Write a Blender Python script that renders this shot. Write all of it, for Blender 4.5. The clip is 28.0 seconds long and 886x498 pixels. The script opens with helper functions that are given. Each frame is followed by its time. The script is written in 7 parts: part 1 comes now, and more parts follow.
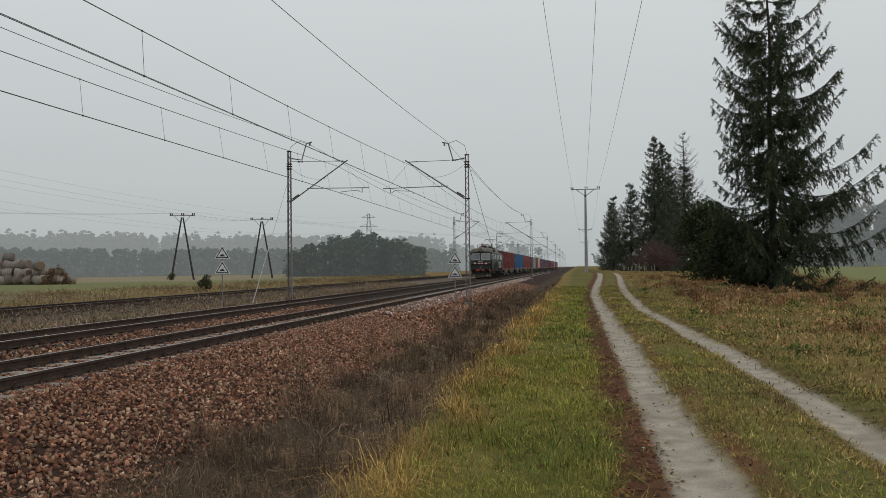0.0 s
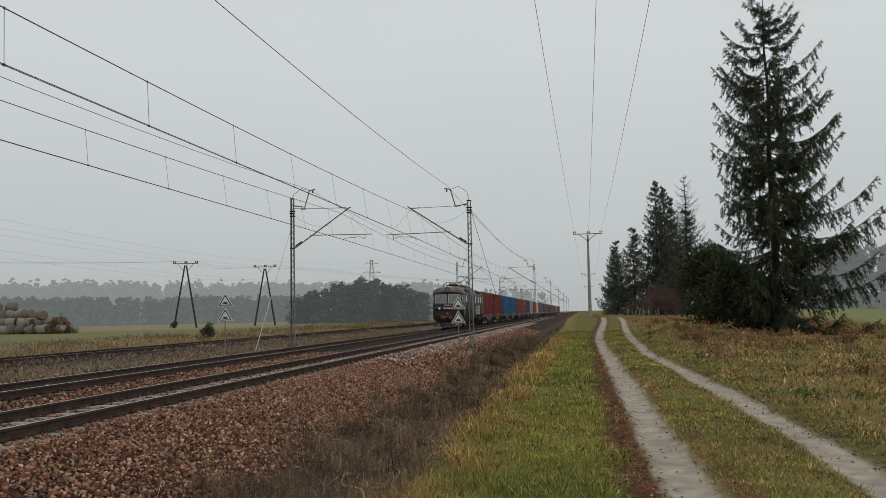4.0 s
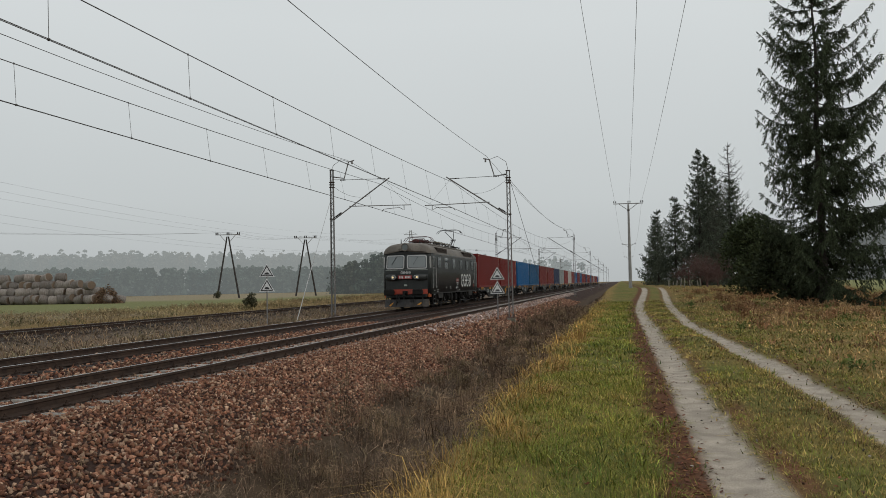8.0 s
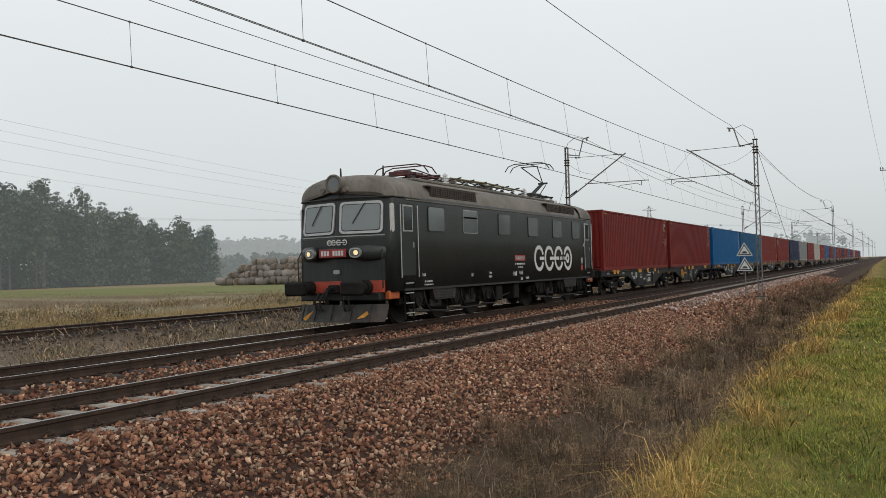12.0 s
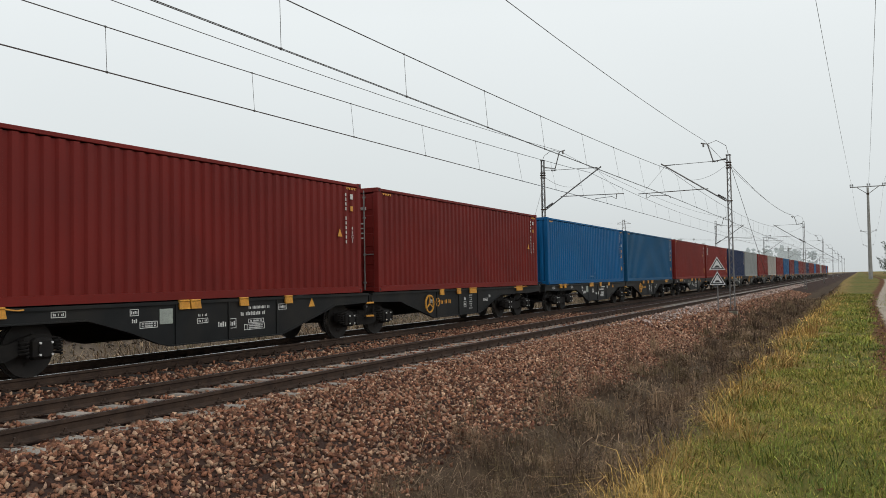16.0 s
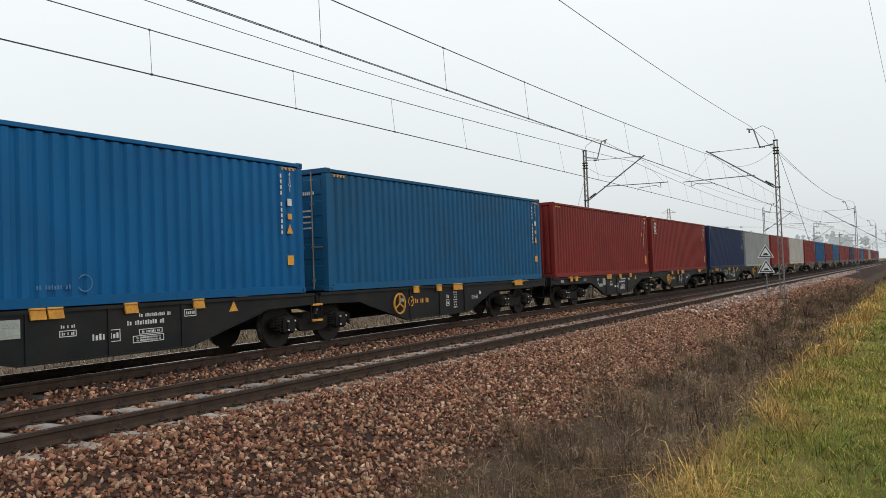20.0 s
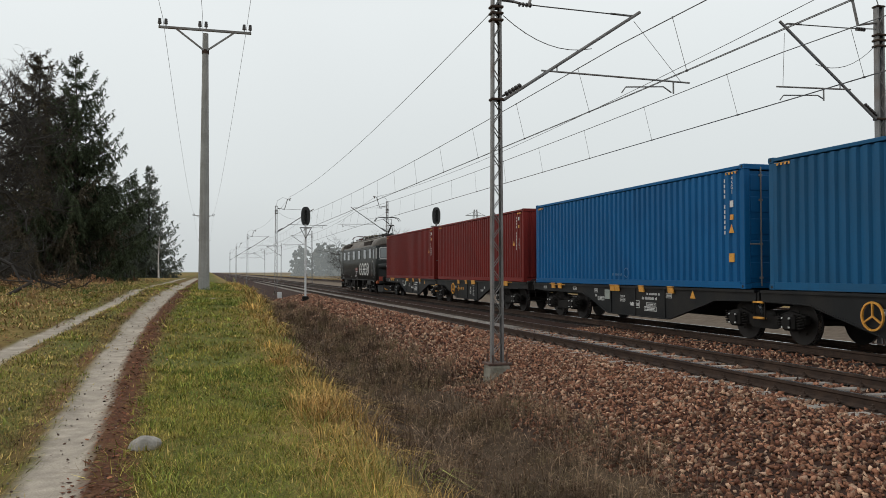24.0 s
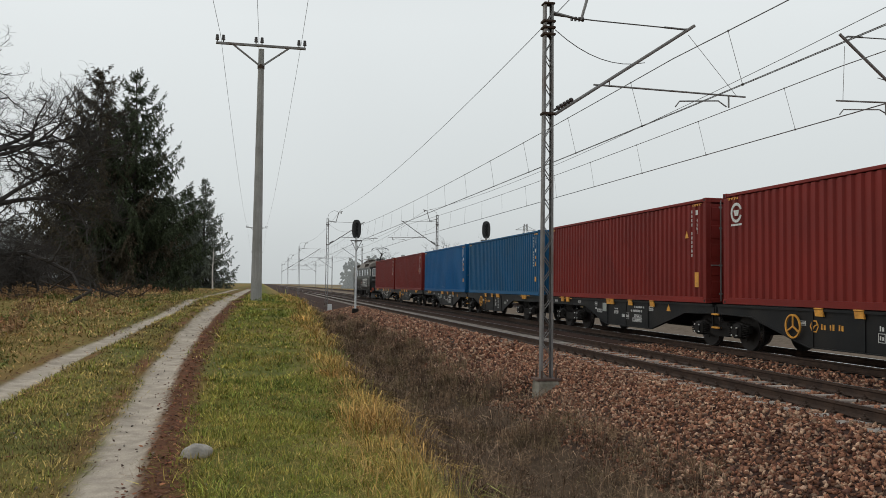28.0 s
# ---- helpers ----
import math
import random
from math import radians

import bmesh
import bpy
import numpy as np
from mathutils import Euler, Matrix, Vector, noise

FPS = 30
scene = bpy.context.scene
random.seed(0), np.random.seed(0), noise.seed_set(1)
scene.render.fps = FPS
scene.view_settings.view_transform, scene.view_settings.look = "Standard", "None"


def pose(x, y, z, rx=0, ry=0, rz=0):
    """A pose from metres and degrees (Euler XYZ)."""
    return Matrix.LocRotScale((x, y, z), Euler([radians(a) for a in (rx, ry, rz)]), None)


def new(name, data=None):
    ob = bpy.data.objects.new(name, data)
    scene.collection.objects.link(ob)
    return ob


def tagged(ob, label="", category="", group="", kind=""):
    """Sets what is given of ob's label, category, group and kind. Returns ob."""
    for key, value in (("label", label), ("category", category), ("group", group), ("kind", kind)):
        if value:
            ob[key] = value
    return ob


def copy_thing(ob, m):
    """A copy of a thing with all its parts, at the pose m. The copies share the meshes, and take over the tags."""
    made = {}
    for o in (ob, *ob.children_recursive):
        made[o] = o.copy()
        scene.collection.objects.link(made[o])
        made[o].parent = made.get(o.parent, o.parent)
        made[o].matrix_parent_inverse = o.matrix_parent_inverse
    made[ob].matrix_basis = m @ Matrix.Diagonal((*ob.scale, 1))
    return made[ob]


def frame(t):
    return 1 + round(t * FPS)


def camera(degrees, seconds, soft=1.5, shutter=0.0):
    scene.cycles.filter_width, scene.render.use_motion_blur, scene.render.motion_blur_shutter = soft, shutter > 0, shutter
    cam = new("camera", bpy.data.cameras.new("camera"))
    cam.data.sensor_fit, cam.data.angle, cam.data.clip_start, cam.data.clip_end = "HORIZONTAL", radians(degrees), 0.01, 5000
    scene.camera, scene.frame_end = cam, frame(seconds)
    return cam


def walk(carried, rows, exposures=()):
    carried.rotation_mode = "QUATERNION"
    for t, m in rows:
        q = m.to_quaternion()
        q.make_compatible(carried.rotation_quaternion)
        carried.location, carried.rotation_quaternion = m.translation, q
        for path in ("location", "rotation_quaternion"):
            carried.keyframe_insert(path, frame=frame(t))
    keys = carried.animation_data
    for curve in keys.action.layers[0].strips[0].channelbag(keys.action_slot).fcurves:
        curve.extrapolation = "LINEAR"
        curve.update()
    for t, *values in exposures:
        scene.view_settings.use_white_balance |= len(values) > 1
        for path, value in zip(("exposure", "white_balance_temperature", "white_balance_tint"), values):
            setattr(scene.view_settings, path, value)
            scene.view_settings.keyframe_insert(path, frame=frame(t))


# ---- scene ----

# ---- camera: seconds, place, roll, pitch, yaw; y runs along the railway ----
cam = camera(56.16, 28.0, 0.65)
PATH = [
    (0.0, 0.000, 0.000, 1.600, 0.59, 1.27, 9.17),
    (0.5, 0.000, 0.000, 1.600, 0.92, 1.67, 9.21),
    (1.0, 0.000, 0.000, 1.600, 0.90, 2.35, 9.23),
    (1.5, 0.000, 0.000, 1.600, 0.90, 2.70, 9.26),
    (2.0, 0.000, 0.000, 1.600, 0.84, 3.06, 9.29),
    (2.5, 0.000, 0.000, 1.600, 0.83, 3.41, 9.34),
    (3.0, 0.000, 0.000, 1.600, 1.07, 3.78, 9.36),
    (3.5, 0.000, 0.000, 1.600, 1.07, 4.12, 9.37),
    (5.5, 0.000, 0.000, 1.600, 1.20, 4.89, 9.50),
    (6.0, 0.000, 0.000, 1.600, 1.11, 4.79, 9.52),
    (6.5, 0.000, 0.000, 1.600, 1.15, 3.89, 9.58),
    (7.0, 0.000, 0.000, 1.600, 1.22, 2.50, 9.76),
    (7.5, 0.000, 0.000, 1.600, 1.19, 2.51, 10.39),
    (8.0, 0.000, 0.000, 1.600, 1.09, 2.44, 12.09),
    (8.5, 0.000, 0.000, 1.600, 0.97, 2.39, 14.16),
    (9.0, 0.000, 0.000, 1.600, 1.23, 2.38, 15.47),
    (9.5, 0.000, 0.000, 1.600, 1.13, 2.47, 17.15),
    (10.0, 0.000, 0.000, 1.600, 1.31, 2.08, 18.99),
    (10.5, 0.000, 0.000, 1.600, 1.46, 1.50, 19.63),
    (11.0, 0.000, 0.000, 1.600, 1.63, 0.98, 20.81),
    (11.5, 0.000, 0.000, 1.600, 1.61, 0.84, 23.09),
    (12.0, 0.000, 0.000, 1.600, 1.66, 1.35, 28.32),
    (12.5, 0.000, 0.000, 1.600, 1.58, 1.87, 33.20),
    (13.5, 0.000, 0.000, 1.600, 1.50, 2.90, 41.50),
    (14.5, 0.000, 0.000, 1.600, 1.39, 3.39, 37.49),
    (15.0, 0.000, 0.000, 1.600, 1.00, 2.92, 30.54),
    (15.5, 0.000, 0.000, 1.600, 1.02, 1.93, 28.57),
    (16.0, 0.000, 0.000, 1.600, 1.00, 2.05, 26.62),
    (16.5, 0.000, 0.000, 1.600, 0.97, 2.33, 24.01),
    (17.0, 0.000, 0.000, 1.600, 0.90, 2.35, 21.90),
    (17.5, 0.000, 0.000, 1.600, 0.85, 2.06, 21.53),
    (18.0, 0.000, 0.000, 1.600, 1.07, 1.93, 21.77),
    (18.5, 0.000, 0.000, 1.600, 1.67, 2.66, 24.95),
    (19.0, 0.000, 0.000, 1.600, 2.21, 2.92, 28.53),
    (19.5, 0.000, 0.000, 1.600, 1.96, 2.66, 29.34),
    (20.0, 0.000, 0.000, 1.600, 2.01, 1.66, 29.61),
    (20.2, 0.000, 0.000, 1.600, 1.67, 1.51, 35.22),
    (20.4, -0.002, -0.087, 1.611, 0.89, 1.57, 49.46),
    (20.6, -0.003, -0.174, 1.621, -0.04, 1.11, 68.06),
    (20.8, -0.005, -0.262, 1.632, -0.37, 1.00, 89.81),
    (21.0, -0.006, -0.349, 1.642, -0.08, 1.62, 108.15),
    (21.2, -0.008, -0.436, 1.653, -0.01, 2.11, 123.69),
    (21.4, -0.009, -0.523, 1.664, -0.41, 1.97, 139.18),
    (21.5, -0.010, -0.567, 1.669, -0.23, 1.97, 145.53),
    (21.6, -0.010, -0.567, 1.669, -0.34, 2.17, 149.11),
    (22.0, -0.010, -0.567, 1.669, 0.06, 1.86, 155.42),
    (22.5, -0.010, -0.567, 1.669, -0.22, 1.50, 158.21),
    (24.5, -0.010, -0.567, 1.669, 0.52, 1.61, 166.23),
    (25.0, -0.010, -0.567, 1.669, 0.71, 1.61, 167.64),
    (25.5, -0.010, -0.567, 1.669, 0.57, 1.77, 167.90),
    (26.0, -0.010, -0.567, 1.669, 0.43, 1.88, 167.92),
    (26.5, -0.010, -0.567, 1.669, 0.12, 1.57, 167.74),
    (27.0, -0.010, -0.567, 1.669, 0.04, 1.82, 167.70),
    (27.5, -0.010, -0.567, 1.669, -0.08, 2.15, 167.75),
    (28.0, -0.010, -0.567, 1.669, -0.67, 2.51, 167.72),
]
EXPOSURES = [(0.0, 0.0), (7.0, 0.05), (10.0, 0.20), (12.5, 0.42), (17.0, 0.46), (18.5, 0.50), (19.5, 0.54), (20.3, 0.68), (20.8, 0.84), (21.2, 0.7), (21.6, 0.55), (24.5, 0.42), (26.0, 0.43), (27.0, 0.42), (28.0, 0.34)]
walk(cam, [(t, pose(x, y, z, 90 + pitch, roll, yaw)) for t, x, y, z, roll, pitch, yaw in PATH], EXPOSURES)


# ---- light: a misty overcast day ----
def overcast_sky():
    w = bpy.data.worlds.new("overcast_sky")
    scene.world = w
    w.use_nodes = True
    n, l = w.node_tree.nodes, w.node_tree.links
    n.clear()
    tc, sep = n.new("ShaderNodeTexCoord"), n.new("ShaderNodeSeparateXYZ")
    l.new(tc.outputs["Generated"], sep.inputs[0])
    ramp = n.new("ShaderNodeValToRGB")
    ramp.color_ramp.elements[0].position, ramp.color_ramp.elements[0].color = 0.0, (0.41, 0.435, 0.44, 1)
    ramp.color_ramp.elements[1].position, ramp.color_ramp.elements[1].color = 1.0, (0.56, 0.58, 0.59, 1)
    e = ramp.color_ramp.elements.new(0.10)
    e.color = (0.49, 0.52, 0.525, 1)
    e = ramp.color_ramp.elements.new(0.30)
    e.color = (0.57, 0.60, 0.605, 1)
    l.new(sep.outputs["Z"], ramp.inputs[0])
    cloud = n.new("ShaderNodeTexNoise")
    cloud.inputs["Scale"].default_value, cloud.inputs["Detail"].default_value = 1.6, 3
    l.new(tc.outputs["Generated"], cloud.inputs["Vector"])
    m = n.new("ShaderNodeMapRange")
    m.inputs["To Min"].default_value, m.inputs["To Max"].default_value = 0.93, 1.07
    l.new(cloud.outputs[0], m.inputs[0])
    mul = n.new("ShaderNodeVectorMath")
    mul.operation = "SCALE"
    l.new(ramp.outputs[0], mul.inputs[0])
    l.new(m.outputs[0], mul.inputs["Scale"])
    sky = n.new("ShaderNodeTexSky")
    sky.sky_type, sky.sun_disc = "NISHITA", False
    sky.sun_elevation, sky.sun_rotation = radians(SUN_UP), radians(SUN_TURN)
    sky.dust_density = 6.0
    bg1, bg2, add, out = n.new("ShaderNodeBackground"), n.new("ShaderNodeBackground"), n.new("ShaderNodeAddShader"), n.new("ShaderNodeOutputWorld")
    bg1.inputs["Strength"].default_value = 1.05
    bg2.inputs["Strength"].default_value = 0.004
    l.new(mul.outputs[0], bg1.inputs[0])
    l.new(sky.outputs[0], bg2.inputs[0])
    l.new(bg1.outputs[0], add.inputs[0])
    l.new(bg2.outputs[0], add.inputs[1])
    l.new(add.outputs[0], out.inputs[0])


SUN_UP, SUN_TURN = 28.0, 110.0
overcast_sky()
sun = new("sun", bpy.data.lights.new("sun", "SUN"))
sun.data.energy, sun.data.angle, sun.data.color = 0.35, radians(40), (1.0, 0.97, 0.93)
sun.matrix_basis = pose(0, 0, 40, 90 - SUN_UP, 0, 180 - SUN_TURN)


# ---- materials ----
def make_mat(name, a, b=None, rough=0.8, metal=0.0, scale=4.0, detail=5.0, bump=0.0, fine=40.0, spread=0.0, coords="Object", streak=None, dirt=None, island=0.0, spec=0.5, squash=None, grain=(0.8, 1.15)):
    """Two tones a and b mixed by a coarse and a fine noise; spread varies whole objects, island loose pieces; streak: (colour, amount) run-down
    stains; dirt: (colour, amount) blotches."""
    m = bpy.data.materials.new(name)
    m.use_nodes = True
    n, l = m.node_tree.nodes, m.node_tree.links
    bs = n["Principled BSDF"]
    bs.inputs["Roughness"].default_value, bs.inputs["Metallic"].default_value = rough, metal
    bs.inputs["Specular IOR Level"].default_value = spec
    b = b or tuple(c * 0.75 for c in a)
    tc = n.new("ShaderNodeTexCoord")
    if coords == "Object":
        vec = tc.outputs["Object"]
    else:
        vec = n.new("ShaderNodeNewGeometry").outputs["Position"]
    if squash:
        mp = n.new("ShaderNodeMapping")
        mp.inputs["Scale"].default_value = squash
        l.new(vec, mp.inputs[0])
        vec = mp.outputs[0]

    def noise_of(s, d=detail):
        t = n.new("ShaderNodeTexNoise")
        t.inputs["Scale"].default_value, t.inputs["Detail"].default_value = s, d
        l.new(vec, t.inputs["Vector"])
        return t.outputs[0]

    def mix(f, x, y, kind="MIX"):
        k = n.new("ShaderNodeMix")
        k.data_type, k.blend_type = "RGBA", kind
        for socket, v in ((k.inputs[0], f), (k.inputs[6], x), (k.inputs[7], y)):
            if hasattr(v, "links"):
                l.new(v, socket)
            else:
                socket.default_value = v if isinstance(v, float) else (*v, 1)
        return k.outputs[2]

    def ramp(v, lo, hi, t0=0.0, t1=1.0):
        k = n.new("ShaderNodeMapRange")
        l.new(v, k.inputs[0])
        for i, x in enumerate((lo, hi, t0, t1)):
            k.inputs[i + 1].default_value = x
        return k.outputs[0]

    col = mix(ramp(noise_of(scale), 0.35, 0.65), a, b)
    fine_n = noise_of(fine, 3.0)
    col = mix(1.0, col, mix(ramp(fine_n, 0.3, 0.7), (grain[0],) * 3, (grain[1],) * 3), "MULTIPLY")
    if dirt:
        col = mix(ramp(noise_of(scale * 0.45, 8.0), 0.48, 0.75, 0.0, dirt[1]), col, dirt[0])
    if streak:
        mp = n.new("ShaderNodeMapping")
        mp.inputs["Scale"].default_value = (9, 9, 0.5)
        l.new(tc.outputs["Object"], mp.inputs[0])
        t = n.new("ShaderNodeTexNoise")
        t.inputs["Scale"].default_value, t.inputs["Detail"].default_value = 1.0, 4
        l.new(mp.outputs[0], t.inputs["Vector"])
        col = mix(ramp(t.outputs[0], 0.5, 0.8, 0.0, streak[1]), col, streak[0])
    for amount, source in ((spread, "ob"), (island, "is")):
        if amount:
            o = n.new("ShaderNodeObjectInfo").outputs["Random"] if source == "ob" else n.new("ShaderNodeNewGeometry").outputs["Random Per Island"]
            v = ramp(o, 0.0, 1.0, 1 - amount, 1 + amount)
            cmb = n.new("ShaderNodeCombineColor")
            for i in range(3):
                l.new(v, cmb.inputs[i])
            col = mix(1.0, col, cmb.outputs[0], "MULTIPLY")
    l.new(col, bs.inputs["Base Color"])
    l.new(ramp(fine_n, 0.2, 0.8, max(rough - 0.12, 0.02), min(rough + 0.12, 1.0)), bs.inputs["Roughness"])
    if bump:
        k = n.new("ShaderNodeBump")
        k.inputs["Strength"].default_value, k.inputs["Distance"].default_value = min(bump, 1.0), 0.02
        l.new(fine_n, k.inputs["Height"])
        l.new(k.outputs[0], bs.inputs["Normal"])
    return m


def tint_mat(name, rough=0.9, spread=0.25, scale=30.0, spec=0.2, bump=0.0, lo=0.85, hi=1.1, coarse=3.0):
    """A material whose colour is stored per piece in the attribute "tint"."""
    m = make_mat(name, (lo, lo, lo), (hi, hi, hi), rough, scale=coarse, fine=scale, island=spread, spec=spec, bump=bump, coords="World")
    n, l = m.node_tree.nodes, m.node_tree.links
    bs = n["Principled BSDF"]
    src = bs.inputs["Base Color"].links[0].from_socket
    at, k = n.new("ShaderNodeAttribute"), n.new("ShaderNodeMix")
    at.attribute_name = "tint"
    k.data_type, k.blend_type = "RGBA", "MULTIPLY"
    k.inputs[0].default_value = 1.0
    l.new(src, k.inputs[6])
    l.new(at.outputs["Color"], k.inputs[7])
    l.new(k.outputs[2], bs.inputs["Base Color"])
    return m


def glow(name, colour, strength):
    m = make_mat(name, colour)
    bs = m.node_tree.nodes["Principled BSDF"]
    bs.inputs["Emission Color"].default_value, bs.inputs["Emission Strength"].default_value = (*colour, 1), strength
    return m


def glass_mat(name, colour, rough=0.05):
    return make_mat(name, colour, tuple(c * 0.85 for c in colour), rough, scale=0.7, fine=1.2, spec=0.8, grain=(0.95, 1.04))


M = dict(
    rail=make_mat("rusty_rail_steel", (0.070, 0.045, 0.033), (0.043, 0.029, 0.023), 0.85, 0.0, 6, fine=60, bump=0.2, spec=0.2),
    railtop=make_mat("polished_rail_head", (0.34, 0.32, 0.30), (0.20, 0.185, 0.17), 0.28, 0.9, 8),
    railbright=make_mat("bright_rail_head", (0.82, 0.82, 0.81), (0.66, 0.66, 0.65), 0.16, 1.0, 8, grain=(0.92, 1.05)),
    concrete=make_mat("sleeper_concrete", (0.40, 0.36, 0.32), (0.30, 0.265, 0.23), 0.9, scale=5, bump=0.4, spread=0.2, dirt=((0.15, 0.10, 0.07), 0.6)),
    wood=make_mat("tarred_sleeper_wood", (0.055, 0.042, 0.035), (0.035, 0.028, 0.024), 0.85, scale=6, bump=0.5, squash=(1, 12, 12)),
    galv=make_mat("galvanised_steel", (0.25, 0.245, 0.24), (0.19, 0.185, 0.18), 0.6, 0.3, 3, dirt=((0.13, 0.085, 0.065), 0.8)),
    rustmast=make_mat("mast_foot_rust", (0.13, 0.075, 0.055), (0.09, 0.06, 0.05), 0.8, 0.1, 5, bump=0.3),
    wire=make_mat("dull_copper_wire", (0.15, 0.145, 0.14), (0.11, 0.105, 0.10), 0.5, 0.5, 3),
    mossfoot=make_mat("mossy_concrete", (0.32, 0.295, 0.245), (0.22, 0.205, 0.165), 0.95, scale=4, bump=0.5, dirt=((0.07, 0.075, 0.035), 0.8)),
    insul=make_mat("brown_porcelain", (0.05, 0.04, 0.038), (0.03, 0.026, 0.025), 0.25),
    polecon=make_mat("spun_concrete", (0.34, 0.335, 0.32), (0.26, 0.255, 0.24), 0.9, scale=1.5, bump=0.3, streak=((0.16, 0.15, 0.14), 0.5)),
    signw=make_mat("sign_white", (0.75, 0.76, 0.76), (0.65, 0.66, 0.66), 0.5),
    signk=make_mat("sign_black", (0.02, 0.02, 0.022), (0.03, 0.03, 0.03), 0.5),
    bark=make_mat("dark_bark", (0.055, 0.045, 0.038), (0.035, 0.03, 0.026), 0.95, scale=8, bump=0.8),
    leaf=tint_mat("foliage", spread=0.35),
    grass=tint_mat("grass_blades", spread=0.35),
    stone=tint_mat("ballast_stone", spread=0.55, scale=60, bump=0.5),
)


# ---- mesh tools ----
class Geo:
    """Collects vertices and faces of one mesh; k is the material slot of the faces that follow."""

    def __init__(self):
        self.v, self.f, self.m, self.k, self.smooth = [], [], [], 0, False

    def add(self, verts, faces):
        o = len(self.v)
        self.v.extend(tuple(p) for p in verts)
        self.f.extend(tuple(i + o for i in f) for f in faces)
        self.m.extend([self.k] * len(faces))
        return self

    def box(self, c, s, b=0.0, turn=None):
        """A box of sizes s round c with chamfers of b."""
        h = [x / 2 for x in s]
        if b <= 0:
            vs = [Vector((sx * h[0], sy * h[1], sz * h[2])) for sx in (-1, 1) for sy in (-1, 1) for sz in (-1, 1)]
            fs = [(0, 1, 3, 2), (4, 6, 7, 5), (0, 4, 5, 1), (2, 3, 7, 6), (0, 2, 6, 4), (1, 5, 7, 3)]
        else:
            b = min(b, min(h) * 0.95)
            vs, at = [], {}
            for sx in (-1, 1):
                for sy in (-1, 1):
                    for sz in (-1, 1):
                        for ax in range(3):
                            p = [sx * (h[0] - b), sy * (h[1] - b), sz * (h[2] - b)]
                            p[ax] = (sx, sy, sz)[ax] * h[ax]
                            at[(sx, sy, sz, ax)] = len(vs)
                            vs.append(Vector(p))
            fs = []
            for ax in range(3):
                u, w = [(1, 2), (2, 0), (0, 1)][ax]
                for d in (-1, 1):
                    ring = []
                    for du, dw in ((-1, -1), (1, -1), (1, 1), (-1, 1)):
                        k = [0, 0, 0]
                        k[ax], k[u], k[w] = d, du, dw
                        ring.append(at[(*k, ax)])
                    fs.append(tuple(ring if d > 0 else ring[::-1]))
                for du in (-1, 1):
                    for dw in (-1, 1):
                        e0, e1 = [0, 0, 0], [0, 0, 0]
                        e0[ax], e1[ax] = -1, 1
                        for e in (e0, e1):
                            e[u], e[w] = du, dw
                        q = (at[(*e0, u)], at[(*e1, u)], at[(*e1, w)], at[(*e0, w)])
                        fs.append(q if du * dw > 0 else q[::-1])
            for sx in (-1, 1):
                for sy in (-1, 1):
                    for sz in (-1, 1):
                        t = tuple(at[(sx, sy, sz, a)] for a in range(3))
                        fs.append(t if sx * sy * sz > 0 else t[::-1])
        if turn:
            vs = [turn @ p for p in vs]
        return self.add([p + Vector(c) for p in vs], fs)

    def bar(self, p, q, w, h=None, b=0.0):
        """A square bar from p to q."""
        p, q = Vector(p), Vector(q)
        d = q - p
        turn = d.to_track_quat("Y", "Z").to_matrix()
        return self.box((p + q) / 2, (w, d.length, h or w), b, turn)

    def tube(self, pts, r, n=8, caps=True, r1=None):
        """A round tube along pts, of radius r (to r1 at its end)."""
        pts = [Vector(p) for p in pts]
        rings, last = [], None
        for i, p in enumerate(pts):
            d = (pts[min(i + 1, len(pts) - 1)] - pts[max(i - 1, 0)]).normalized()
            if last is None:
                a = d.orthogonal().normalized()
            else:
                a = (last - d * last.dot(d)).normalized()
            last = a
            c = d.cross(a)
            rr = r if r1 is None else r + (r1 - r) * i / max(len(pts) - 1, 1)
            rings.append([p + (a * math.cos(2 * math.pi * j / n) + c * math.sin(2 * math.pi * j / n)) * rr for j in range(n)])
        return self.loft(rings, True, caps)

    def loft(self, rings, closed=True, caps=True):
        n, vs, fs = len(rings[0]), [p for r in rings for p in r], []
        for i in range(len(rings) - 1):
            for j in range(n if closed else n - 1):
                k = (j + 1) % n
                fs.append((i * n + j, i * n + k, (i + 1) * n + k, (i + 1) * n + j))
        if caps and closed:
            fs.append(tuple(range(n))[::-1])
            fs.append(tuple((len(rings) - 1) * n + j for j in range(n)))
        return self.add(vs, fs)

    def prism(self, poly, axis, lo, hi):
        """A polygon, given in the two other axes in order, drawn out along an axis."""
        def put(a, p):
            q = list(p)
            q.insert(axis, a)
            return tuple(q)
        rings = [[put(lo, p) for p in poly], [put(hi, p) for p in poly]]
        return self.loft(rings)

    def ring(self, c, r, w, d, axis=0, n=24, a0=0.0, a1=360.0):
        """A flat ring or arc of radius r, width w and depth d, facing along an axis."""
        u, k = [(1, 2), (0, 2), (0, 1)][axis]
        full = a1 - a0 >= 360
        rings = []
        for i in range(n + (0 if full else 1)):
            t = radians(a0 + (a1 - a0) * i / n)
            sec = []
            for rr, dd in ((r - w / 2, -d / 2), (r + w / 2, -d / 2), (r + w / 2, d / 2), (r - w / 2, d / 2)):
                p = [0, 0, 0]
                p[axis], p[u], p[k] = c[axis] + dd, c[u] + rr * math.cos(t), c[k] + rr * math.sin(t)
                sec.append(tuple(p))
            rings.append(sec)
        if full:
            rings.append(rings[0])
        return self.loft(rings, True, not full)

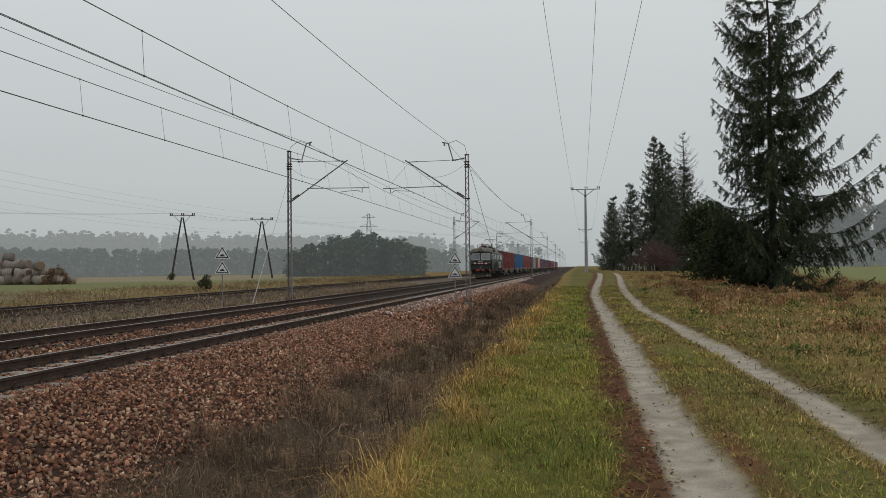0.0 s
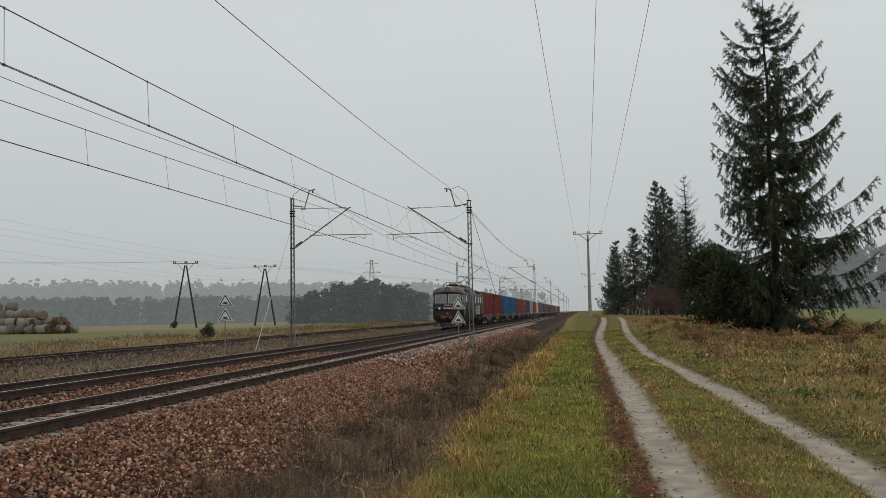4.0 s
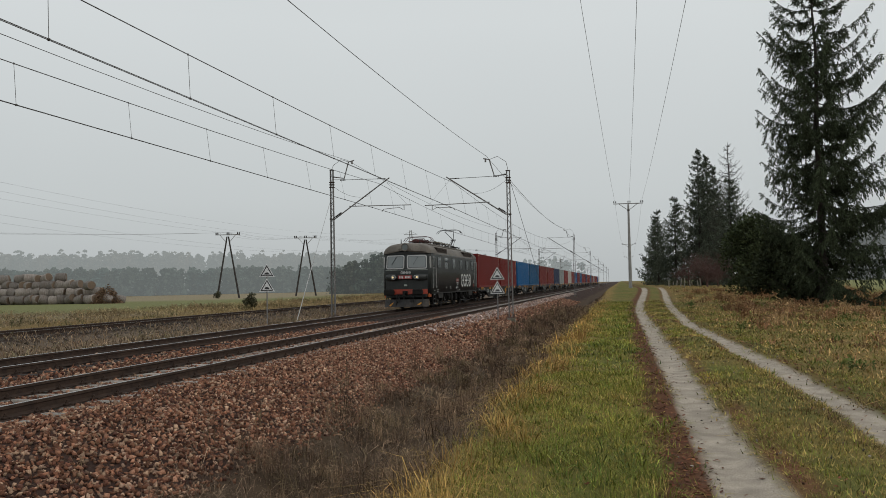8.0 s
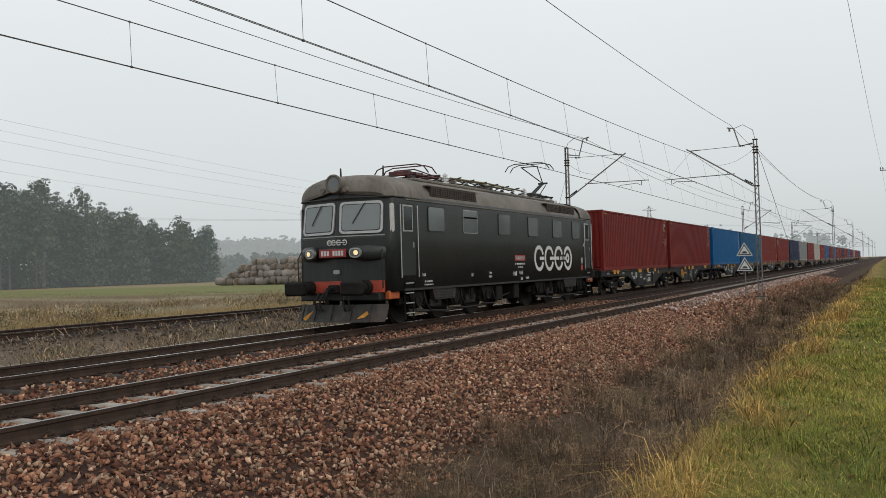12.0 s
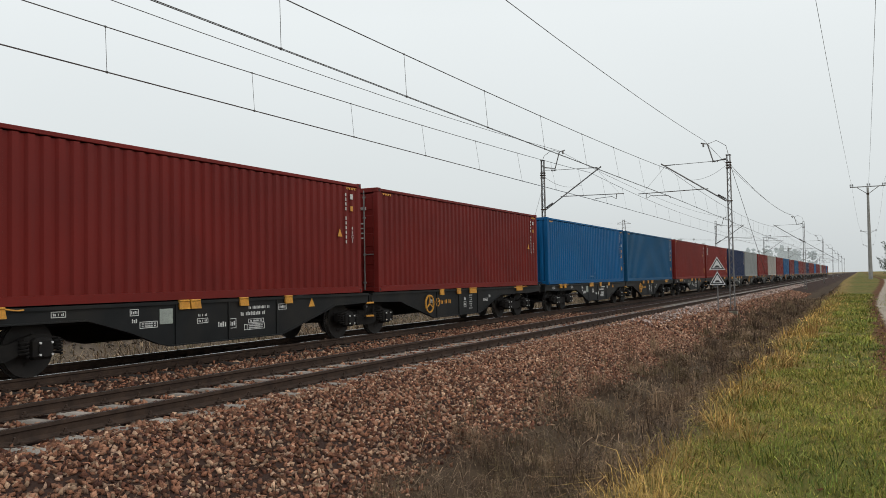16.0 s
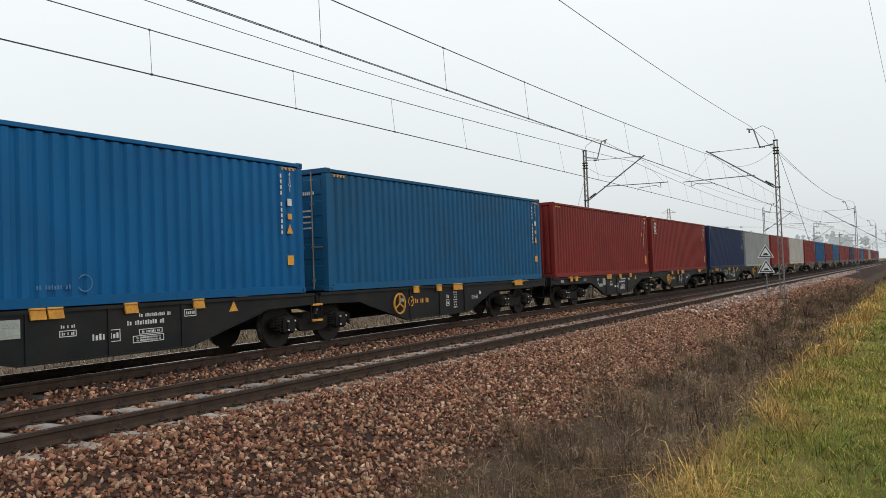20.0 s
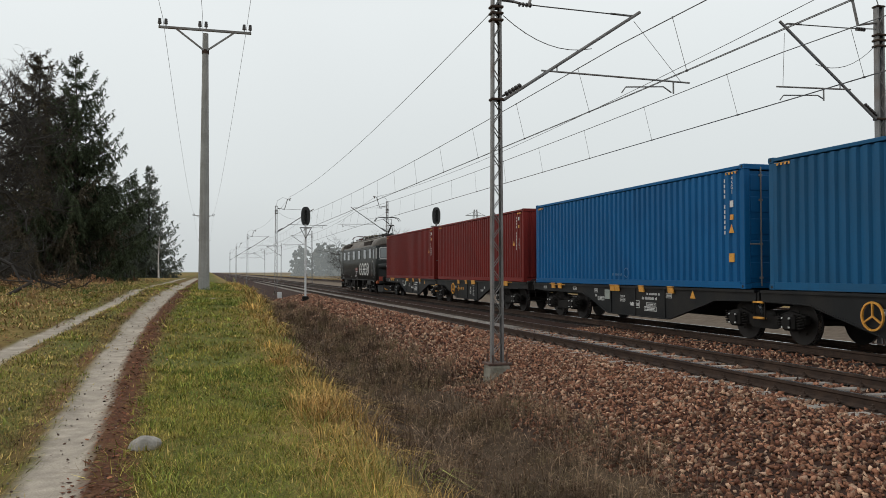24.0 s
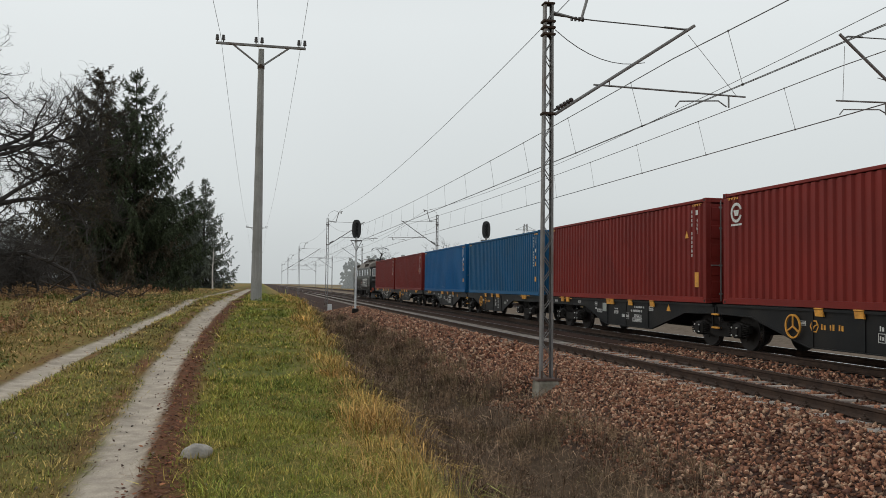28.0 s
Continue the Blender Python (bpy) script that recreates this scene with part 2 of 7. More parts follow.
    def mesh(self, name, mats):
        me = bpy.data.meshes.new(name)
        me.from_pydata([tuple(p) for p in self.v], [], self.f)
        for m in mats if isinstance(mats, (list, tuple)) else (mats,):
            me.materials.append(m)
        me.polygons.foreach_set("material_index", self.m)
        if self.smooth:
            me.polygons.foreach_set("use_smooth", [True] * len(self.f))
        bm = bmesh.new()
        bm.from_mesh(me)
        bmesh.ops.recalc_face_normals(bm, faces=bm.faces)
        bm.to_mesh(me)
        bm.free()
        return me


def part(name, geo, mats, parent=None, label="", m=None):
    """Links a Geo or a mesh as one object under a thing."""
    me = geo.mesh(name, mats) if isinstance(geo, Geo) else geo
    ob = new(name, me)
    ob.parent = parent
    if m is not None:
        ob.matrix_basis = m
    return tagged(ob, label)


def thing(name, label, category, m=None, group="", kind=""):
    ob = new(name)
    ob.empty_display_size = 0.2
    if m is not None:
        ob.matrix_basis = m
    return tagged(ob, label, category, group, kind)


def soup(name, verts, faces, mat, tint=None, smooth=False):
    """A large mesh from arrays: verts (n, 3), faces (k, 3 or 4), tint (n, 3)."""
    verts, faces = np.asarray(verts, np.float32), np.asarray(faces, np.int32)
    me = bpy.data.meshes.new(name)
    me.vertices.add(len(verts))
    me.vertices.foreach_set("co", verts.ravel())
    k = faces.shape[1]
    me.loops.add(faces.size)
    me.loops.foreach_set("vertex_index", faces.ravel())
    me.polygons.add(len(faces))
    me.polygons.foreach_set("loop_start", np.arange(0, faces.size, k, dtype=np.int32))
    me.polygons.foreach_set("loop_total", np.full(len(faces), k, np.int32))
    if smooth:
        me.polygons.foreach_set("use_smooth", np.ones(len(faces), bool))
    me.update(calc_edges=True)
    if tint is not None:
        at = me.attributes.new("tint", "FLOAT_COLOR", "POINT")
        at.data.foreach_set("color", np.c_[tint, np.ones(len(verts))].astype(np.float32).ravel())
    me.materials.append(mat)
    return me


def text_mesh(word, size, mat, depth=0.003):
    cu = bpy.data.curves.new("lettering", "FONT")
    cu.body, cu.size, cu.extrude, cu.align_x, cu.align_y = word, size, depth, "CENTER", "CENTER"
    cu.resolution_u = 2
    ob = bpy.data.objects.new("lettering", cu)
    me = bpy.data.meshes.new_from_object(ob)
    bpy.data.objects.remove(ob)
    me.materials.clear()
    me.materials.append(mat)
    return me


RNG = np.random.default_rng(7)


# ---- the lie of the land; x runs across the railway, y along it ----
RAIL_Z = 0.148
NEAR_X, TRAIN_X, SIDING_X = -8.513, -12.602, -22.45
GAUGE = 1.466


def smooth(a, b, v):
    t = np.clip((v - a) / (b - a), 0, 1)
    return t * t * (3 - 2 * t)


def rut_left(y):
    return 0.91 + 0.76 * smooth(0, -18, y) - 0.35 * smooth(-20, -32, y) + 1.5 * smooth(40, 95, y)


def rut_right(y):
    return 2.67 + 0.98 * smooth(0, -13, y) - 1.15 * smooth(-14, -30, y) - 0.30 * np.exp(-((y - 31) / 9) ** 2) + 1.5 * smooth(40, 95, y)


def rise(y):
    """The lane climbs a little behind and far ahead."""
    return 1.0 * smooth(-11, -33, y) + 0.8 * smooth(45, 100, y)


CROSS_X = [-1000, -400, -150, -60, -34, -27, -25.2, -24.2, -20.7, -19.6, -17.4, -16.4, -15.1, -7.0, -6.1, -4.5, -3.3, -2.6, -1.55, -0.9, 1000]
CROSS_Z = [-0.3, -0.2, -0.1, 0.0, 0.0, -0.05, -0.2, -0.06, -0.06, -0.35, -0.42, -0.38, -0.055, -0.055, -0.20, -0.55, -0.72, -0.58, -0.06, 0.0, 0.0]


def height(x, y):
    x, y = np.asarray(x, float), np.asarray(y, float)
    z = np.interp(x, CROSS_X, CROSS_Z)
    z = z + rise(y) * smooth(-2.9, -1.2, x)
    for my in (-16.6, 43.0):
        z = z - 0.42 * np.exp(-((x + 5.15) / 0.5) ** 2 - ((y - my + 0.1) / 0.7) ** 2)
    near = np.exp(-((x - 2) / 60) ** 2)
    lane = smooth(-1.4, -0.6, x)
    z = z + lane * near * 0.03 * (np.sin(x * 2.1 + y * 0.31) * np.sin(y * 0.83 - x * 0.7))
    for r in (rut_left(y), rut_right(y)):
        z = z - 0.05 * np.exp(-((x - r) / 0.24) ** 4) * lane
    z = z + 0.05 * np.exp(-((x - (rut_left(y) + rut_right(y)) / 2) / 0.5) ** 4) * lane
    return z


def wave(x, y, s, k=0.0):
    """A cheap soft noise between 0 and 1."""
    v = np.sin(x * s + 1.7 * np.sin(y * s * 0.63 + k)) + np.sin(y * s * 0.91 + 2.1 * np.sin(x * s * 0.47 - k) + k) + np.sin((x + y) * s * 1.73 + k * 2)
    return 0.5 + v / 6


# The ballast tone is darkened to paint shade into the gaps between stones.
C = dict(sand=(0.43, 0.37, 0.30), litter=(0.13, 0.050, 0.030), green=(0.13, 0.135, 0.034), olive=(0.20, 0.15, 0.046), straw=(0.30, 0.20, 0.07), dead=(0.088, 0.060, 0.038),
         ballast=(0.055, 0.032, 0.025), field=(0.20, 0.205, 0.085), stubble=(0.30, 0.25, 0.16), soil=(0.12, 0.085, 0.055), grey=(0.175, 0.135, 0.10))
C = {k: np.array(v) for k, v in C.items()}


def ground_tint(x, y):
    """What grows or lies where, as a base colour; stone beds carry a painted gap shade."""
    def lay(base, colour, f):
        return base + (colour - base) * np.clip(f, 0, 1)[:, None]
    wob = (wave(x, y, 2.3) - 0.5) * 0.35 + (wave(x, y, 0.6, 1.0) - 0.5) * 0.4
    t = np.tile(C["green"], (len(x), 1))
    t = lay(t, C["olive"], 1.4 * wave(x, y, 0.9, 2.0) - 0.35)
    t = lay(t, C["straw"], smooth(-0.3, -1.3, x + wob) * 0.8)
    t = lay(t, C["dead"], smooth(-1.45, -1.9, x + wob))
    t = lay(t, C["ballast"], smooth(-4.2, -4.7, x + wob))
    t = lay(t, C["grey"], smooth(-15.5, -16.3, x))
    t = lay(t, C["ballast"] * 0.7, smooth(-20.2, -20.9, x))
    t = lay(t, C["soil"], smooth(-24.2, -25.2, x))
    t = lay(t, C["straw"] * 0.75, smooth(-25.5, -27, x))
    t = lay(t, C["field"], smooth(-33, -40, x + wob * 8) * smooth(175, 120, y))
    rough = smooth(-27, -34, x) * smooth(56, 46, y - 0.12 * (x + 60) + wob * 10)
    t = lay(t, C["soil"] * 1.5, rough)
    t = lay(t, C["stubble"] * 0.9, rough * smooth(0.42, 0.6, wave(x * 0.35, y, 0.45, 1.0)))
    t = lay(t, C["stubble"], smooth(-40, -60, x) * smooth(95, 125, y - 0.3 * (x + 60)))
    t = lay(t, C["straw"] * 0.8, smooth(3.4, 4.2, x + wob) * smooth(26, 8, x))
    t = lay(t, C["olive"], smooth(3.4, 4.2, x + wob) * smooth(26, 8, x) * wave(x, y, 0.35, 4.0))
    t = lay(t, C["field"] * 1.15, smooth(19, 24, x) * smooth(20, 40, y))
    a, b = rut_left(y), rut_right(y)
    t = lay(t, C["litter"], np.exp(-((x - a + 0.42 + 0.25 * wob) / 0.26) ** 4) * 0.9)
    t = lay(t, C["litter"] * 1.2, np.exp(-((x - b - 0.38) / 0.15) ** 4) * 0.6 * wave(x, y, 1.4, 5.0))
    t = lay(t, C["litter"] * 1.4, (np.exp(-((x - a - 0.40) / 0.14) ** 4) + np.exp(-((x - b + 0.36) / 0.14) ** 4)) * wave(x, y, 1.1, 2.0))
    edge = (wave(x, y, 5.0, 3.0) - 0.5) * 0.10 + (wave(x, y, 17.0, 1.0) - 0.5) * 0.08
    for r, w in ((a, 0.25), (b, 0.24)):
        t = lay(t, C["sand"] * (0.88 + 0.24 * wave(x, y, 7.0))[:, None], smooth(w + 0.05, w - 0.05, np.abs(x - r + edge * 0.6)) * smooth(105, 90, np.abs(y)))
    return t


def lines(*runs):
    out = []
    for a, b, n in runs:
        out.extend(np.linspace(a, b, n, endpoint=False))
    return np.array(out + [runs[-1][1]])


def build_ground():
    xs = lines((-2600, -400, 10), (-400, -120, 14), (-120, -60, 20), (-60, -26, 34), (-26, -15, 30), (-15, -7, 8), (-7, -1.7, 40), (-1.7, 4.6, 90), (4.6, 24, 40), (24, 200, 22), (200, 2600, 10))
    ys = lines((-3000, -400, 10), (-400, -60, 30), (-60, -20, 44), (-20, 36, 120), (36, 110, 44), (110, 400, 30), (400, 3000, 10))
    X, Y = np.meshgrid(xs, ys)
    x, y = X.ravel(), Y.ravel()
    nx, ny = len(xs), len(ys)
    i = (np.arange(ny - 1)[:, None] * nx + np.arange(nx - 1)[None]).ravel()
    faces = np.c_[i, i + 1, i + nx + 1, i + nx]
    z = height(x, y)
    me = soup("ground", np.c_[x, y, z], faces, M["soil"], ground_tint(x, y), True)
    return tagged(new("ground", me), "grassy lane verge with sandy wheel ruts, a ditch and fields", "ground", kind="structure")


M["soil"] = tint_mat("earth_and_turf", 0.95, 0.0, 70.0, 0.1, 0.6, 0.80, 1.14, 4.0)
build_ground()


# ---- railway tracks ----
def rail_section(x):
    """The outline of a rail, head up, round x; top at zero."""
    half = [(0.036, 0.0), (0.036, -0.038), (0.012, -0.052), (0.009, -0.12), (0.03, -0.135), (0.0745, -0.148), (0.0745, -0.16)]
    return [(x + a, b) for a, b in half] + [(x - a, b) for a, b in reversed(half)]


def sleeper_mesh(name, mats, length=2.5, wide=0.22, tall=0.19):
    g = Geo()
    h = length / 2
    for sx in (-1, 1):
        g.box((sx * (h - 0.55), 0, -0.165 - tall / 2), (1.1, wide, tall), 0.03)
    g.box((0, 0, -0.185 - tall / 2), (length - 2.16, wide * 0.86, tall), 0.03)
    return g.mesh(name, mats)


def fastening_mesh(mats):
    g = Geo()
    g.box((0, 0, -0.158), (0.34, 0.17, 0.014), 0.004)
    for sx in (-1, 1):
        g.box((sx * 0.105, 0, -0.135), (0.06, 0.10, 0.035), 0.01)
        g.tube([(sx * 0.108, 0, -0.12), (sx * 0.108, 0, -0.075)], 0.016, 6)
        g.tube([(sx * 0.108, 0, -0.118), (sx * 0.108, 0, -0.098)], 0.028, 6)
        g.tube([(sx * 0.148, 0.05, -0.155), (sx * 0.148, 0.05, -0.125)], 0.02, 6)
    return g.mesh("rail_fastening", mats)


def build_track(x, label, wood, near, head="railtop", lo=-420, hi=620):
    t = thing("railway_track", label, "railway track", pose(x, 0, RAIL_Z), kind="structure")
    for sx in (-1, 1):
        g = Geo()
        g.prism(rail_section(sx * GAUGE / 2), 1, lo, hi)
        g.k = 1
        g.box((sx * GAUGE / 2, (lo + hi) / 2, 0.001), (0.052, hi - lo - 0.1, 0.003))
        part("rail", g, [M["rail"], M[head]], t)
    mat = M["wood"] if wood else M["concrete"]
    one, clip = sleeper_mesh("sleeper", mat, 2.6 if wood else 2.5), fastening_mesh(M["rail"])
    pitch = 0.6
    ys = np.arange(near[0], near[1], pitch)
    for y in ys:
        part("sleeper", one, None, t, m=pose(0, y, 0, 0, 0, RNG.uniform(-0.6, 0.6)))
    for y in ys:
        for sx in (-1, 1):
            part("rail_fastening", clip, None, t, m=pose(sx * GAUGE / 2, y, 0))
    far = [y for y in np.arange(-150, 240, pitch) if y < near[0] - 0.01 or y >= near[1] - 0.01]
    g = Geo()
    for y in far:
        g.box((0, y, -0.265), (2.5, 0.22, 0.19))
    tagged(part("far_sleepers", g, mat, t), kind="stuff")
    return t


near_track = build_track(NEAR_X, "railway track on grey concrete sleepers in reddish crushed ballast", False, (-22.0, 37.9))
train_track = build_track(TRAIN_X, "railway track on dark sleepers carrying a freight train", True, (-12.0, 17.9), "railbright")
siding_track = build_track(SIDING_X, "rusty siding track in dark ballast beside a field", True, (8.0, 33.0))


# ---- overhead line ----
def lattice_mast(side, lift, tie, reach=1.0, short=False):
    """A lattice mast with its cantilever reaching towards side (-1 or 1 in x); foot at zero, rail level at 0.36."""
    t = thing("catenary_mast", "grey lattice steel catenary mast with cantilever on a concrete foot", "catenary mast", group="catenary masts")
    h, w0, w1 = 7.75 + lift, 0.26, 0.19

    def at(z, sx, sy):
        w = w0 + (w1 - w0) * z / h
        return (sx * w / 2, sy * 0.068, z)
    for sx in (-1, 1):
        g = Geo()
        g.loft([[(sx * (w / 2 - a), b, z) for a, b in ((0, -0.07), (0, 0.07), (0.045, 0.07), (0.045, 0.062), (0.01, 0.062), (0.01, -0.062), (0.045, -0.062), (0.045, -0.07))] for z, w in ((0, w0), (h, w1))])
        part("channel_post", g, M["galv"], t)
    n = 26
    for f in (-1, 1):
        g = Geo()
        g.tube([at(0.1 + (h - 0.3) * i / n, 0.9 if i % 2 else -0.9, f) for i in range(n + 1)], 0.013, 4)
        part("lacing", g, M["galv"], t)
    g = Geo()
    g.loft([[(sx * w, sy * w, z) for sx, sy in ((-1, -1), (1, -1), (1, 1), (-1, 1))] for z, w in ((-1.0, 0.25), (0.16, 0.21), (0.2, 0.19))])
    part("concrete_foot", g, M["mossfoot"], t, "mossy concrete foundation block")
    g = Geo()
    g.box((0, 0, 0.225), (0.50, 0.42, 0.045), 0.006)
    for sx in (-1, 1):
        for sy in (-1, 1):
            g.box((sx * 0.15, sy * 0.17, 0.32), (0.03, 0.03, 0.18))
    part("base_plate", g, M["rustmast"], t, "rusty base plate")
    for z in (7.35 + tie, 7.22 + tie, 7.08 + tie, 5.62, h - 0.03):
        g = Geo()
        g.box((0, 0, z), (0.27, 0.20, 0.05) if z < h - 0.1 else (0.24, 0.20, 0.04), 0.01)
        part("clamp", g, M["rail"], t)
    s = side * reach
    g = Geo()
    b = tie + 0.1 if lift > 0.3 else tie
    g.tube([(0.12 * s, 0, 7.55 + b), (0.72 * s, 0, 7.45 + b), (0.98 * s, 0, 8.35 + b), (1.3 * s, 0, 8.42 + b)], 0.035, 6)
    g.tube([(0.98 * s, 0, 8.35 + b), (0.55 * s, 0, 8.5 + b), (0.1 * s, 0, 8.2 + b), (0, 0, h)], 0.014, 5)
    g.tube([(1.18 * s, 0, 8.40 + b), (1.18 * s, 0, 8.22 + b)], 0.05, 6)
    part("feeder_bracket", g, M["galv"], t)
    g = Geo()
    g.tube([(0.15 * s, 0, 5.62), (3.30 * s, 0, 7.62 + tie * 0.5)], 0.034, 8)
    part("strut", g, M["galv"], t)
    g = Geo()
    for a, b in ((0.04, 0.17),):
        g.tube([(a * 3.2 * s, 0, 5.62 + a * 2.0), (b * 3.2 * s, 0, 5.62 + b * 2.0)], 0.026, 6)
    for k in range(5):
        a = 0.065 + k * 0.022
        g.tube([(a * 3.2 * s, 0, 5.62 + a * 2), ((a + 0.012) * 3.2 * s, 0, 5.62 + (a + 0.012) * 2)], 0.05, 8)
    part("insulator", g, M["insul"], t, "brown ribbed insulator")
    g = Geo()
    for k in range(4):
        x = 0.5 + k * 0.08
        g.tube([(x * s, 0, 7.46 + tie), ((x + 0.03) * s, 0, 7.46 + tie)], 0.05, 8)
    part("insulator", g, M["insul"], t, "brown ribbed insulator")
    g = Geo()
    g.tube([(0.12 * s, 0, 7.5 + tie), (1.0 * s, 0, 7.46 + tie), (2.95 * s, 0, 7.43 + tie)], 0.014, 5)
    g.tube([(2.6 * s, 0, 7.44 + tie), (3.05 * s, 0, 7.43 + tie), (3.15 * s, 0, 7.53 + tie * 0.5)], 0.024, 6)
    part("tie_rod", g, M["wire"], t)
    g = Geo()
    far_end = 3.42 if short else 4.5
    g.tube([(1.0 * s, 0, 6.29), (far_end * s, 0, 6.24)], 0.022, 6)
    g.tube([(1.35 * s, 0, 6.38), (1.35 * s, 0, 6.27)], 0.014, 5)
    g.tube([(3.15 * s, 0, 7.5), ((far_end - 0.2) * s, 0, 6.24)], 0.006, 4)
    part("registration_tube", g, M["galv"], t)
    g = Geo()
    if short:
        g.tube([(1.9 * s, 0, 6.27), (1.9 * s, 0, 5.98)], 0.02, 5)
        g.tube([(1.9 * s, 0, 6.02), (2.1 * s, 0, 6.10), (3.2 * s, 0, 6.05), (3.32 * s, 0, 5.93)], 0.016, 5)
    else:
        g.tube([(4.1 * s, 0, 6.24), (4.1 * s, 0, 5.98)], 0.02, 5)
        g.tube([(4.05 * s, 0, 6.0), (3.85 * s, 0, 6.12), (2.95 * s, 0, 6.06), (2.85 * s, 0, 5.93)], 0.016, 5)
    part("steady_arm", g, M["galv"], t)
    g = Geo()
    pts = [(0.15 * s + 2.0 * s * u, 0, 7.38 - 1.05 * u * (1 - u) - 0.55 * u) for u in np.linspace(0, 1, 9)]
    g.tube(pts, 0.009, 4)
    part("jumper_wire", g, M["wire"], t)
    return t


MAST_Y = [-250.0, -191.0, -133.0, -75.0, -16.6, 43.0, 105.0, 162.0, 221.0, 281.0, 341.0, 401.0]
right_mast, left_mast = lattice_mast(-1, 0.18, 0.18), lattice_mast(1, 0.62, 0.30)
right_mast.matrix_basis, left_mast.matrix_basis = pose(-5.65, MAST_Y[4], -0.42), pose(-15.5, MAST_Y[5] + 0.5, -0.30)
lattice_mast(1, 0.62, 0.30, 0.85, True).matrix_basis = pose(-15.5, MAST_Y[4] - 0.25, -0.30)
for k, y in enumerate(MAST_Y):
    if k != 4:
        copy_thing(right_mast, pose(-5.62, y, -0.42, 0, 0, 0))
    if k not in (4, 5):
        copy_thing(left_mast, pose(-15.5, y + 0.5, -0.30))


def sag(a, b, dip, n=14):
    a, b = Vector(a), Vector(b)
    return [a.lerp(b, u) - Vector((0, 0, dip * 4 * u * (1 - u))) for u in np.linspace(0, 1, n)]


def catenary(x, label, low, lift=0.0):
    """Messenger, contact wire and droppers of one track."""
    t = thing("overhead_wire", label, "overhead wire")
    top = 7.0 + lift
    for i in range(len(MAST_Y) - 1):
        y0, y1 = MAST_Y[i], MAST_Y[i + 1]
        z = 0.22 * (1 if i % 2 else -1)
        h0, h1 = (top - 0.46 if j == 4 else top for j in (i, i + 1))
        dip = {3: 0.25, 4: 0.40}.get(i, 0.62)
        g = Geo()
        wire = sag((x - z * 0.3, y0, h0), (x + z * 0.3, y1, h1), dip, 20)
        g.tube(wire, 0.011, 5, False)
        part("messenger_wire", g, M["wire"], t)
        g = Geo()
        for d in (-0.02, 0.02):
            g.tube([(x + z + d, y0, low), (x - z + d, y1, low)], 0.0075, 5, False)
        part("contact_wire", g, M["wire"], t)
        n = 14
        for k in range(n):
            u = (k + 0.5) / n
            p = Vector((x - z * 0.3 + z * 0.6 * u, y0 + (y1 - y0) * u, h0 + (h1 - h0) * u - dip * 4 * u * (1 - u)))
            q = Vector((x + z - 2 * z * u, y0 + (y1 - y0) * u + 0.05, low))
            g = Geo()
            g.tube([p, q], 0.005, 4, False)
            g.box(p, (0.02, 0.04, 0.035))
            g.box(q, (0.03, 0.045, 0.04))
            part("dropper", g, M["wire"], t)
    return t


catenary(NEAR_X, "contact wire and messenger wire with droppers over an empty track", 5.49)
catenary(TRAIN_X, "contact wire and messenger wire with droppers over a train", 5.62, 0.12)


def span_wire(name, label, x, z, r, dip, y0=0):
    t = thing(name, label, "overhead wire")
    for i in range(len(MAST_Y) - 1):
        g = Geo()
        g.tube(sag((x, MAST_Y[i] + y0, z), (x, MAST_Y[i + 1] + y0, z), dip), r, 5, False)
        part("wire_span", g, M["wire"], t)
    return t


span_wire("feeder_wire", "dark feeder cable slung from mast to mast", -6.75, 8.30, 0.010, 0.62)
span_wire("feeder_wire", "dark feeder cable slung along the far masts", -14.4, 8.45, 0.010, 0.65)


# ---- the train; each piece has y = 0 at its front end, z = 0 at rail level ----
TRAIN_S0, TRAIN_V, TRAIN_A = -24.602, -7.623, 0.002
MOVERS, WHEELS = [], []


def train_at(t):
    return TRAIN_S0 + TRAIN_V * (t - 20) + TRAIN_A * (t - 20) ** 2 / 2


def on_train(ob, offset, turn=0):
    MOVERS.append((ob, offset, turn))
    ob.matrix_basis = pose(TRAIN_X, train_at(0) + offset, RAIL_Z, 0, 0, turn)
    return ob


BOX_L, BOX_W, BOX_H, DECK = 12.192, 2.438, 2.783, 1.133
GAP_IN, GAP_OUT = 0.821, 1.261
M.update(
    white=make_mat("lettering_white", (0.70, 0.70, 0.68), (0.55, 0.55, 0.53), 0.6, scale=12),
    amber=make_mat("signal_yellow_paint", (0.75, 0.36, 0.05), (0.62, 0.28, 0.04), 0.5, scale=9, dirt=((0.2, 0.1, 0.04), 0.4)),
    black=make_mat("wagon_black_paint", (0.011, 0.012, 0.013), (0.007, 0.008, 0.009), 0.5, scale=2.5, dirt=((0.03, 0.025, 0.02), 0.6), spec=0.3),
    bogie=make_mat("oily_bogie_steel", (0.010, 0.009, 0.009), (0.017, 0.015, 0.013), 0.75, 0.0, 6, bump=0.2, spec=0.2),
    wheel=make_mat("wheel_steel", (0.022, 0.018, 0.016), (0.015, 0.013, 0.012), 0.65, 0.2, 6),
    tread=make_mat("wheel_tread", (0.35, 0.34, 0.33), (0.25, 0.24, 0.23), 0.3, 0.9, 6),
    pale=make_mat("pale_plate", (0.36, 0.40, 0.36), (0.30, 0.33, 0.30), 0.6),
    faint=make_mat("worn_pale_lettering", (0.09, 0.19, 0.33), (0.05, 0.15, 0.30), 0.6, scale=14),
    gum=make_mat("door_gasket", (0.02, 0.02, 0.02)),
)


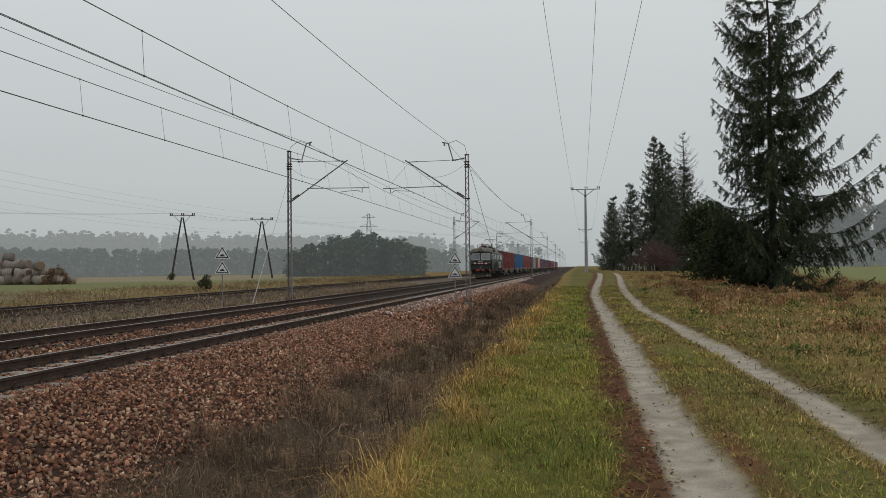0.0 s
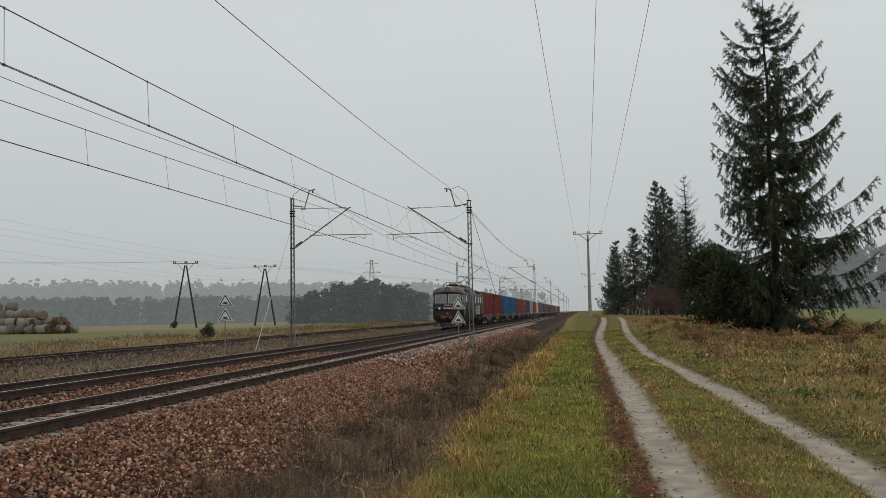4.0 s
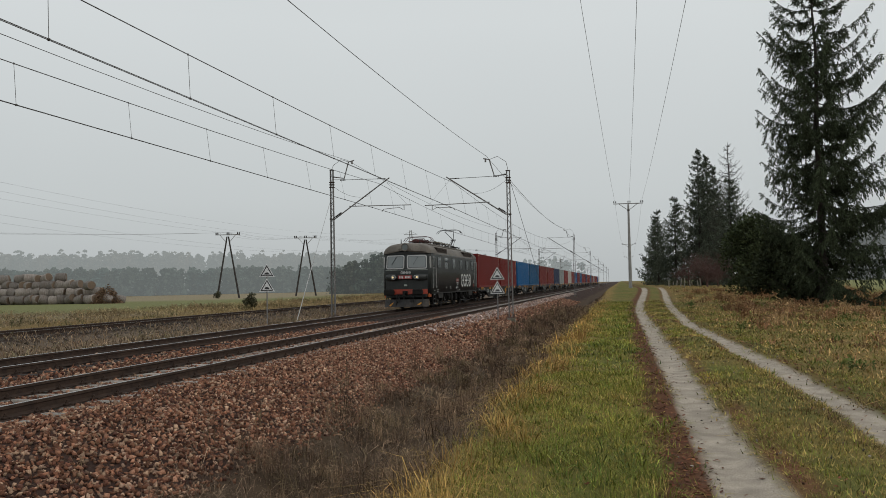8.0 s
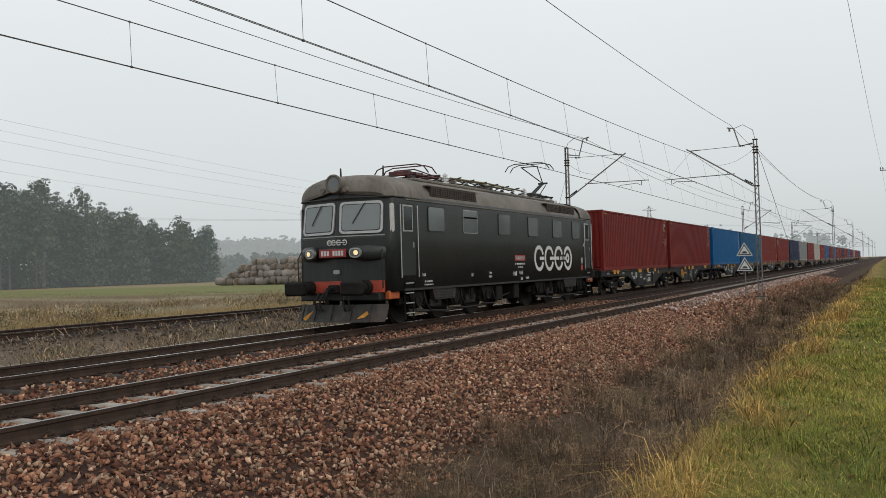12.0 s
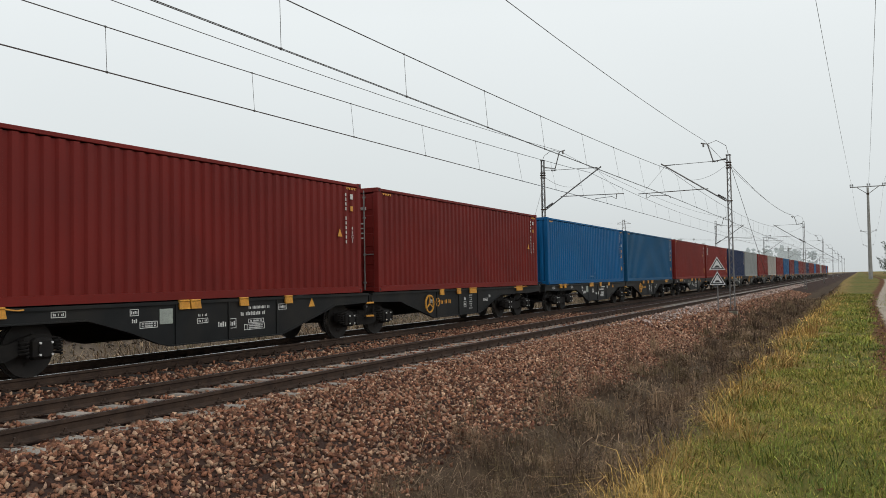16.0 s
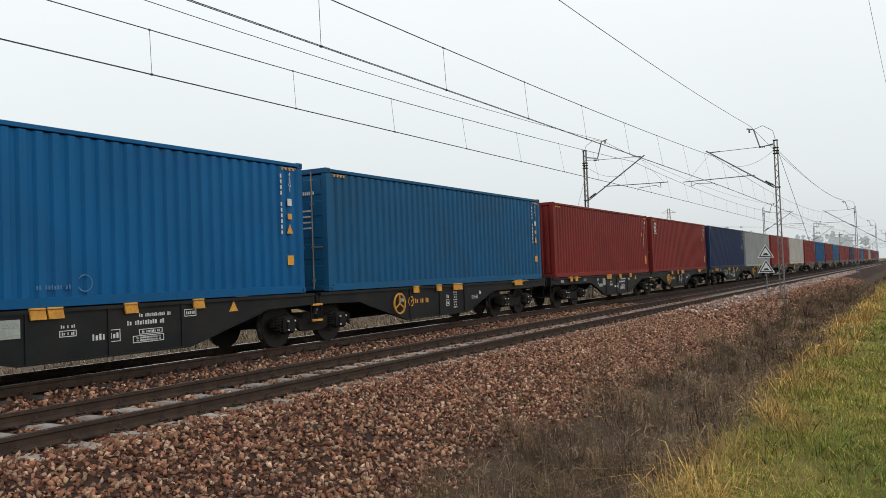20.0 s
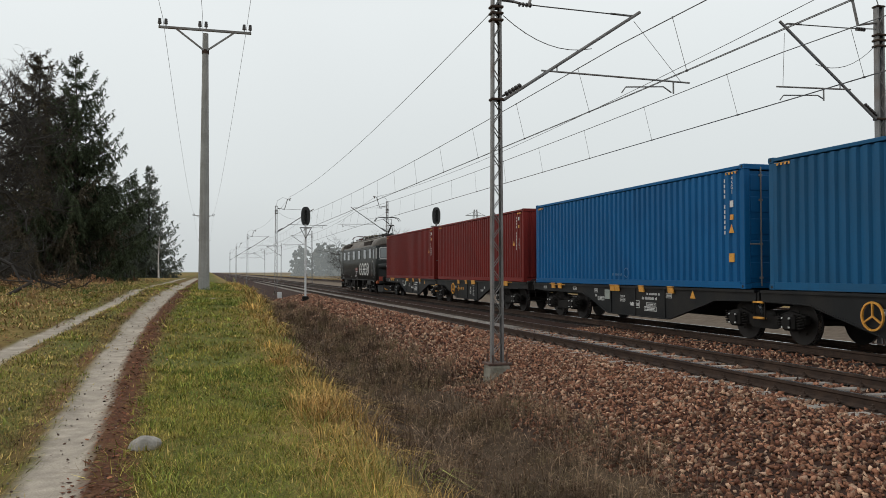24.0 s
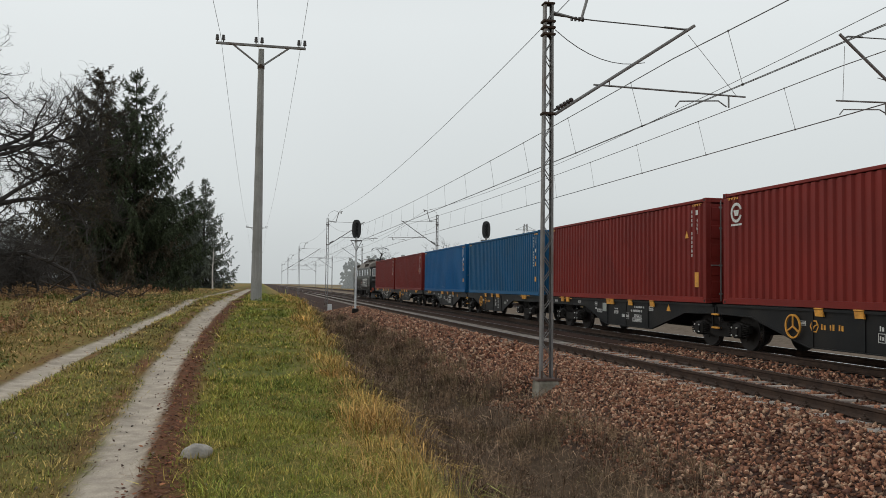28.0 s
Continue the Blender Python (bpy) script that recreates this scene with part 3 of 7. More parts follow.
def paint(name, a, b):
    return make_mat("container_" + name, a, b, 0.5, 0.0, 0.6, fine=22, spread=0.08, streak=(tuple(c * 0.55 + 0.01 for c in a), 0.35), dirt=(tuple(c * 0.75 + 0.015 for c in a), 0.3), spec=0.2, grain=(0.95, 1.04))


PAINTS = dict(red=paint("oxide_red", (0.19, 0.018, 0.014), (0.155, 0.015, 0.012)), blue=paint("blue", (0.003, 0.105, 0.275), (0.003, 0.088, 0.235)),
              dull=paint("dull_blue", (0.008, 0.098, 0.225), (0.012, 0.084, 0.180)), navy=paint("navy", (0.016, 0.030, 0.085), (0.014, 0.026, 0.07)),
              grey=paint("light_grey", (0.33, 0.35, 0.34), (0.27, 0.285, 0.28)), white=paint("off_white", (0.55, 0.52, 0.47), (0.45, 0.42, 0.38)),
              brick=paint("faded_red", (0.215, 0.024, 0.018), (0.17, 0.020, 0.016)))
WORDS = dict(red="oxide-red", blue="bright blue", dull="dull worn blue", navy="dark navy", grey="light grey", white="off-white", brick="faded brick-red")


def letters(g, x, y, z, wide, tall):
    """A row of small bars in place of writing that cannot be read."""
    n = max(2, int(round(wide / (tall * 0.72))))
    p = wide / n
    for k in range(n):
        if n > 5 and k in (2, n - 3):
            continue
        cut = (1.0, 0.8, 1.0, 0.9)[k % 4]
        g.box((x, y - wide / 2 + p * (k + 0.5), z - tall * (1 - cut) / 2), (0.006, p * (0.62 if k % 3 else 0.45), tall * cut))


def corrugated(length, tall, pitch, deep):
    """A trapezoid sheet in y and z that stands out to +x."""
    g, n = Geo(), max(int(round(length / pitch)), 1)
    p = length / n
    prof = []
    for i in range(n):
        a = -length / 2 + i * p
        prof += [(a, 0), (a + p * 0.42, 0), (a + p * 0.56, -deep), (a + p * 0.86, -deep)]
    prof.append((length / 2, 0))
    g.loft([[(d, y, z) for y, d in prof] for z in (-tall / 2, tall / 2)], False, False)
    return g


def container(kind, bars):
    """An empty-handed 40 ft high-cube box; doors at its front, y = 0."""
    pt = PAINTS[kind]
    t = thing("shipping_container", WORDS[kind] + " corrugated steel shipping container on a container wagon", "shipping container", group="containers on the train")
    z0, z1, w, l = DECK, DECK + BOX_H, BOX_W, BOX_L
    side = corrugated(l - 0.30, BOX_H - 0.26, 0.278, 0.054)
    sm = side.mesh("side_wall", pt)
    for s in (1, -1):
        part("side_wall", sm, None, t, m=pose(s * (w / 2 - 0.012), l / 2, (z0 + z1) / 2 + 0.02, 0, 0, 0 if s > 0 else 180))
    part("end_wall", corrugated(w - 0.24, BOX_H - 0.30, 0.25, 0.045), pt, t, m=pose(0, l - 0.015, (z0 + z1) / 2 + 0.02, 0, 0, 90))
    g = Geo()
    prof, n = [], 40
    for i in range(n):
        y, q = 0.12 + (l - 0.24) * i / n, (l - 0.24) / n
        prof += [(y, z1 - 0.03), (y + q * 0.3, z1 - 0.03), (y + q * 0.5, z1 - 0.012), (y + q * 0.8, z1 - 0.012)]
    prof += [(l - 0.12, z1 - 0.03), (l - 0.12, z1 - 0.06), (0.12, z1 - 0.06)]
    g.prism(prof, 0, -w / 2 + 0.06, w / 2 - 0.06)
    part("roof", g, pt, t)
    for s in (1, -1):
        g = Geo()
        g.box((s * (w / 2 - 0.035), l / 2, z1 - 0.055), (0.06, l - 0.33, 0.075), 0.008)
        part("top_rail", g, pt, t)
        g = Geo()
        g.prism([(s * (w / 2 - 0.055), z0 + 0.012), (s * (w / 2 - 0.004), z0 + 0.012), (s * (w / 2 - 0.004), z0 + 0.155), (s * (w / 2 - 0.03), z0 + 0.165), (s * (w / 2 - 0.055), z0 + 0.165)], 1, 0.17, l - 0.17)
        part("bottom_rail", g, pt, t)
        for y in (0.085, l - 0.085):
            g = Geo()
            g.box((s * (w / 2 - 0.085), y, (z0 + z1) / 2), (0.155, 0.145, BOX_H - 0.23), 0.012)
            part("corner_post", g, pt, t)
            for z in (z0 + 0.059, z1 - 0.059):
                g = Geo()
                g.box((s * (w / 2 - 0.081), y, z), (0.162, 0.170, 0.116), 0.008)
                g.k = 1
                g.tube([(s * (w / 2 - 0.012), y, z), (s * (w / 2 + 0.0015), y, z)], 0.036, 8)
                part("corner_casting", g, [pt, M["gum"]], t)
    g = Geo()
    for z in (z0 + 0.08, z1 - 0.06):
        for y in (0.06, l - 0.06):
            g.box((0, y, z), (w - 0.33, 0.10, 0.12), 0.01)
    g.box((0, l / 2, z0 + 0.05), (w - 0.12, l - 0.3, 0.04))
    part("end_sill", g, pt, t)
    for s in (1, -1):
        g = Geo()
        for k in range(5):
            h = (BOX_H - 0.34) / 5
            g.box((s * 0.53, 0.045, z0 + 0.17 + h * (k + 0.5)), (1.03, 0.035, h * 0.72), 0.012)
        g.box((s * 0.53, 0.055, (z0 + z1) / 2), (1.04, 0.03, BOX_H - 0.30), 0.004)
        d = part("door", g, pt, t)
        for x in (0.25, 0.78):
            g = Geo()
            g.tube([(s * x, 0.012, z0 + 0.06), (s * x, 0.012, z1 - 0.06)], 0.018, 6)
            for z in (z0 + 0.25, z0 + 1.0, z1 - 0.8, z1 - 0.25):
                g.box((s * x, 0.02, z), (0.09, 0.03, 0.05), 0.006)
            g.box((s * (x + 0.14), 0.012, z0 + 1.0), (0.3, 0.014, 0.03), 0.004)
            part("lock_rod", g, M["galv"], d)
    # plates and painted marks near the right-hand end of each side
    for s in (1, -1):
        def mark(dy, z, sy, sz, mat, name, shape=None):
            y = l - dy if s > 0 else dy
            g = Geo()
            if shape == "tri":
                g.prism([(y - sy / 2, z - sz / 2), (y + sy / 2, z - sz / 2), (y, z + sz / 2)], 0, s * (w / 2 + 0.001), s * (w / 2 + 0.004))
            else:
                g.box((s * (w / 2 + 0.0025), y, z), (0.004, sy, sz))
            return part(name, g, mat, t)
        if kind in ("red", "navy", "white"):
            stickers = ((0.46, 2.42, 0.12, 0.13, "white"), (0.46, 2.12, 0.11, 0.12, "amber"))
            warn, code = (1.00, 1.50), 1.62
        elif kind in ("blue", "dull", "grey"):
            stickers = ((0.47, 0.70, 0.20, 0.20, "amber"), (0.46, 1.62, 0.13, 0.12, "amber"), (0.46, 1.92, 0.13, 0.15, "white"))
            warn, code = (0.47, 1.36), 2.50
        else:
            stickers = ((0.47, 0.62, 0.20, 0.40, "amber"), (0.46, 2.42, 0.12, 0.13, "white"))
            warn, code = (1.00, 1.86), 2.2
        for dy, z, sy, sz, paint_name in stickers:
            mark(dy, z0 + z, sy, sz, M[paint_name], "yellow_sticker" if paint_name == "amber" else "data_plate")
        mark(warn[0], z0 + warn[1], 0.20, 0.20, M["amber"], "warning_triangle", "tri")
        for k in range(11):
            if k != 4:
                mark(0.72, z0 + 2.46 - k * 0.118, 0.045, 0.08, M["white"], "code_bar")
        for k, ch in enumerate("45G1"):
            y = l - 0.44 if s > 0 else 0.44
            part("type_code", text_mesh(ch, 0.13, M["white"], 0.002), None, t, m=pose(s * (w / 2 + 0.003), y, z0 + code - k * 0.105, 90, 0, 90 * s))
        for y in (0.45, l - 0.45):
            g = Geo()
            comb = [(y - 0.24, z1 - 0.135), (y + 0.24, z1 - 0.135)]
            for k in range(4):
                e = y + 0.24 - k * 0.12
                comb += [(e, z1 - 0.19), (e - 0.06, z1 - 0.19), (e - 0.04, z1 - 0.145), (e - 0.10, z1 - 0.145)]
            g.prism(comb, 0, s * (w / 2 + 0.001), s * (w / 2 + 0.004))
            part("height_stripes", g, M["amber"], t)
        for k in range(bars):
            y = l - 3.2 - 0.17 * (k % 5) if s > 0 else 3.2 + 0.17 * (k % 5)
            g = Geo()
            g.box((s * (w / 2 + 0.002), y, z0 + 2.2 - (k // 5) * 0.18), (0.003, 0.09, 0.10))
            part("code_bar", g, M["white"], t)
    for k in range(9):
        g = Geo()
        g.box((0.82 - 0.055 * k, -0.002 + 0.026, z1 - 0.55), (0.035, 0.006, 0.08))
        part("code_bar", g, M["white"], t)
    g = Geo()
    for k in range(12):
        if k not in (4, 10):
            g.box((-0.55, l - 0.012, z1 - 0.50 - 0.11 * k), (0.07, 0.008, 0.075))
    part("code_bar", g, M["white"], t)
    if kind == "blue":
        for s in (1, -1):
            g = Geo()
            y = l / 2 + s * 0.35
            g.ring((s * (w / 2 - 0.008), y + s * 0.30, z0 + 0.36), 0.13, 0.018, 0.006, 0, 18, 30, 330)
            letters(g, s * (w / 2 - 0.008), y - s * 0.25, z0 + 0.31, 0.6, 0.07)
            part("lettering_bar", g, M["faint"], t)
    for k in range(4):
        g = Geo()
        g.box((0.55, 0.024, z1 - 0.95 - 0.13 * k), (0.42, 0.006, 0.035))
        part("data_line", g, M["white"], t)
    return t


ORDER = ["red", "red", "blue", "dull", "brick", "brick", "navy", "grey", "brick", "white", "brick", "blue", "red", "dull", "brick", "red", "navy", "brick", "brick", "blue", "red", "brick", "grey", "brick", "red", "brick", "blue", "red"]
first = {}
spot = 0.0
for k, kind in enumerate(ORDER):
    flip = k % 2 == 0
    if kind in first:
        ob = copy_thing(first[kind], pose(0, 0, 0))
    else:
        ob = first[kind] = container(kind, 0)
    if k == 5:
        g = Geo()
        g.ring((BOX_W / 2 + 0.003, 0.62, DECK + BOX_H - 0.52), 0.21, 0.07, 0.006, 0, 24, 20, 340)
        g.prism([(0.50, DECK + BOX_H - 0.46), (0.74, DECK + BOX_H - 0.46), (0.70, DECK + BOX_H - 0.60), (0.56, DECK + BOX_H - 0.60)], 0, BOX_W / 2, BOX_W / 2 + 0.006)
        part("company_mark", g, M["white"], ob, "white round logo")
        g = Geo()
        g.box((BOX_W / 2 + 0.003, 0.62, DECK + BOX_H - 0.82), (0.005, 0.46, 0.045))
        part("lettering_bar", g, M["white"], ob)
    on_train(ob, spot + (BOX_L if flip else 0), 180 if flip else 0)
    spot += BOX_L + (GAP_OUT if k % 2 else GAP_IN)


# ---- container wagons: two units on three bogies ----
def wheelset_mesh(r):
    g = Geo()
    g.smooth = False
    g.tube([(-1.1, 0, 0), (1.1, 0, 0)], 0.08, 10)
    for s in (1, -1):
        x = s * GAUGE / 2
        g.tube([(x - 0.06, 0, 0), (x + 0.06, 0, 0)], r, 28)
        g.tube([(x - s * 0.065, 0, 0), (x - s * 0.035, 0, 0)], r + 0.028, 28)
        g.k = 1
        g.tube([(x - 0.055, 0, 0), (x + 0.055, 0, 0)], r + 0.002, 28, False)
        g.k = 0
        for i in range(6):
            a = i * math.pi / 3
            g.tube([(x + s * 0.06, 0.25 * math.cos(a), 0.25 * math.sin(a)), (x + s * 0.072, 0.25 * math.cos(a), 0.25 * math.sin(a))], 0.03, 6)
    return g.mesh("wheelset", [M["wheel"], M["tread"]])


WAGON_WHEEL = wheelset_mesh(0.46)


def bogie(parent, y, wheels):
    g = Geo()
    for s in (1, -1):
        x = s * 1.0
        prof = [(-1.3, 0.62), (-1.3, 0.44), (-0.62, 0.42), (-0.34, 0.30), (0.34, 0.30), (0.62, 0.42), (1.3, 0.44), (1.3, 0.62), (0.8, 0.70), (0.35, 0.56), (-0.35, 0.56), (-0.8, 0.70)]
        g.prism([(a + y, b) for a, b in prof], 0, x - 0.05, x + 0.05)
    g.box((0, y, 0.55), (1.9, 0.4, 0.25), 0.05)
    b = part("bogie", g, M["bogie"], parent)
    for a in (-0.9, 0.9):
        w = part("wheelset", WAGON_WHEEL, None, b, m=pose(0, y + a, 0.46))
        if wheels:
            WHEELS.append((w, y + a, 0.46))
        for s in (1, -1):
            g = Geo()
            g.box((s * 1.07, y + a, 0.47), (0.22, 0.36, 0.34), 0.05)
            g.tube([(s * 1.16, y + a, 0.47), (s * 1.215, y + a, 0.47)], 0.13, 12)
            g.k = 1
            for i in range(4):
                t = i * math.pi / 2 + 0.785
                g.tube([(s * 1.2, y + a + 0.15 * math.cos(t), 0.47 + 0.13 * math.sin(t)), (s * 1.228, y + a + 0.15 * math.cos(t), 0.47 + 0.13 * math.sin(t))], 0.02, 6)
            part("axle_box", g, [M["bogie"], M["white"]], b)
            for d in (-0.3, 0.3):
                g = Geo()
                g.tube([(s * 1.08 + 0.075 * math.cos(u), y + a + d + 0.075 * math.sin(u), 0.36 + u * 0.0085) for u in np.arange(0, 32, 1.0)], 0.018, 4)
                part("coil_spring", g, M["bogie"], b)


BELLY = [(-0.28, 1.105), (-0.28, 0.90), (0.6, 0.86), (3.76, 0.85), (4.15, 0.74), (4.7, 0.58), (5.3, 0.36), (5.62, 0.29), (8.9, 0.28), (9.35, 0.39), (9.9, 0.54), (10.6, 0.72), (11.0, 0.84), (12.5, 0.87), (12.5, 1.105)]


def wagon(wheels):
    t = thing("container_wagon", "black articulated container wagon with yellow spigots and white stencils", "freight wagon", group="container wagons")
    second = BOX_L + GAP_IN
    end = second + BOX_L
    for u in range(2):
        fy = (lambda y: y) if u == 0 else (lambda y: end - y)
        for s in (1, -1):
            g = Geo()
            g.prism([(fy(a), b) for a, b in BELLY], 0, s * 1.13, s * 1.17)
            g.prism([(fy(a), b) for a, b in ((-0.28, 1.06), (12.5, 1.06), (12.5, 1.12), (-0.28, 1.12))], 0, s * 1.08, s * 1.215)
            low = [(a, b) for a, b in BELLY[2:-1]]
            for (a0, b0), (a1, b1) in zip(low[:-1], low[1:]):
                g.prism([(fy(a0), b0), (fy(a1), b1), (fy(a1), b1 + 0.025), (fy(a0), b0 + 0.025)], 0, s * 1.10, s * 1.20)
            for y in (5.75, 7.2, 8.75):
                g.box((s * 1.172, fy(y), 0.68), (0.04, 0.05, 0.76))
            sill = part("side_sill", g, M["black"], t)
            # stencils and boards on the sill
            def board(y, z, sy, sz, mat, name, rim=False):
                g = Geo()
                x = s * 1.173
                if name == "document_box":
                    g.box((x, fy(y), z), (0.02, sy, sz), 0.004)
                    for k in range(4):
                        g.box((x + s * 0.011, fy(y), z - sz * 0.3 + sz * 0.2 * k), (0.006, sy * 0.9, 0.01))
                elif rim:
                    for d in (-1, 1):
                        g.box((x, fy(y), z + d * (sz / 2 - 0.006)), (0.006, sy, 0.012))
                        g.box((x, fy(y) + d * (sy / 2 - 0.006), z), (0.006, 0.012, sz - 0.024))
                    rows = 2 if sz > 0.11 and sy > 0.3 else 1
                    for k in range(rows):
                        letters(g, x, fy(y), z + (k - (rows - 1) / 2) * sz * 0.36, sy * 0.78, sz * (0.26 if rows == 2 else 0.45))
                else:
                    letters(g, x, fy(y), z, sy, sz)
                part(name, g, [mat, M["black"]], sill)
            if u == 0:
                board(0.75, 0.985, 0.28, 0.09, M["white"], "stencil", True)
                board(3.2, 0.985, 0.28, 0.10, M["white"], "stencil", True)
                board(4.75, 0.95, 0.2, 0.12, M["white"], "stencil", True)
                board(4.75, 0.80, 0.13, 0.07, M["white"], "stencil")
                board(5.08, 0.72, 0.42, 0.12, M["white"], "stencil", True)
                board(5.5, 0.85, 0.32, 0.28, M["pale"], "document_box")
                board(6.45, 0.83, 0.26, 0.05, M["white"], "stencil")
                board(6.45, 0.72, 0.3, 0.10, M["white"], "stencil", True)
                board(7.0, 0.62, 0.26, 0.10, M["white"], "stencil")
                board(7.3, 0.62, 0.24, 0.2, M["white"], "stencil", True)
                board(8.0, 0.52, 0.66, 0.12, M["white"], "stencil", True)
                board(8.05, 0.64, 0.5, 0.09, M["white"], "stencil", True)
                board(7.95, 0.80, 0.80, 0.075, M["white"], "stencil")
                board(8.15, 0.92, 0.70, 0.06, M["white"], "stencil")
                board(8.95, 0.90, 0.28, 0.13, M["white"], "stencil", True)
            else:
                board(9.1, 0.80, 0.22, 0.10, M["white"], "stencil", True)
                board(8.15, 0.75, 0.72, 0.12, M["amber"], "company_mark")
                board(6.75, 0.80, 0.14, 0.10, M["white"], "stencil")
                board(6.75, 0.62, 0.18, 0.18, M["white"], "stencil", True)
                for k in range(7):
                    board(6.3, 0.90 - 0.07 * k, 0.22 - 0.03 * (k % 3), 0.04, M["white"], "stencil")
                board(5.1, 0.72, 0.36, 0.10, M["white"], "stencil", True)
                board(4.75, 0.84, 0.16, 0.10, M["white"], "stencil")
                g = Geo()
                y = fy(8.70)
                g.ring((s * 1.18, y, 0.75), 0.13, 0.032, 0.006, 0, 6)
                g.bar((s * 1.18, y, 0.75), (s * 1.18, y + 0.12, 0.80), 0.02)
                g.bar((s * 1.18, y, 0.75), (s * 1.18, y - 0.06, 0.64), 0.02)
                part("company_mark", g, M["amber"], sill)
            # folding container spigots on the deck edge
            for y in ((1.55, 2.1, 5.9, 6.2, 7.6, 9.1) if u == 0 else (1.9, 2.2, 6.1, 6.35, 7.3, 8.5)):
                g = Geo()
                g.prism([(fy(y) - 0.13, 1.115), (fy(y) + 0.13, 1.115), (fy(y) + 0.16, 0.965), (fy(y) - 0.10, 0.965)], 0, s * 1.20, s * 1.235)
                g.box((s * 1.225, fy(y), 1.125), (0.06, 0.26, 0.035), 0.01)
                part("spigot", g, M["amber"], sill, "folded yellow container spigot")
            if u == 0:
                g = Geo()
                g.prism([(fy(10.05) - 0.12, 0.86), (fy(10.05) + 0.12, 0.86), (fy(10.05), 1.06)], 0, s * 1.170, s * 1.177)
                part("warning_triangle", g, M["amber"], sill)
            g = Geo()
            g.tube([(s * 1.222, fy(1.25 + 0.1 * k), 1.10 + 0.02 * math.sin(k * 0.9)) for k in range(14)], 0.014, 5)
            part("chain", g, M["amber"], sill)
        g = Geo()
        g.box((0, fy(6.1), 0.92), (0.5, 12.6, 0.34), 0.03)
        for y in np.arange(0.1, 12.6, 1.55):
            g.box((0, fy(y), 0.98), (2.3, 0.14, 0.2), 0.01)
        part("centre_beam", g, M["black"], t)
    for y in (2.05, BOX_L + GAP_IN / 2, end - 2.05):
        bogie(t, y, wheels)
    for y, d in ((-0.28, -1), (end + 0.28, 1)):
        g = Geo()
        g.box((0, y, 1.0), (2.36, 0.10, 0.34), 0.02)
        part("headstock", g, M["black"], t)
        for s in (1, -1):
            g = Geo()
            g.tube([(s * 0.875, y, 1.0), (s * 0.875, y + d * 0.25, 1.0)], 0.13, 14)
            g.tube([(s * 0.875, y + d * 0.2, 1.0), (s * 0.875, y + d * 0.34, 1.0)], 0.10, 14)
            g.box((s * 0.875, y + d * 0.345, 1.0), (0.46, 0.035, 0.36), 0.03)
            part("buffer", g, M["bogie"], t)
            g = Geo()
            g.tube([(s * 1.12, y + d * 0.02, 0.55), (s * 1.12, y + d * 0.06, 0.95)], 0.014, 5)
            g.box((s * 1.02, y + d * 0.05, 0.45), (0.36, 0.22, 0.03), 0.005)
            part("shunter_step", g, M["bogie"], t)
        g = Geo()
        g.tube([(0, y, 0.98), (0, y + d * 0.33, 0.90)], 0.05, 8)
        part("coupling", g, M["bogie"], t)
        g = Geo()
        g.tube([(0.4, y, 0.85), (0.42, y + d * 0.2, 0.55), (0.35, y + d * 0.33, 0.62)], 0.025, 6)
        part("brake_hose", g, M["gum"], t)
        g = Geo()
        g.tube([(1.1, y + d * 0.05, 1.12), (1.1, y + d * 0.30, 1.22), (0.3, y + d * 0.30, 1.22), (0.3, y + d * 0.05, 1.12)], 0.02, 6)
        part("grab_rail", g, M["bogie"], t)
    for s in (1, -1):
        g = Geo()
        for z in (0.52, 0.86):
            g = Geo()
            g.box((s * 1.16, BOX_L + GAP_IN / 2, z), (0.10, 0.34, 0.045), 0.006)
            part("footstep", g, M["amber"], t)
        for dy in (-0.18, 0.18):
            g = Geo()
            g.box((s * 1.15, BOX_L + GAP_IN / 2 + dy, 0.78), (0.03, 0.025, 0.62))
            part("step_bracket", g, M["bogie"], t)
        g = Geo()
        c = (s * 1.24, second + 2.85, 0.72)
        g.ring(c, 0.25, 0.035, 0.035, 0, 24)
        for k in range(3):
            a = radians(90 + 120 * k)
            g.bar(c, (c[0], c[1] + 0.25 * math.cos(a), c[2] + 0.25 * math.sin(a)), 0.03)
        part("handbrake_wheel", g, M["amber"], t, "yellow three-spoked handbrake wheel")
    return t


wagon_with_wheels = wagon(True)
on_train(wagon_with_wheels, 0.0)
WAGON_PITCH = 2 * BOX_L + GAP_IN + GAP_OUT
for k in range(1, len(ORDER) // 2):
    w = copy_thing(wagon_with_wheels, pose(0, 0, 0))
    on_train(w, WAGON_PITCH * k)
    if k < 3:
        for b in w.children:
            for c in b.children:
                if c.name.startswith("wheelset"):
                    WHEELS.append((c, c.location.y, 0.46))


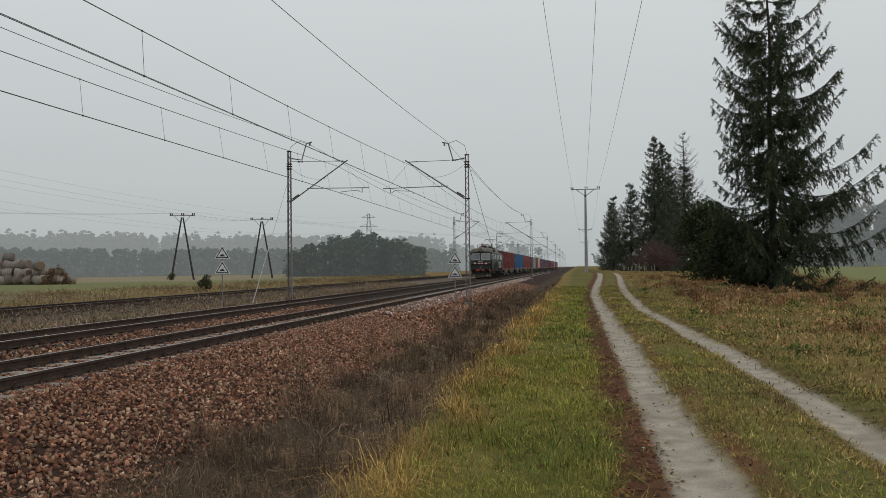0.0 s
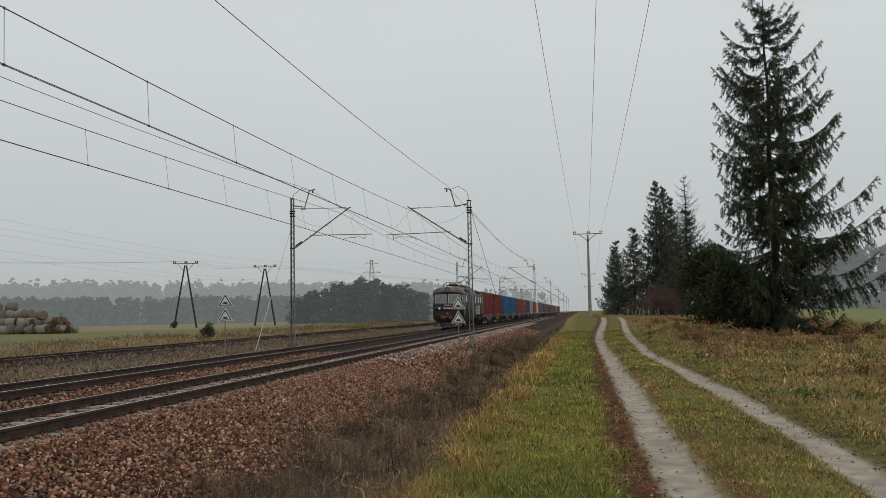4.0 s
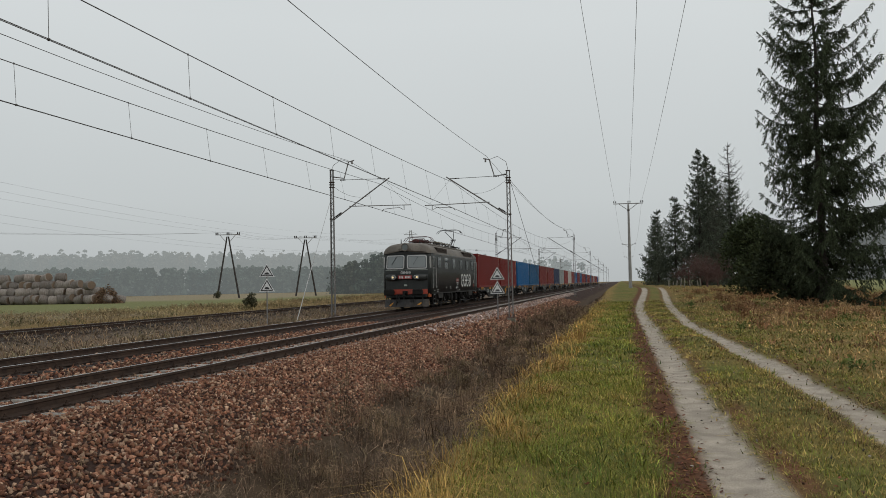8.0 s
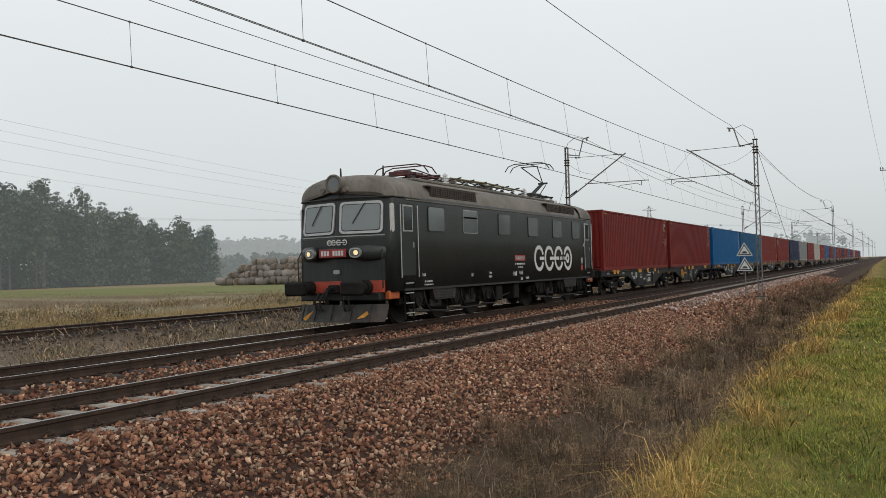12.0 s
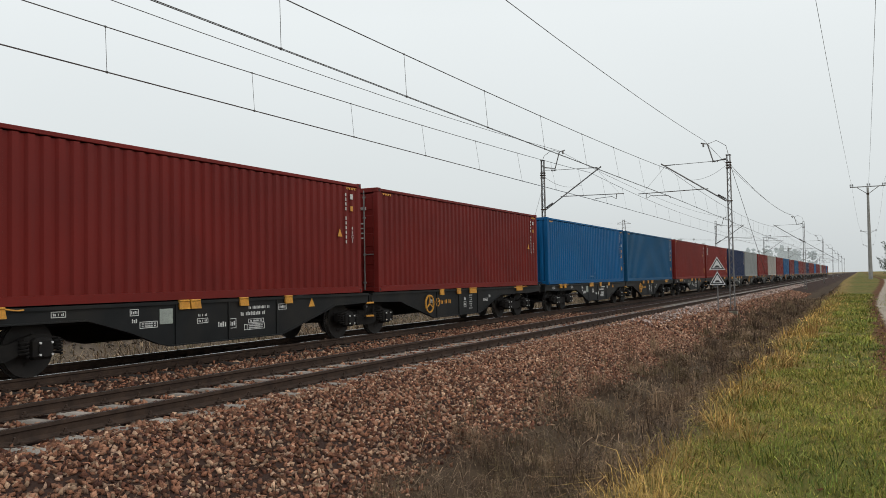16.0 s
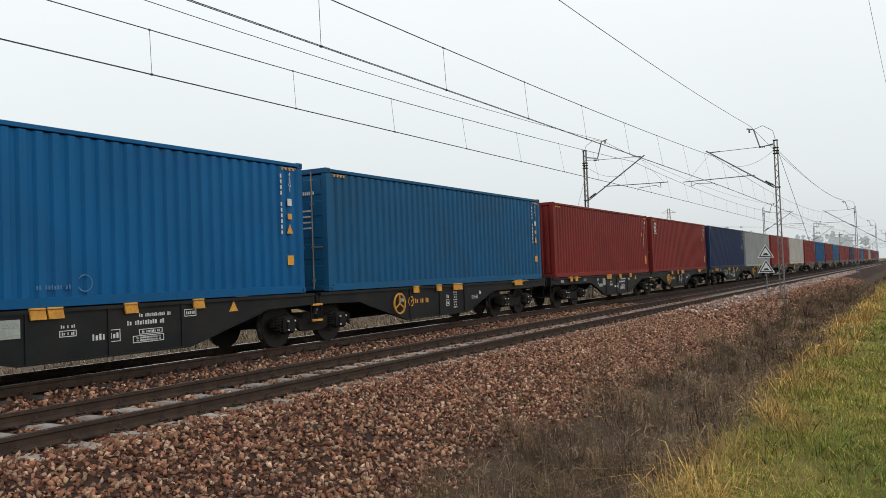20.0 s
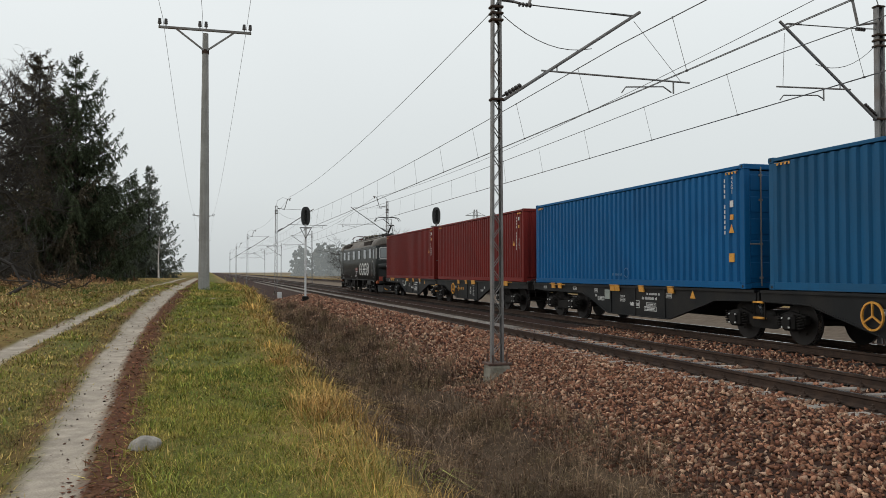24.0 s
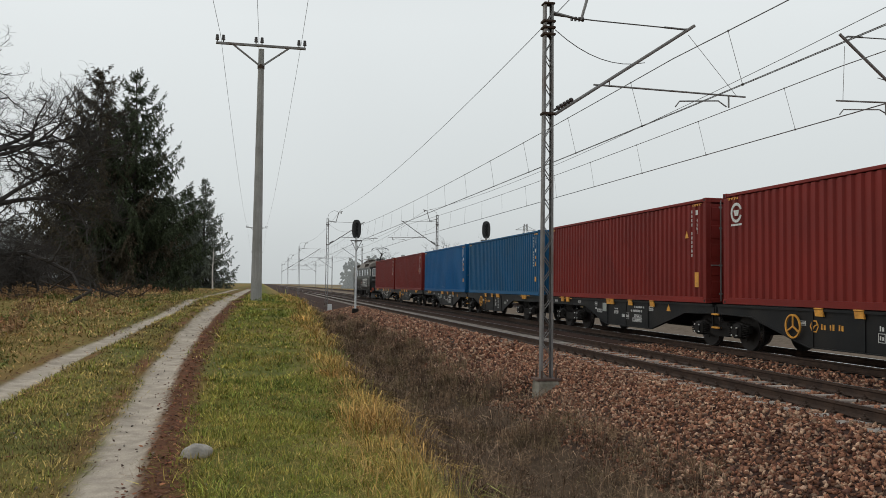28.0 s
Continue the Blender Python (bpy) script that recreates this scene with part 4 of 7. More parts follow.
# ---- electric locomotive; y = 0 at its front face ----
M.update(
    loco=make_mat("loco_charcoal_paint", (0.016, 0.021, 0.020), (0.011, 0.015, 0.0145), 0.42, scale=0.8, fine=14, streak=((0.05, 0.05, 0.045), 0.35), dirt=((0.045, 0.042, 0.038), 0.4)),
    roof=make_mat("grimy_loco_roof", (0.21, 0.185, 0.155), (0.145, 0.125, 0.105), 0.7, scale=1.2, bump=0.2, dirt=((0.055, 0.047, 0.04), 0.75), streak=((0.05, 0.042, 0.035), 0.7)),
    grille=make_mat("rusty_brown_grille", (0.055, 0.040, 0.032), (0.035, 0.027, 0.023), 0.7, scale=3, streak=((0.10, 0.06, 0.04), 0.6)),
    louvre=make_mat("roof_louvre", (0.02, 0.019, 0.018), (0.03, 0.028, 0.025), 0.6),
    beam=make_mat("buffer_beam_red", (0.45, 0.065, 0.03), (0.33, 0.05, 0.03), 0.55, scale=5, dirt=((0.08, 0.04, 0.03), 0.6)),
    plow=make_mat("snow_plough_grey", (0.034, 0.033, 0.031), (0.018, 0.017, 0.016), 0.65, scale=3, dirt=((0.06, 0.042, 0.03), 0.8), streak=((0.11, 0.10, 0.09), 0.5)),
    # Side windows and windscreens: pale bases stand in for the sky they reflect.
    glass=glass_mat("side_window_glass", (0.125, 0.14, 0.138), 0.06),
    screen=glass_mat("windscreen_glass", (0.20, 0.225, 0.225), 0.05),
    darkglass=glass_mat("cab_door_glass", (0.03, 0.036, 0.035), 0.06),
    chrome=make_mat("window_frame_alloy", (0.48, 0.48, 0.47), (0.40, 0.40, 0.39), 0.4, 0.6),
    panto=make_mat("pantograph_red", (0.12, 0.032, 0.03), (0.05, 0.024, 0.022), 0.5, 0.2),
    lamp=glow("lit_headlamp", (1.0, 0.74, 0.40), 0.5),
    orange=make_mat("orange_panel", (0.55, 0.13, 0.03), (0.42, 0.10, 0.03), 0.5, dirt=((0.12, 0.06, 0.04), 0.5)),
    plate=make_mat("red_number_plate", (0.35, 0.035, 0.03), (0.28, 0.03, 0.028), 0.5),
    copper=make_mat("roof_busbar", (0.20, 0.16, 0.07), (0.14, 0.11, 0.06), 0.5, 0.4),
)
LOCO_L = 16.9


BOW = 0.22


def loco_profile(w, top, y, rake, bow=0.0):
    """One ring of the body shell, from the sill round the roof."""
    pts = [(w, 0.90), (w, 2.30), (w, 3.22), (w * 0.985, 3.38), (w * 0.93, 3.56), (w * 0.80, 3.56 + (top - 3.56) * 0.55), (w * 0.55, 3.56 + (top - 3.56) * 0.86), (w * 0.25, top - 0.01), (0, top)]
    ring = pts + [(-a, b) for a, b in reversed(pts[:-1])]
    return [(a, y + rake * max(0.0, b - 2.25) + bow * abs(a), b) for a, b in ring]


def loco_body(t):
    ends = [(0.0, 1.30, 3.74, 0.13, BOW), (0.03, 1.38, 3.80, 0.12, BOW), (0.10, 1.44, 3.86, 0.10, 0.20), (0.28, 1.465, 3.92, 0.06, 0.12), (0.6, 1.475, 3.97, 0.0, 0.0), (1.4, 1.475, 4.0, 0.0, 0.0)]
    secs = ends + [(y, 1.475, 4.02, 0.0, 0.0) for y in np.linspace(2.0, LOCO_L - 2.0, 6)] + [(LOCO_L - y, w, z, -r, -b) for y, w, z, r, b in reversed(ends)]
    rings = [loco_profile(w, z, y, r, b) for y, w, z, r, b in secs]
    g = Geo()
    n = len(rings[0])
    vs = [p for r in rings for p in r]
    for i in range(len(rings) - 1):
        for j in range(n):
            k = (j + 1) % n
            g.k = 1 if 3 <= j <= n - 5 else 0
            g.add([vs[i * n + j], vs[i * n + k], vs[(i + 1) * n + k], vs[(i + 1) * n + j]], [(0, 1, 2, 3)])
    g.k = 0
    for r, y in ((rings[0], 0.0), (rings[-1], LOCO_L)):
        low, mid = (0, y, 0.90), (0, y + (r[8][1] - y) * 0.03, 2.30)
        g.add([r[0], r[1], mid, low], [(0, 1, 2, 3)])
        g.add([r[-1], r[-2], mid, low], [(0, 1, 2, 3)])
        g.add([*r[1:9], mid], [tuple(range(9))])
        g.add([*r[8:-1], mid], [tuple(range(9))])
    me = g.mesh("body", [M["loco"], M["roof"]])
    bm = bmesh.new()
    bm.from_mesh(me)
    bmesh.ops.remove_doubles(bm, verts=bm.verts, dist=0.0005)
    bmesh.ops.recalc_face_normals(bm, faces=bm.faces)
    for f in bm.faces:
        f.smooth = len(f.verts) == 4 and not (abs(f.normal.y) > 0.9 and f.calc_area() > 0.5)
    bm.to_mesh(me)
    bm.free()
    return part("body", me, None, t, "charcoal body shell with a grimy roof")


def pane(g, c, sy, sz, s, rim=0.05, slots=(0, 1)):
    """A framed side window: frame in slot 0, glass in slot 1."""
    for k, cut, out in ((slots[0], 0.0, 0.015), (slots[1], rim, 0.020)):
        g.k = k
        g.prism([(a + c[1], b + c[2]) for a, b in rounded(sy - cut, sz - cut, 0.07)], 0, c[0] - out, c[0] + out)


def single_arm(parent, y, up):
    """A pantograph on insulators round y."""
    base = 4.22
    g = Geo()
    for sx in (-0.5, 0.5):
        g.tube([(sx, y - 0.8, base), (sx, y + 0.8, base)], 0.035, 6)
    for d in (-0.7, 0.0, 0.7):
        g.tube([(-0.6, y + d, base), (0.6, y + d, base)], 0.03, 6)
    p = part("pantograph", g, M["panto"] if not up else M["louvre"], parent, "lowered red pantograph" if not up else "raised pantograph touching the wire")
    for sx in (-0.5, 0.5):
        for d in (-0.7, 0.7):
            g = Geo()
            for k in range(4):
                g.tube([(sx, y + d, 4.0 + 0.05 * k), (sx, y + d, 4.03 + 0.05 * k)], 0.07, 8)
            part("insulator", g, M["insul"], p)
    mat = M["louvre"] if up else M["panto"]
    if up:
        knee, head = (0, y + 1.15, 4.86), (0, y - 0.30, 5.42)
    else:
        knee, head = (0, y + 1.5, 4.38), (0, y - 0.35, 4.40)
    g = Geo()
    g.tube([(0, y - 0.25, base), knee], 0.052, 8)
    g.tube([(0.12, y + 0.25, base), (knee[0] + 0.1, knee[1] + 0.1, knee[2] - 0.05)], 0.018, 5)
    g.tube([(-0.30, y + 0.1, base), (-0.06, knee[1] - 0.05, knee[2])], 0.022, 6)
    g.tube([(-0.2, knee[1], knee[2]), (0.2, knee[1], knee[2])], 0.04, 7)
    part("lower_arm", g, mat, p)
    g = Geo()
    for sx in (-0.2, 0.2):
        g.tube([(sx, y - 0.55, base + 0.08), (sx, y + 0.35, base + 0.10)], 0.05, 8)
    g.box((0, y - 0.6, base + 0.06), (0.7, 0.22, 0.14), 0.03)
    part("spring_gear", g, mat, p)
    g = Geo()
    for sx in (-1, 1):
        g.tube([knee, (sx * 0.34, head[1], head[2])], 0.022, 6)
    g.tube([(-0.36, head[1], head[2]), (0.36, head[1], head[2])], 0.02, 6)
    part("upper_arm", g, mat, p)
    for d in (-0.24, 0.24):
        g = Geo()
        z = head[2] + 0.12
        g.tube([(-0.95, head[1] + d, z - 0.28), (-0.80, head[1] + d, z - 0.08), (-0.55, head[1] + d, z), (0.55, head[1] + d, z), (0.80, head[1] + d, z - 0.08), (0.95, head[1] + d, z - 0.28)], 0.02, 6)
        part("collector_shoe", g, mat, p)
    return p


def rounded(w, h, r, n=5):
    """A rectangle with round corners, as a polygon."""
    out = []
    for cx, cz, a0 in ((w / 2 - r, h / 2 - r, 0), (-w / 2 + r, h / 2 - r, 90), (-w / 2 + r, -h / 2 + r, 180), (w / 2 - r, -h / 2 + r, 270)):
        for k in range(n):
            a = radians(a0 + 90 * k / (n - 1))
            out.append((cx + r * math.cos(a), cz + r * math.sin(a)))
    return out


def loco_end(t, y, d, lit):
    """Cab front, buffers and plough; d is the way that the end looks."""
    def at(x, dy, z):
        return (x, y - d * dy, z)

    def face(x, z, out=0.0):
        return at(x, BOW * abs(x) + 0.13 * max(0.0, z - 2.25) - out, z)

    def swing(sx):
        return Matrix.Rotation(radians(sx * 12.4 * -d), 4, "Z")
    lean = Matrix.Rotation(radians(7.4 * d), 4, "X")
    for sx in (-1, 1):
        place = Matrix.Translation(face(sx * 0.66, 2.83)) @ swing(sx) @ lean
        g = Geo()
        g.prism(rounded(1.20, 0.84, 0.12), 1, -0.035, 0.035)
        g.k = 1
        g.prism(rounded(1.07, 0.71, 0.08), 1, -0.041, 0.041)
        g.k = 2
        g.prism(rounded(1.03, 0.67, 0.07), 1, -0.044, 0.044)
        win = part("windscreen", g, [M["chrome"], M["gum"], M["screen"]], t, "pale-framed cab windscreen with rounded corners", place)
        for x0, x1 in ((0.10, -0.22),):
            g = Geo()
            g.bar((x0, d * 0.07, 0.36), (x1, d * 0.07, -0.16), 0.018)
            part("wiper", g, M["gum"], win)
        # bullet-shaped lamp housing swept back round the corner
        g = Geo()
        g.smooth = True
        path = [(0.58, -0.10), (0.72, -0.04), (0.95, 0.06), (1.15, 0.16), (1.32, 0.30), (1.42, 0.46)]
        rad = (0.17, 0.20, 0.20, 0.185, 0.15, 0.06)
        rings = []
        for (x, dy), r in zip(path, rad):
            rings.append([at(sx * x, dy + 0.04, 1.92 + r * math.sin(a)) if abs(math.cos(a)) < 0.01 else at(sx * x - sx * 0.25 * r * math.cos(a), dy + 0.04 - r * 0.8 * math.cos(a), 1.92 + r * math.sin(a)) for a in np.linspace(0, 2 * math.pi, 16, endpoint=False)])
        g.loft(rings)
        lp = part("headlight", g, M["loco"], t, "bullet-shaped headlight housing")
        lens_at = Matrix.Translation(at(sx * 0.70, -0.155, 1.92)) @ swing(sx)
        g = Geo()
        g.prism(rounded(0.32, 0.25, 0.12), 1, -0.05, 0.05)
        part("bezel", g, M["chrome"], lp, "", lens_at)
        g = Geo()
        g.prism(rounded(0.26, 0.19, 0.09), 1, -0.056, 0.056)
        part("lens", g, M["glass"], lp, "dull reflector", lens_at)
        g = Geo()
        g.tube([(0.03 * sx, d * 0.05, 0.0), (0.03 * sx, d * 0.064, 0.0)], 0.062, 14)
        part("bulb", g, M["lamp"] if lit else M["glass"], lp, "lit yellowish bulb" if lit else "dark bulb", lens_at)
        g = Geo()
        b = at(sx * 0.875, 0.10, 1.03)
        g.tube([b, (b[0], b[1] + d * 0.50, b[2])], 0.14, 14)
        g.tube([b, (b[0], b[1] + d * 0.20, b[2])], 0.19, 14)
        g.box((b[0], b[1] + d * 0.70, b[2]), (0.60, 0.24, 0.36), 0.05)
        part("buffer", g, M["bogie"], t)
        g = Geo()
        g.tube([at(sx * 1.33, 0.12, 1.0), at(sx * 1.33, 0.10, 1.8), at(sx * 1.28, 0.2, 2.0)], 0.016, 5)
        part("handrail", g, M["gum"], t)
        g = Geo()
        g.box(at(sx * 1.33, 0.55, 0.82), (0.14, 0.50, 0.22), 0.02)
        part("corner_panel", g, M["orange"], t, "orange corner panel")
        # pale marker strip on the rounded corner
        g = Geo()
        g.prism(rounded(0.13, 0.74, 0.06), 1, -0.02, 0.02)
        part("corner_marker", g, M["chrome"], t, "pale corner strip", Matrix.Translation(at(sx * 1.437, 0.445, 2.80)) @ Matrix.Rotation(radians(sx * 58 * -d), 4, "Z"))
    # number band between the lamps
    g = Geo()
    g.loft([[at(x, BOW * abs(x) - o, z) for o, z in ((-0.05, 1.76), (0.14, 1.80), (0.155, 1.92), (0.14, 2.04), (-0.05, 2.09))] for x in (-0.62, -0.3, 0.0, 0.3, 0.62)])
    part("lamp_band", g, M["loco"], t)
    g = Geo()
    g.box(at(0, -0.165, 1.92), (0.84, 0.03, 0.21), 0.008)
    pl = part("number_plate", g, M["plate"], t, "red plate with white bars")
    for k in range(8):
        if k != 3:
            g = Geo()
            g.box(at(-0.315 + 0.09 * k, -0.184, 1.92), (0.062, 0.008, 0.13))
            part("code_bar", g, M["white"], pl)
    for k in range(4):
        x = -0.24 + 0.16 * k
        g = Geo()
        g.ring(face(x, 2.20, 0.015), 0.062, 0.028, 0.012, 1, 16, *((30, 330) if k < 3 else (210, 510)))
        part("company_mark", g, M["white"], t)
    g = Geo()
    g.box(at(0.02, -0.014, 2.20), (0.52, 0.012, 0.022))
    part("company_mark", g, M["white"], t)
    for sx in (-1, 1):
        g = Geo()
        g.bar(face(0.0, 2.36, 0.006), face(sx * 1.30, 2.36, 0.006), 0.014, 0.026)
        part("pinstripe", g, M["pale"], t)
    g = Geo()
    g.prism(rounded(0.20, 0.11, 0.05), 1, -0.012, 0.012)
    part("badge", g, M["pale"], t, "", Matrix.Translation(at(0, -0.012, 1.44)))
    # roof dome with its brow over the windscreens
    g = Geo()
    g.smooth = True
    n = 18
    dome = [(-0.07, 1.28, 0.16, BOW), (-0.045, 1.33, 0.30, BOW), (0.06, 1.41, 0.45, 0.20), (0.22, 1.47, 0.56, 0.13), (0.55, 1.488, 0.63, 0.03), (1.1, 1.489, 0.67, 0.0), (1.95, 1.489, 0.69, 0.0)]
    rings = [[at(w * math.copysign(abs(math.cos(a)) ** 0.72, math.cos(a)), dy + 0.13 * 1.05 * max(0.0, 1 - dy / 0.6) + bow * w * abs(math.cos(a)), 3.35 + h * math.sin(a) ** 0.85) for a in np.linspace(0, math.pi, n)] for dy, w, h, bow in dome]
    g.loft(rings, False)
    g.add(rings[0], [tuple(range(n // 2)) + (n // 2,), tuple(range(n // 2, n))])
    part("roof_dome", g, M["roof"], t, "grimy rounded roof end with a brow")
    g = Geo()
    rim = [(p[0] * 1.004, p[1] + d * 0.012, 3.345) for p in ([at(sgn * x, BOW * x + 0.07, 3.345) for sgn, x in ((-1, 1.30), (-1, 0.65), (-1, 0.0), (1, 0.65), (1, 1.30))])]
    g.tube([at(-1.49, 1.0, 3.345), at(-1.47, 0.5, 3.345)] + rim + [at(1.47, 0.5, 3.345), at(1.49, 1.0, 3.345)], 0.022, 6)
    part("brow", g, M["louvre"], t)
    g = Geo()
    g.smooth = True
    c = at(0, 0.02, 3.72)
    g.tube([(c[0], c[1] - d * 0.75, c[2] + 0.06), (c[0], c[1] - d * 0.2, c[2]), (c[0], c[1], c[2]), (c[0], c[1] + d * 0.06, c[2])], 0.17, 22, True, 0.25)
    g.ring((c[0], c[1] + d * 0.07, c[2]), 0.215, 0.06, 0.05, 1, 22)
    tl = part("top_headlight", g, M["roof"], t)
    g = Geo()
    g.tube([(c[0], c[1] + d * 0.055, c[2]), (c[0], c[1] + d * 0.078, c[2])], 0.18, 20)
    part("lens", g, M["glass"], tl, "unlit glass lens")
    for sx in (-1, 1):
        g = Geo()
        b = at(sx * 0.36, 0.02, 3.56)
        g.tube([b, (b[0], b[1] + d * 0.09, b[2])], 0.07, 12)
        part("marker_lamp", g, M["roof"], tl)
    g = Geo()
    g.loft([[at(x, BOW * 0.7 * abs(x) - o, z) for o, z in ((-0.06, 0.90), (0.09, 0.90), (0.09, 1.20), (-0.06, 1.20))] for x in (-1.30, -0.65, 0.0, 0.65, 1.30)])
    part("buffer_beam", g, M["beam"], t, "orange-red buffer beam")
    g = Geo()
    g.box(at(0, 0.22, 0.80), (2.5, 0.3, 0.22), 0.03)
    part("beam_skirt", g, M["loco"], t)
    g = Geo()
    g.tube([at(0, -0.1, 1.02), at(0, -0.42, 1.0), at(0, -0.5, 0.82), at(0, -0.42, 0.62)], 0.05, 8)
    g.box(at(0, -0.14, 1.0), (0.3, 0.16, 0.22), 0.03)
    part("screw_coupling", g, M["bogie"], t)
    for x in (-0.5, -0.35, 0.35, 0.5):
        g = Geo()
        g.tube([at(x, -0.08, 0.92), at(x * 1.05, -0.26, 0.72), at(x * 1.05, -0.22, 0.48), at(x * 0.9, -0.08, 0.42)], 0.028, 6)
        part("brake_hose", g, M["gum"], t)
    g = Geo()
    cols = [(-1.36, 0.30), (-1.0, 0.06), (-0.5, -0.10), (0.0, -0.16), (0.5, -0.10), (1.0, 0.06), (1.36, 0.30)]
    rows = []
    for z, out in ((0.60, 0.0), (0.42, 0.05), (0.24, 0.14), (0.16, 0.22)):
        rows.append([at(x, dy - out, z) for x, dy in cols])
    back = [[(p[0], p[1] - d * 0.03, p[2]) for p in r] for r in rows]
    g.loft(rows, False)
    g.loft(back, False)
    pw = part("snow_plough", g, M["plow"], t, "grey curved snow plough")
    for x in (-1.05, -0.55, 0.0, 0.55, 1.05):
        g = Geo()
        dy = 0.30 * (abs(x) / 1.36) ** 1.6 - 0.16
        g.bar(at(x, dy - 0.03, 0.60), at(x, dy - 0.20, 0.20), 0.03, 0.05)
        part("rib", g, M["plow"], pw)
    for x in (-0.85, 0.85):
        g = Geo()
        g.bar(at(x - 0.12, -0.155, 0.22), at(x + 0.12, -0.06, 0.40), 0.012, 0.09)
        part("stripe", g, M["amber"], pw)
    for sx in (-1, 1):
        g = Geo()
        for z in (0.32, 0.58, 0.84, 1.10):
            g.k = 0
            g.box((sx * 1.42, y - d * 1.15, z), (0.16, 0.42, 0.03), 0.005)
            g.k = 1
            g.box((sx * 1.502, y - d * 1.15, z), (0.008, 0.42, 0.028))
        st = part("cab_steps", g, [M["bogie"], M["pale"]], t)
        g = Geo()
        for dy in (-0.22, 0.22):
            g.box((sx * 1.46, y - d * 1.15 + dy, 0.65), (0.03, 0.03, 1.0))
        part("side_plate", g, M["bogie"], st)


def locomotive():
    t = thing("locomotive", "charcoal electric locomotive with white ring logo and raised rear pantograph", "locomotive")
    body = loco_body(t)
    for s in (1, -1):
        fy = (lambda y: y) if s > 0 else (lambda y: LOCO_L - y)
        x = s * 1.478
        for y0, y1 in ((2.24, 3.2), (4.36, 5.34), (6.88, 7.84), (9.38, 10.31), (11.78, 12.74), (13.94, 14.84)):
            g = Geo()
            pane(g, (x, fy((y0 + y1) / 2), 2.83), y1 - y0, 0.70, s)
            if y0 == 4.36:
                g.k = 0
                g.box((x + s * 0.004, fy((y0 + y1) / 2), 2.95), (0.032, y1 - y0, 0.05))
            part("side_window", g, [M["louvre"] if y0 != 4.36 else M["chrome"], M["glass"]], t)
        for y in (1.16, LOCO_L - 1.16):
            g = Geo()
            g.box((x - s * 0.005, fy(y), 2.25), (0.03, 0.74, 1.92), 0.012)
            g.k = 2
            g.box((x + s * 0.001, fy(y), 2.80), (0.03, 0.52, 0.72), 0.012)
            g.k = 1
            g.box((x + s * 0.004, fy(y), 2.80), (0.03, 0.44, 0.64), 0.012)
            dr = part("cab_door", g, [M["loco"], M["darkglass"], M["chrome"]], t)
            for dy in (-0.44, 0.44):
                g = Geo()
                g.tube([(s * 1.53, fy(y) + dy, 1.25), (s * 1.53, fy(y) + dy, 3.15)], 0.016, 6)
                part("handrail", g, M["chrome"], dr)
            g = Geo()
            g.box((x + s * 0.012, fy(y) + 0.27, 2.1), (0.02, 0.04, 0.14), 0.005)
            part("handle", g, M["chrome"], dr)
        # rounded gutter and sill lines
        g = Geo()
        g.box((s * 1.475, LOCO_L / 2, 3.30), (0.03, LOCO_L - 2.2, 0.03))
        part("gutter", g, M["roof"], t)
        g = Geo()
        g.box((s * 1.476, LOCO_L / 2, 0.93), (0.02, LOCO_L - 1.8, 0.06))
        part("sill_strip", g, M["louvre"], t)
        for y0, y1 in ((2.5, 5.5), (11.4, 14.5)):
            g = Geo()
            mid, n = (y0 + y1) / 2, 5
            g.prism([(y0, 3.45), (y1, 3.45), (y1 - 0.12, 3.75), (y0 + 0.12, 3.75)], 0, s * 1.15, s * 1.415)
            gr = part("roof_grille", g, M["grille"], t, "rusty brown louvred roof grille")
            for k in range(19):
                g = Geo()
                g.box((s * 1.418, y0 + 0.22 + (y1 - y0 - 0.44) * k / 18, 3.60), (0.02, 0.025, 0.26))
                part("rib", g, M["grille"], gr)
            for k in range(n):
                g = Geo()
                g.box((s * 1.405, mid, 3.49 + k * 0.055), (0.05, y1 - y0 - 0.1, 0.016))
                part("slat", g, M["grille"], gr)
            g = Geo()
            g.box((s * 1.16, mid, 3.77), (0.50, y1 - y0 + 0.1, 0.05), 0.02)
            part("hood", g, M["roof"], gr)
        # ring logo: open rings joined by a bar
        cy, cz, r = (11.86, 1.72, 0.40)
        for k in range(4):
            yy = fy(cy) + s * (-1.5 + 1.0 * k)
            g = Geo()
            a = (20, 340) if k < 3 else (200, 520)
            if s < 0:
                a = (200, 520) if k < 3 else (20, 340)
            g.ring((s * 1.482, yy, cz), r, 0.13, 0.008, 0, 36, *a)
            part("company_mark", g, M["white"], t, "white ring of the logo")
        for y0, y1 in ((-1.46, -1.02), (-0.45, 1.46)):
            g = Geo()
            g.box((s * 1.489, fy(cy) + s * (y0 + y1) / 2, cz), (0.008, y1 - y0, 0.12))
            part("company_mark", g, M["white"], t)
        g = Geo()
        g.prism([(fy(cy) + s * a, cz + b) for a, b in ((0.46, -0.085), (1.10, -0.085), (1.17, 0.085), (0.53, 0.085))], 0, s * 1.494, s * 1.499)
        part("company_mark", g, M["louvre"], t, "dark slot in the logo")
        g = Geo()
        for k in range(4):
            g.box((s * 1.501, fy(cy) + s * (0.62 + 0.135 * k), cz), (0.004, 0.085 if k != 2 else 0.04, 0.12))
        part("company_mark", g, M["white"], t)
        g = Geo()
        g.tube([(s * 1.493, fy(cy) + s * 1.44, cz), (s * 1.499, fy(cy) + s * 1.44, cz)], 0.19, 20)
        part("company_mark", g, M["white"], t)
        g = Geo()
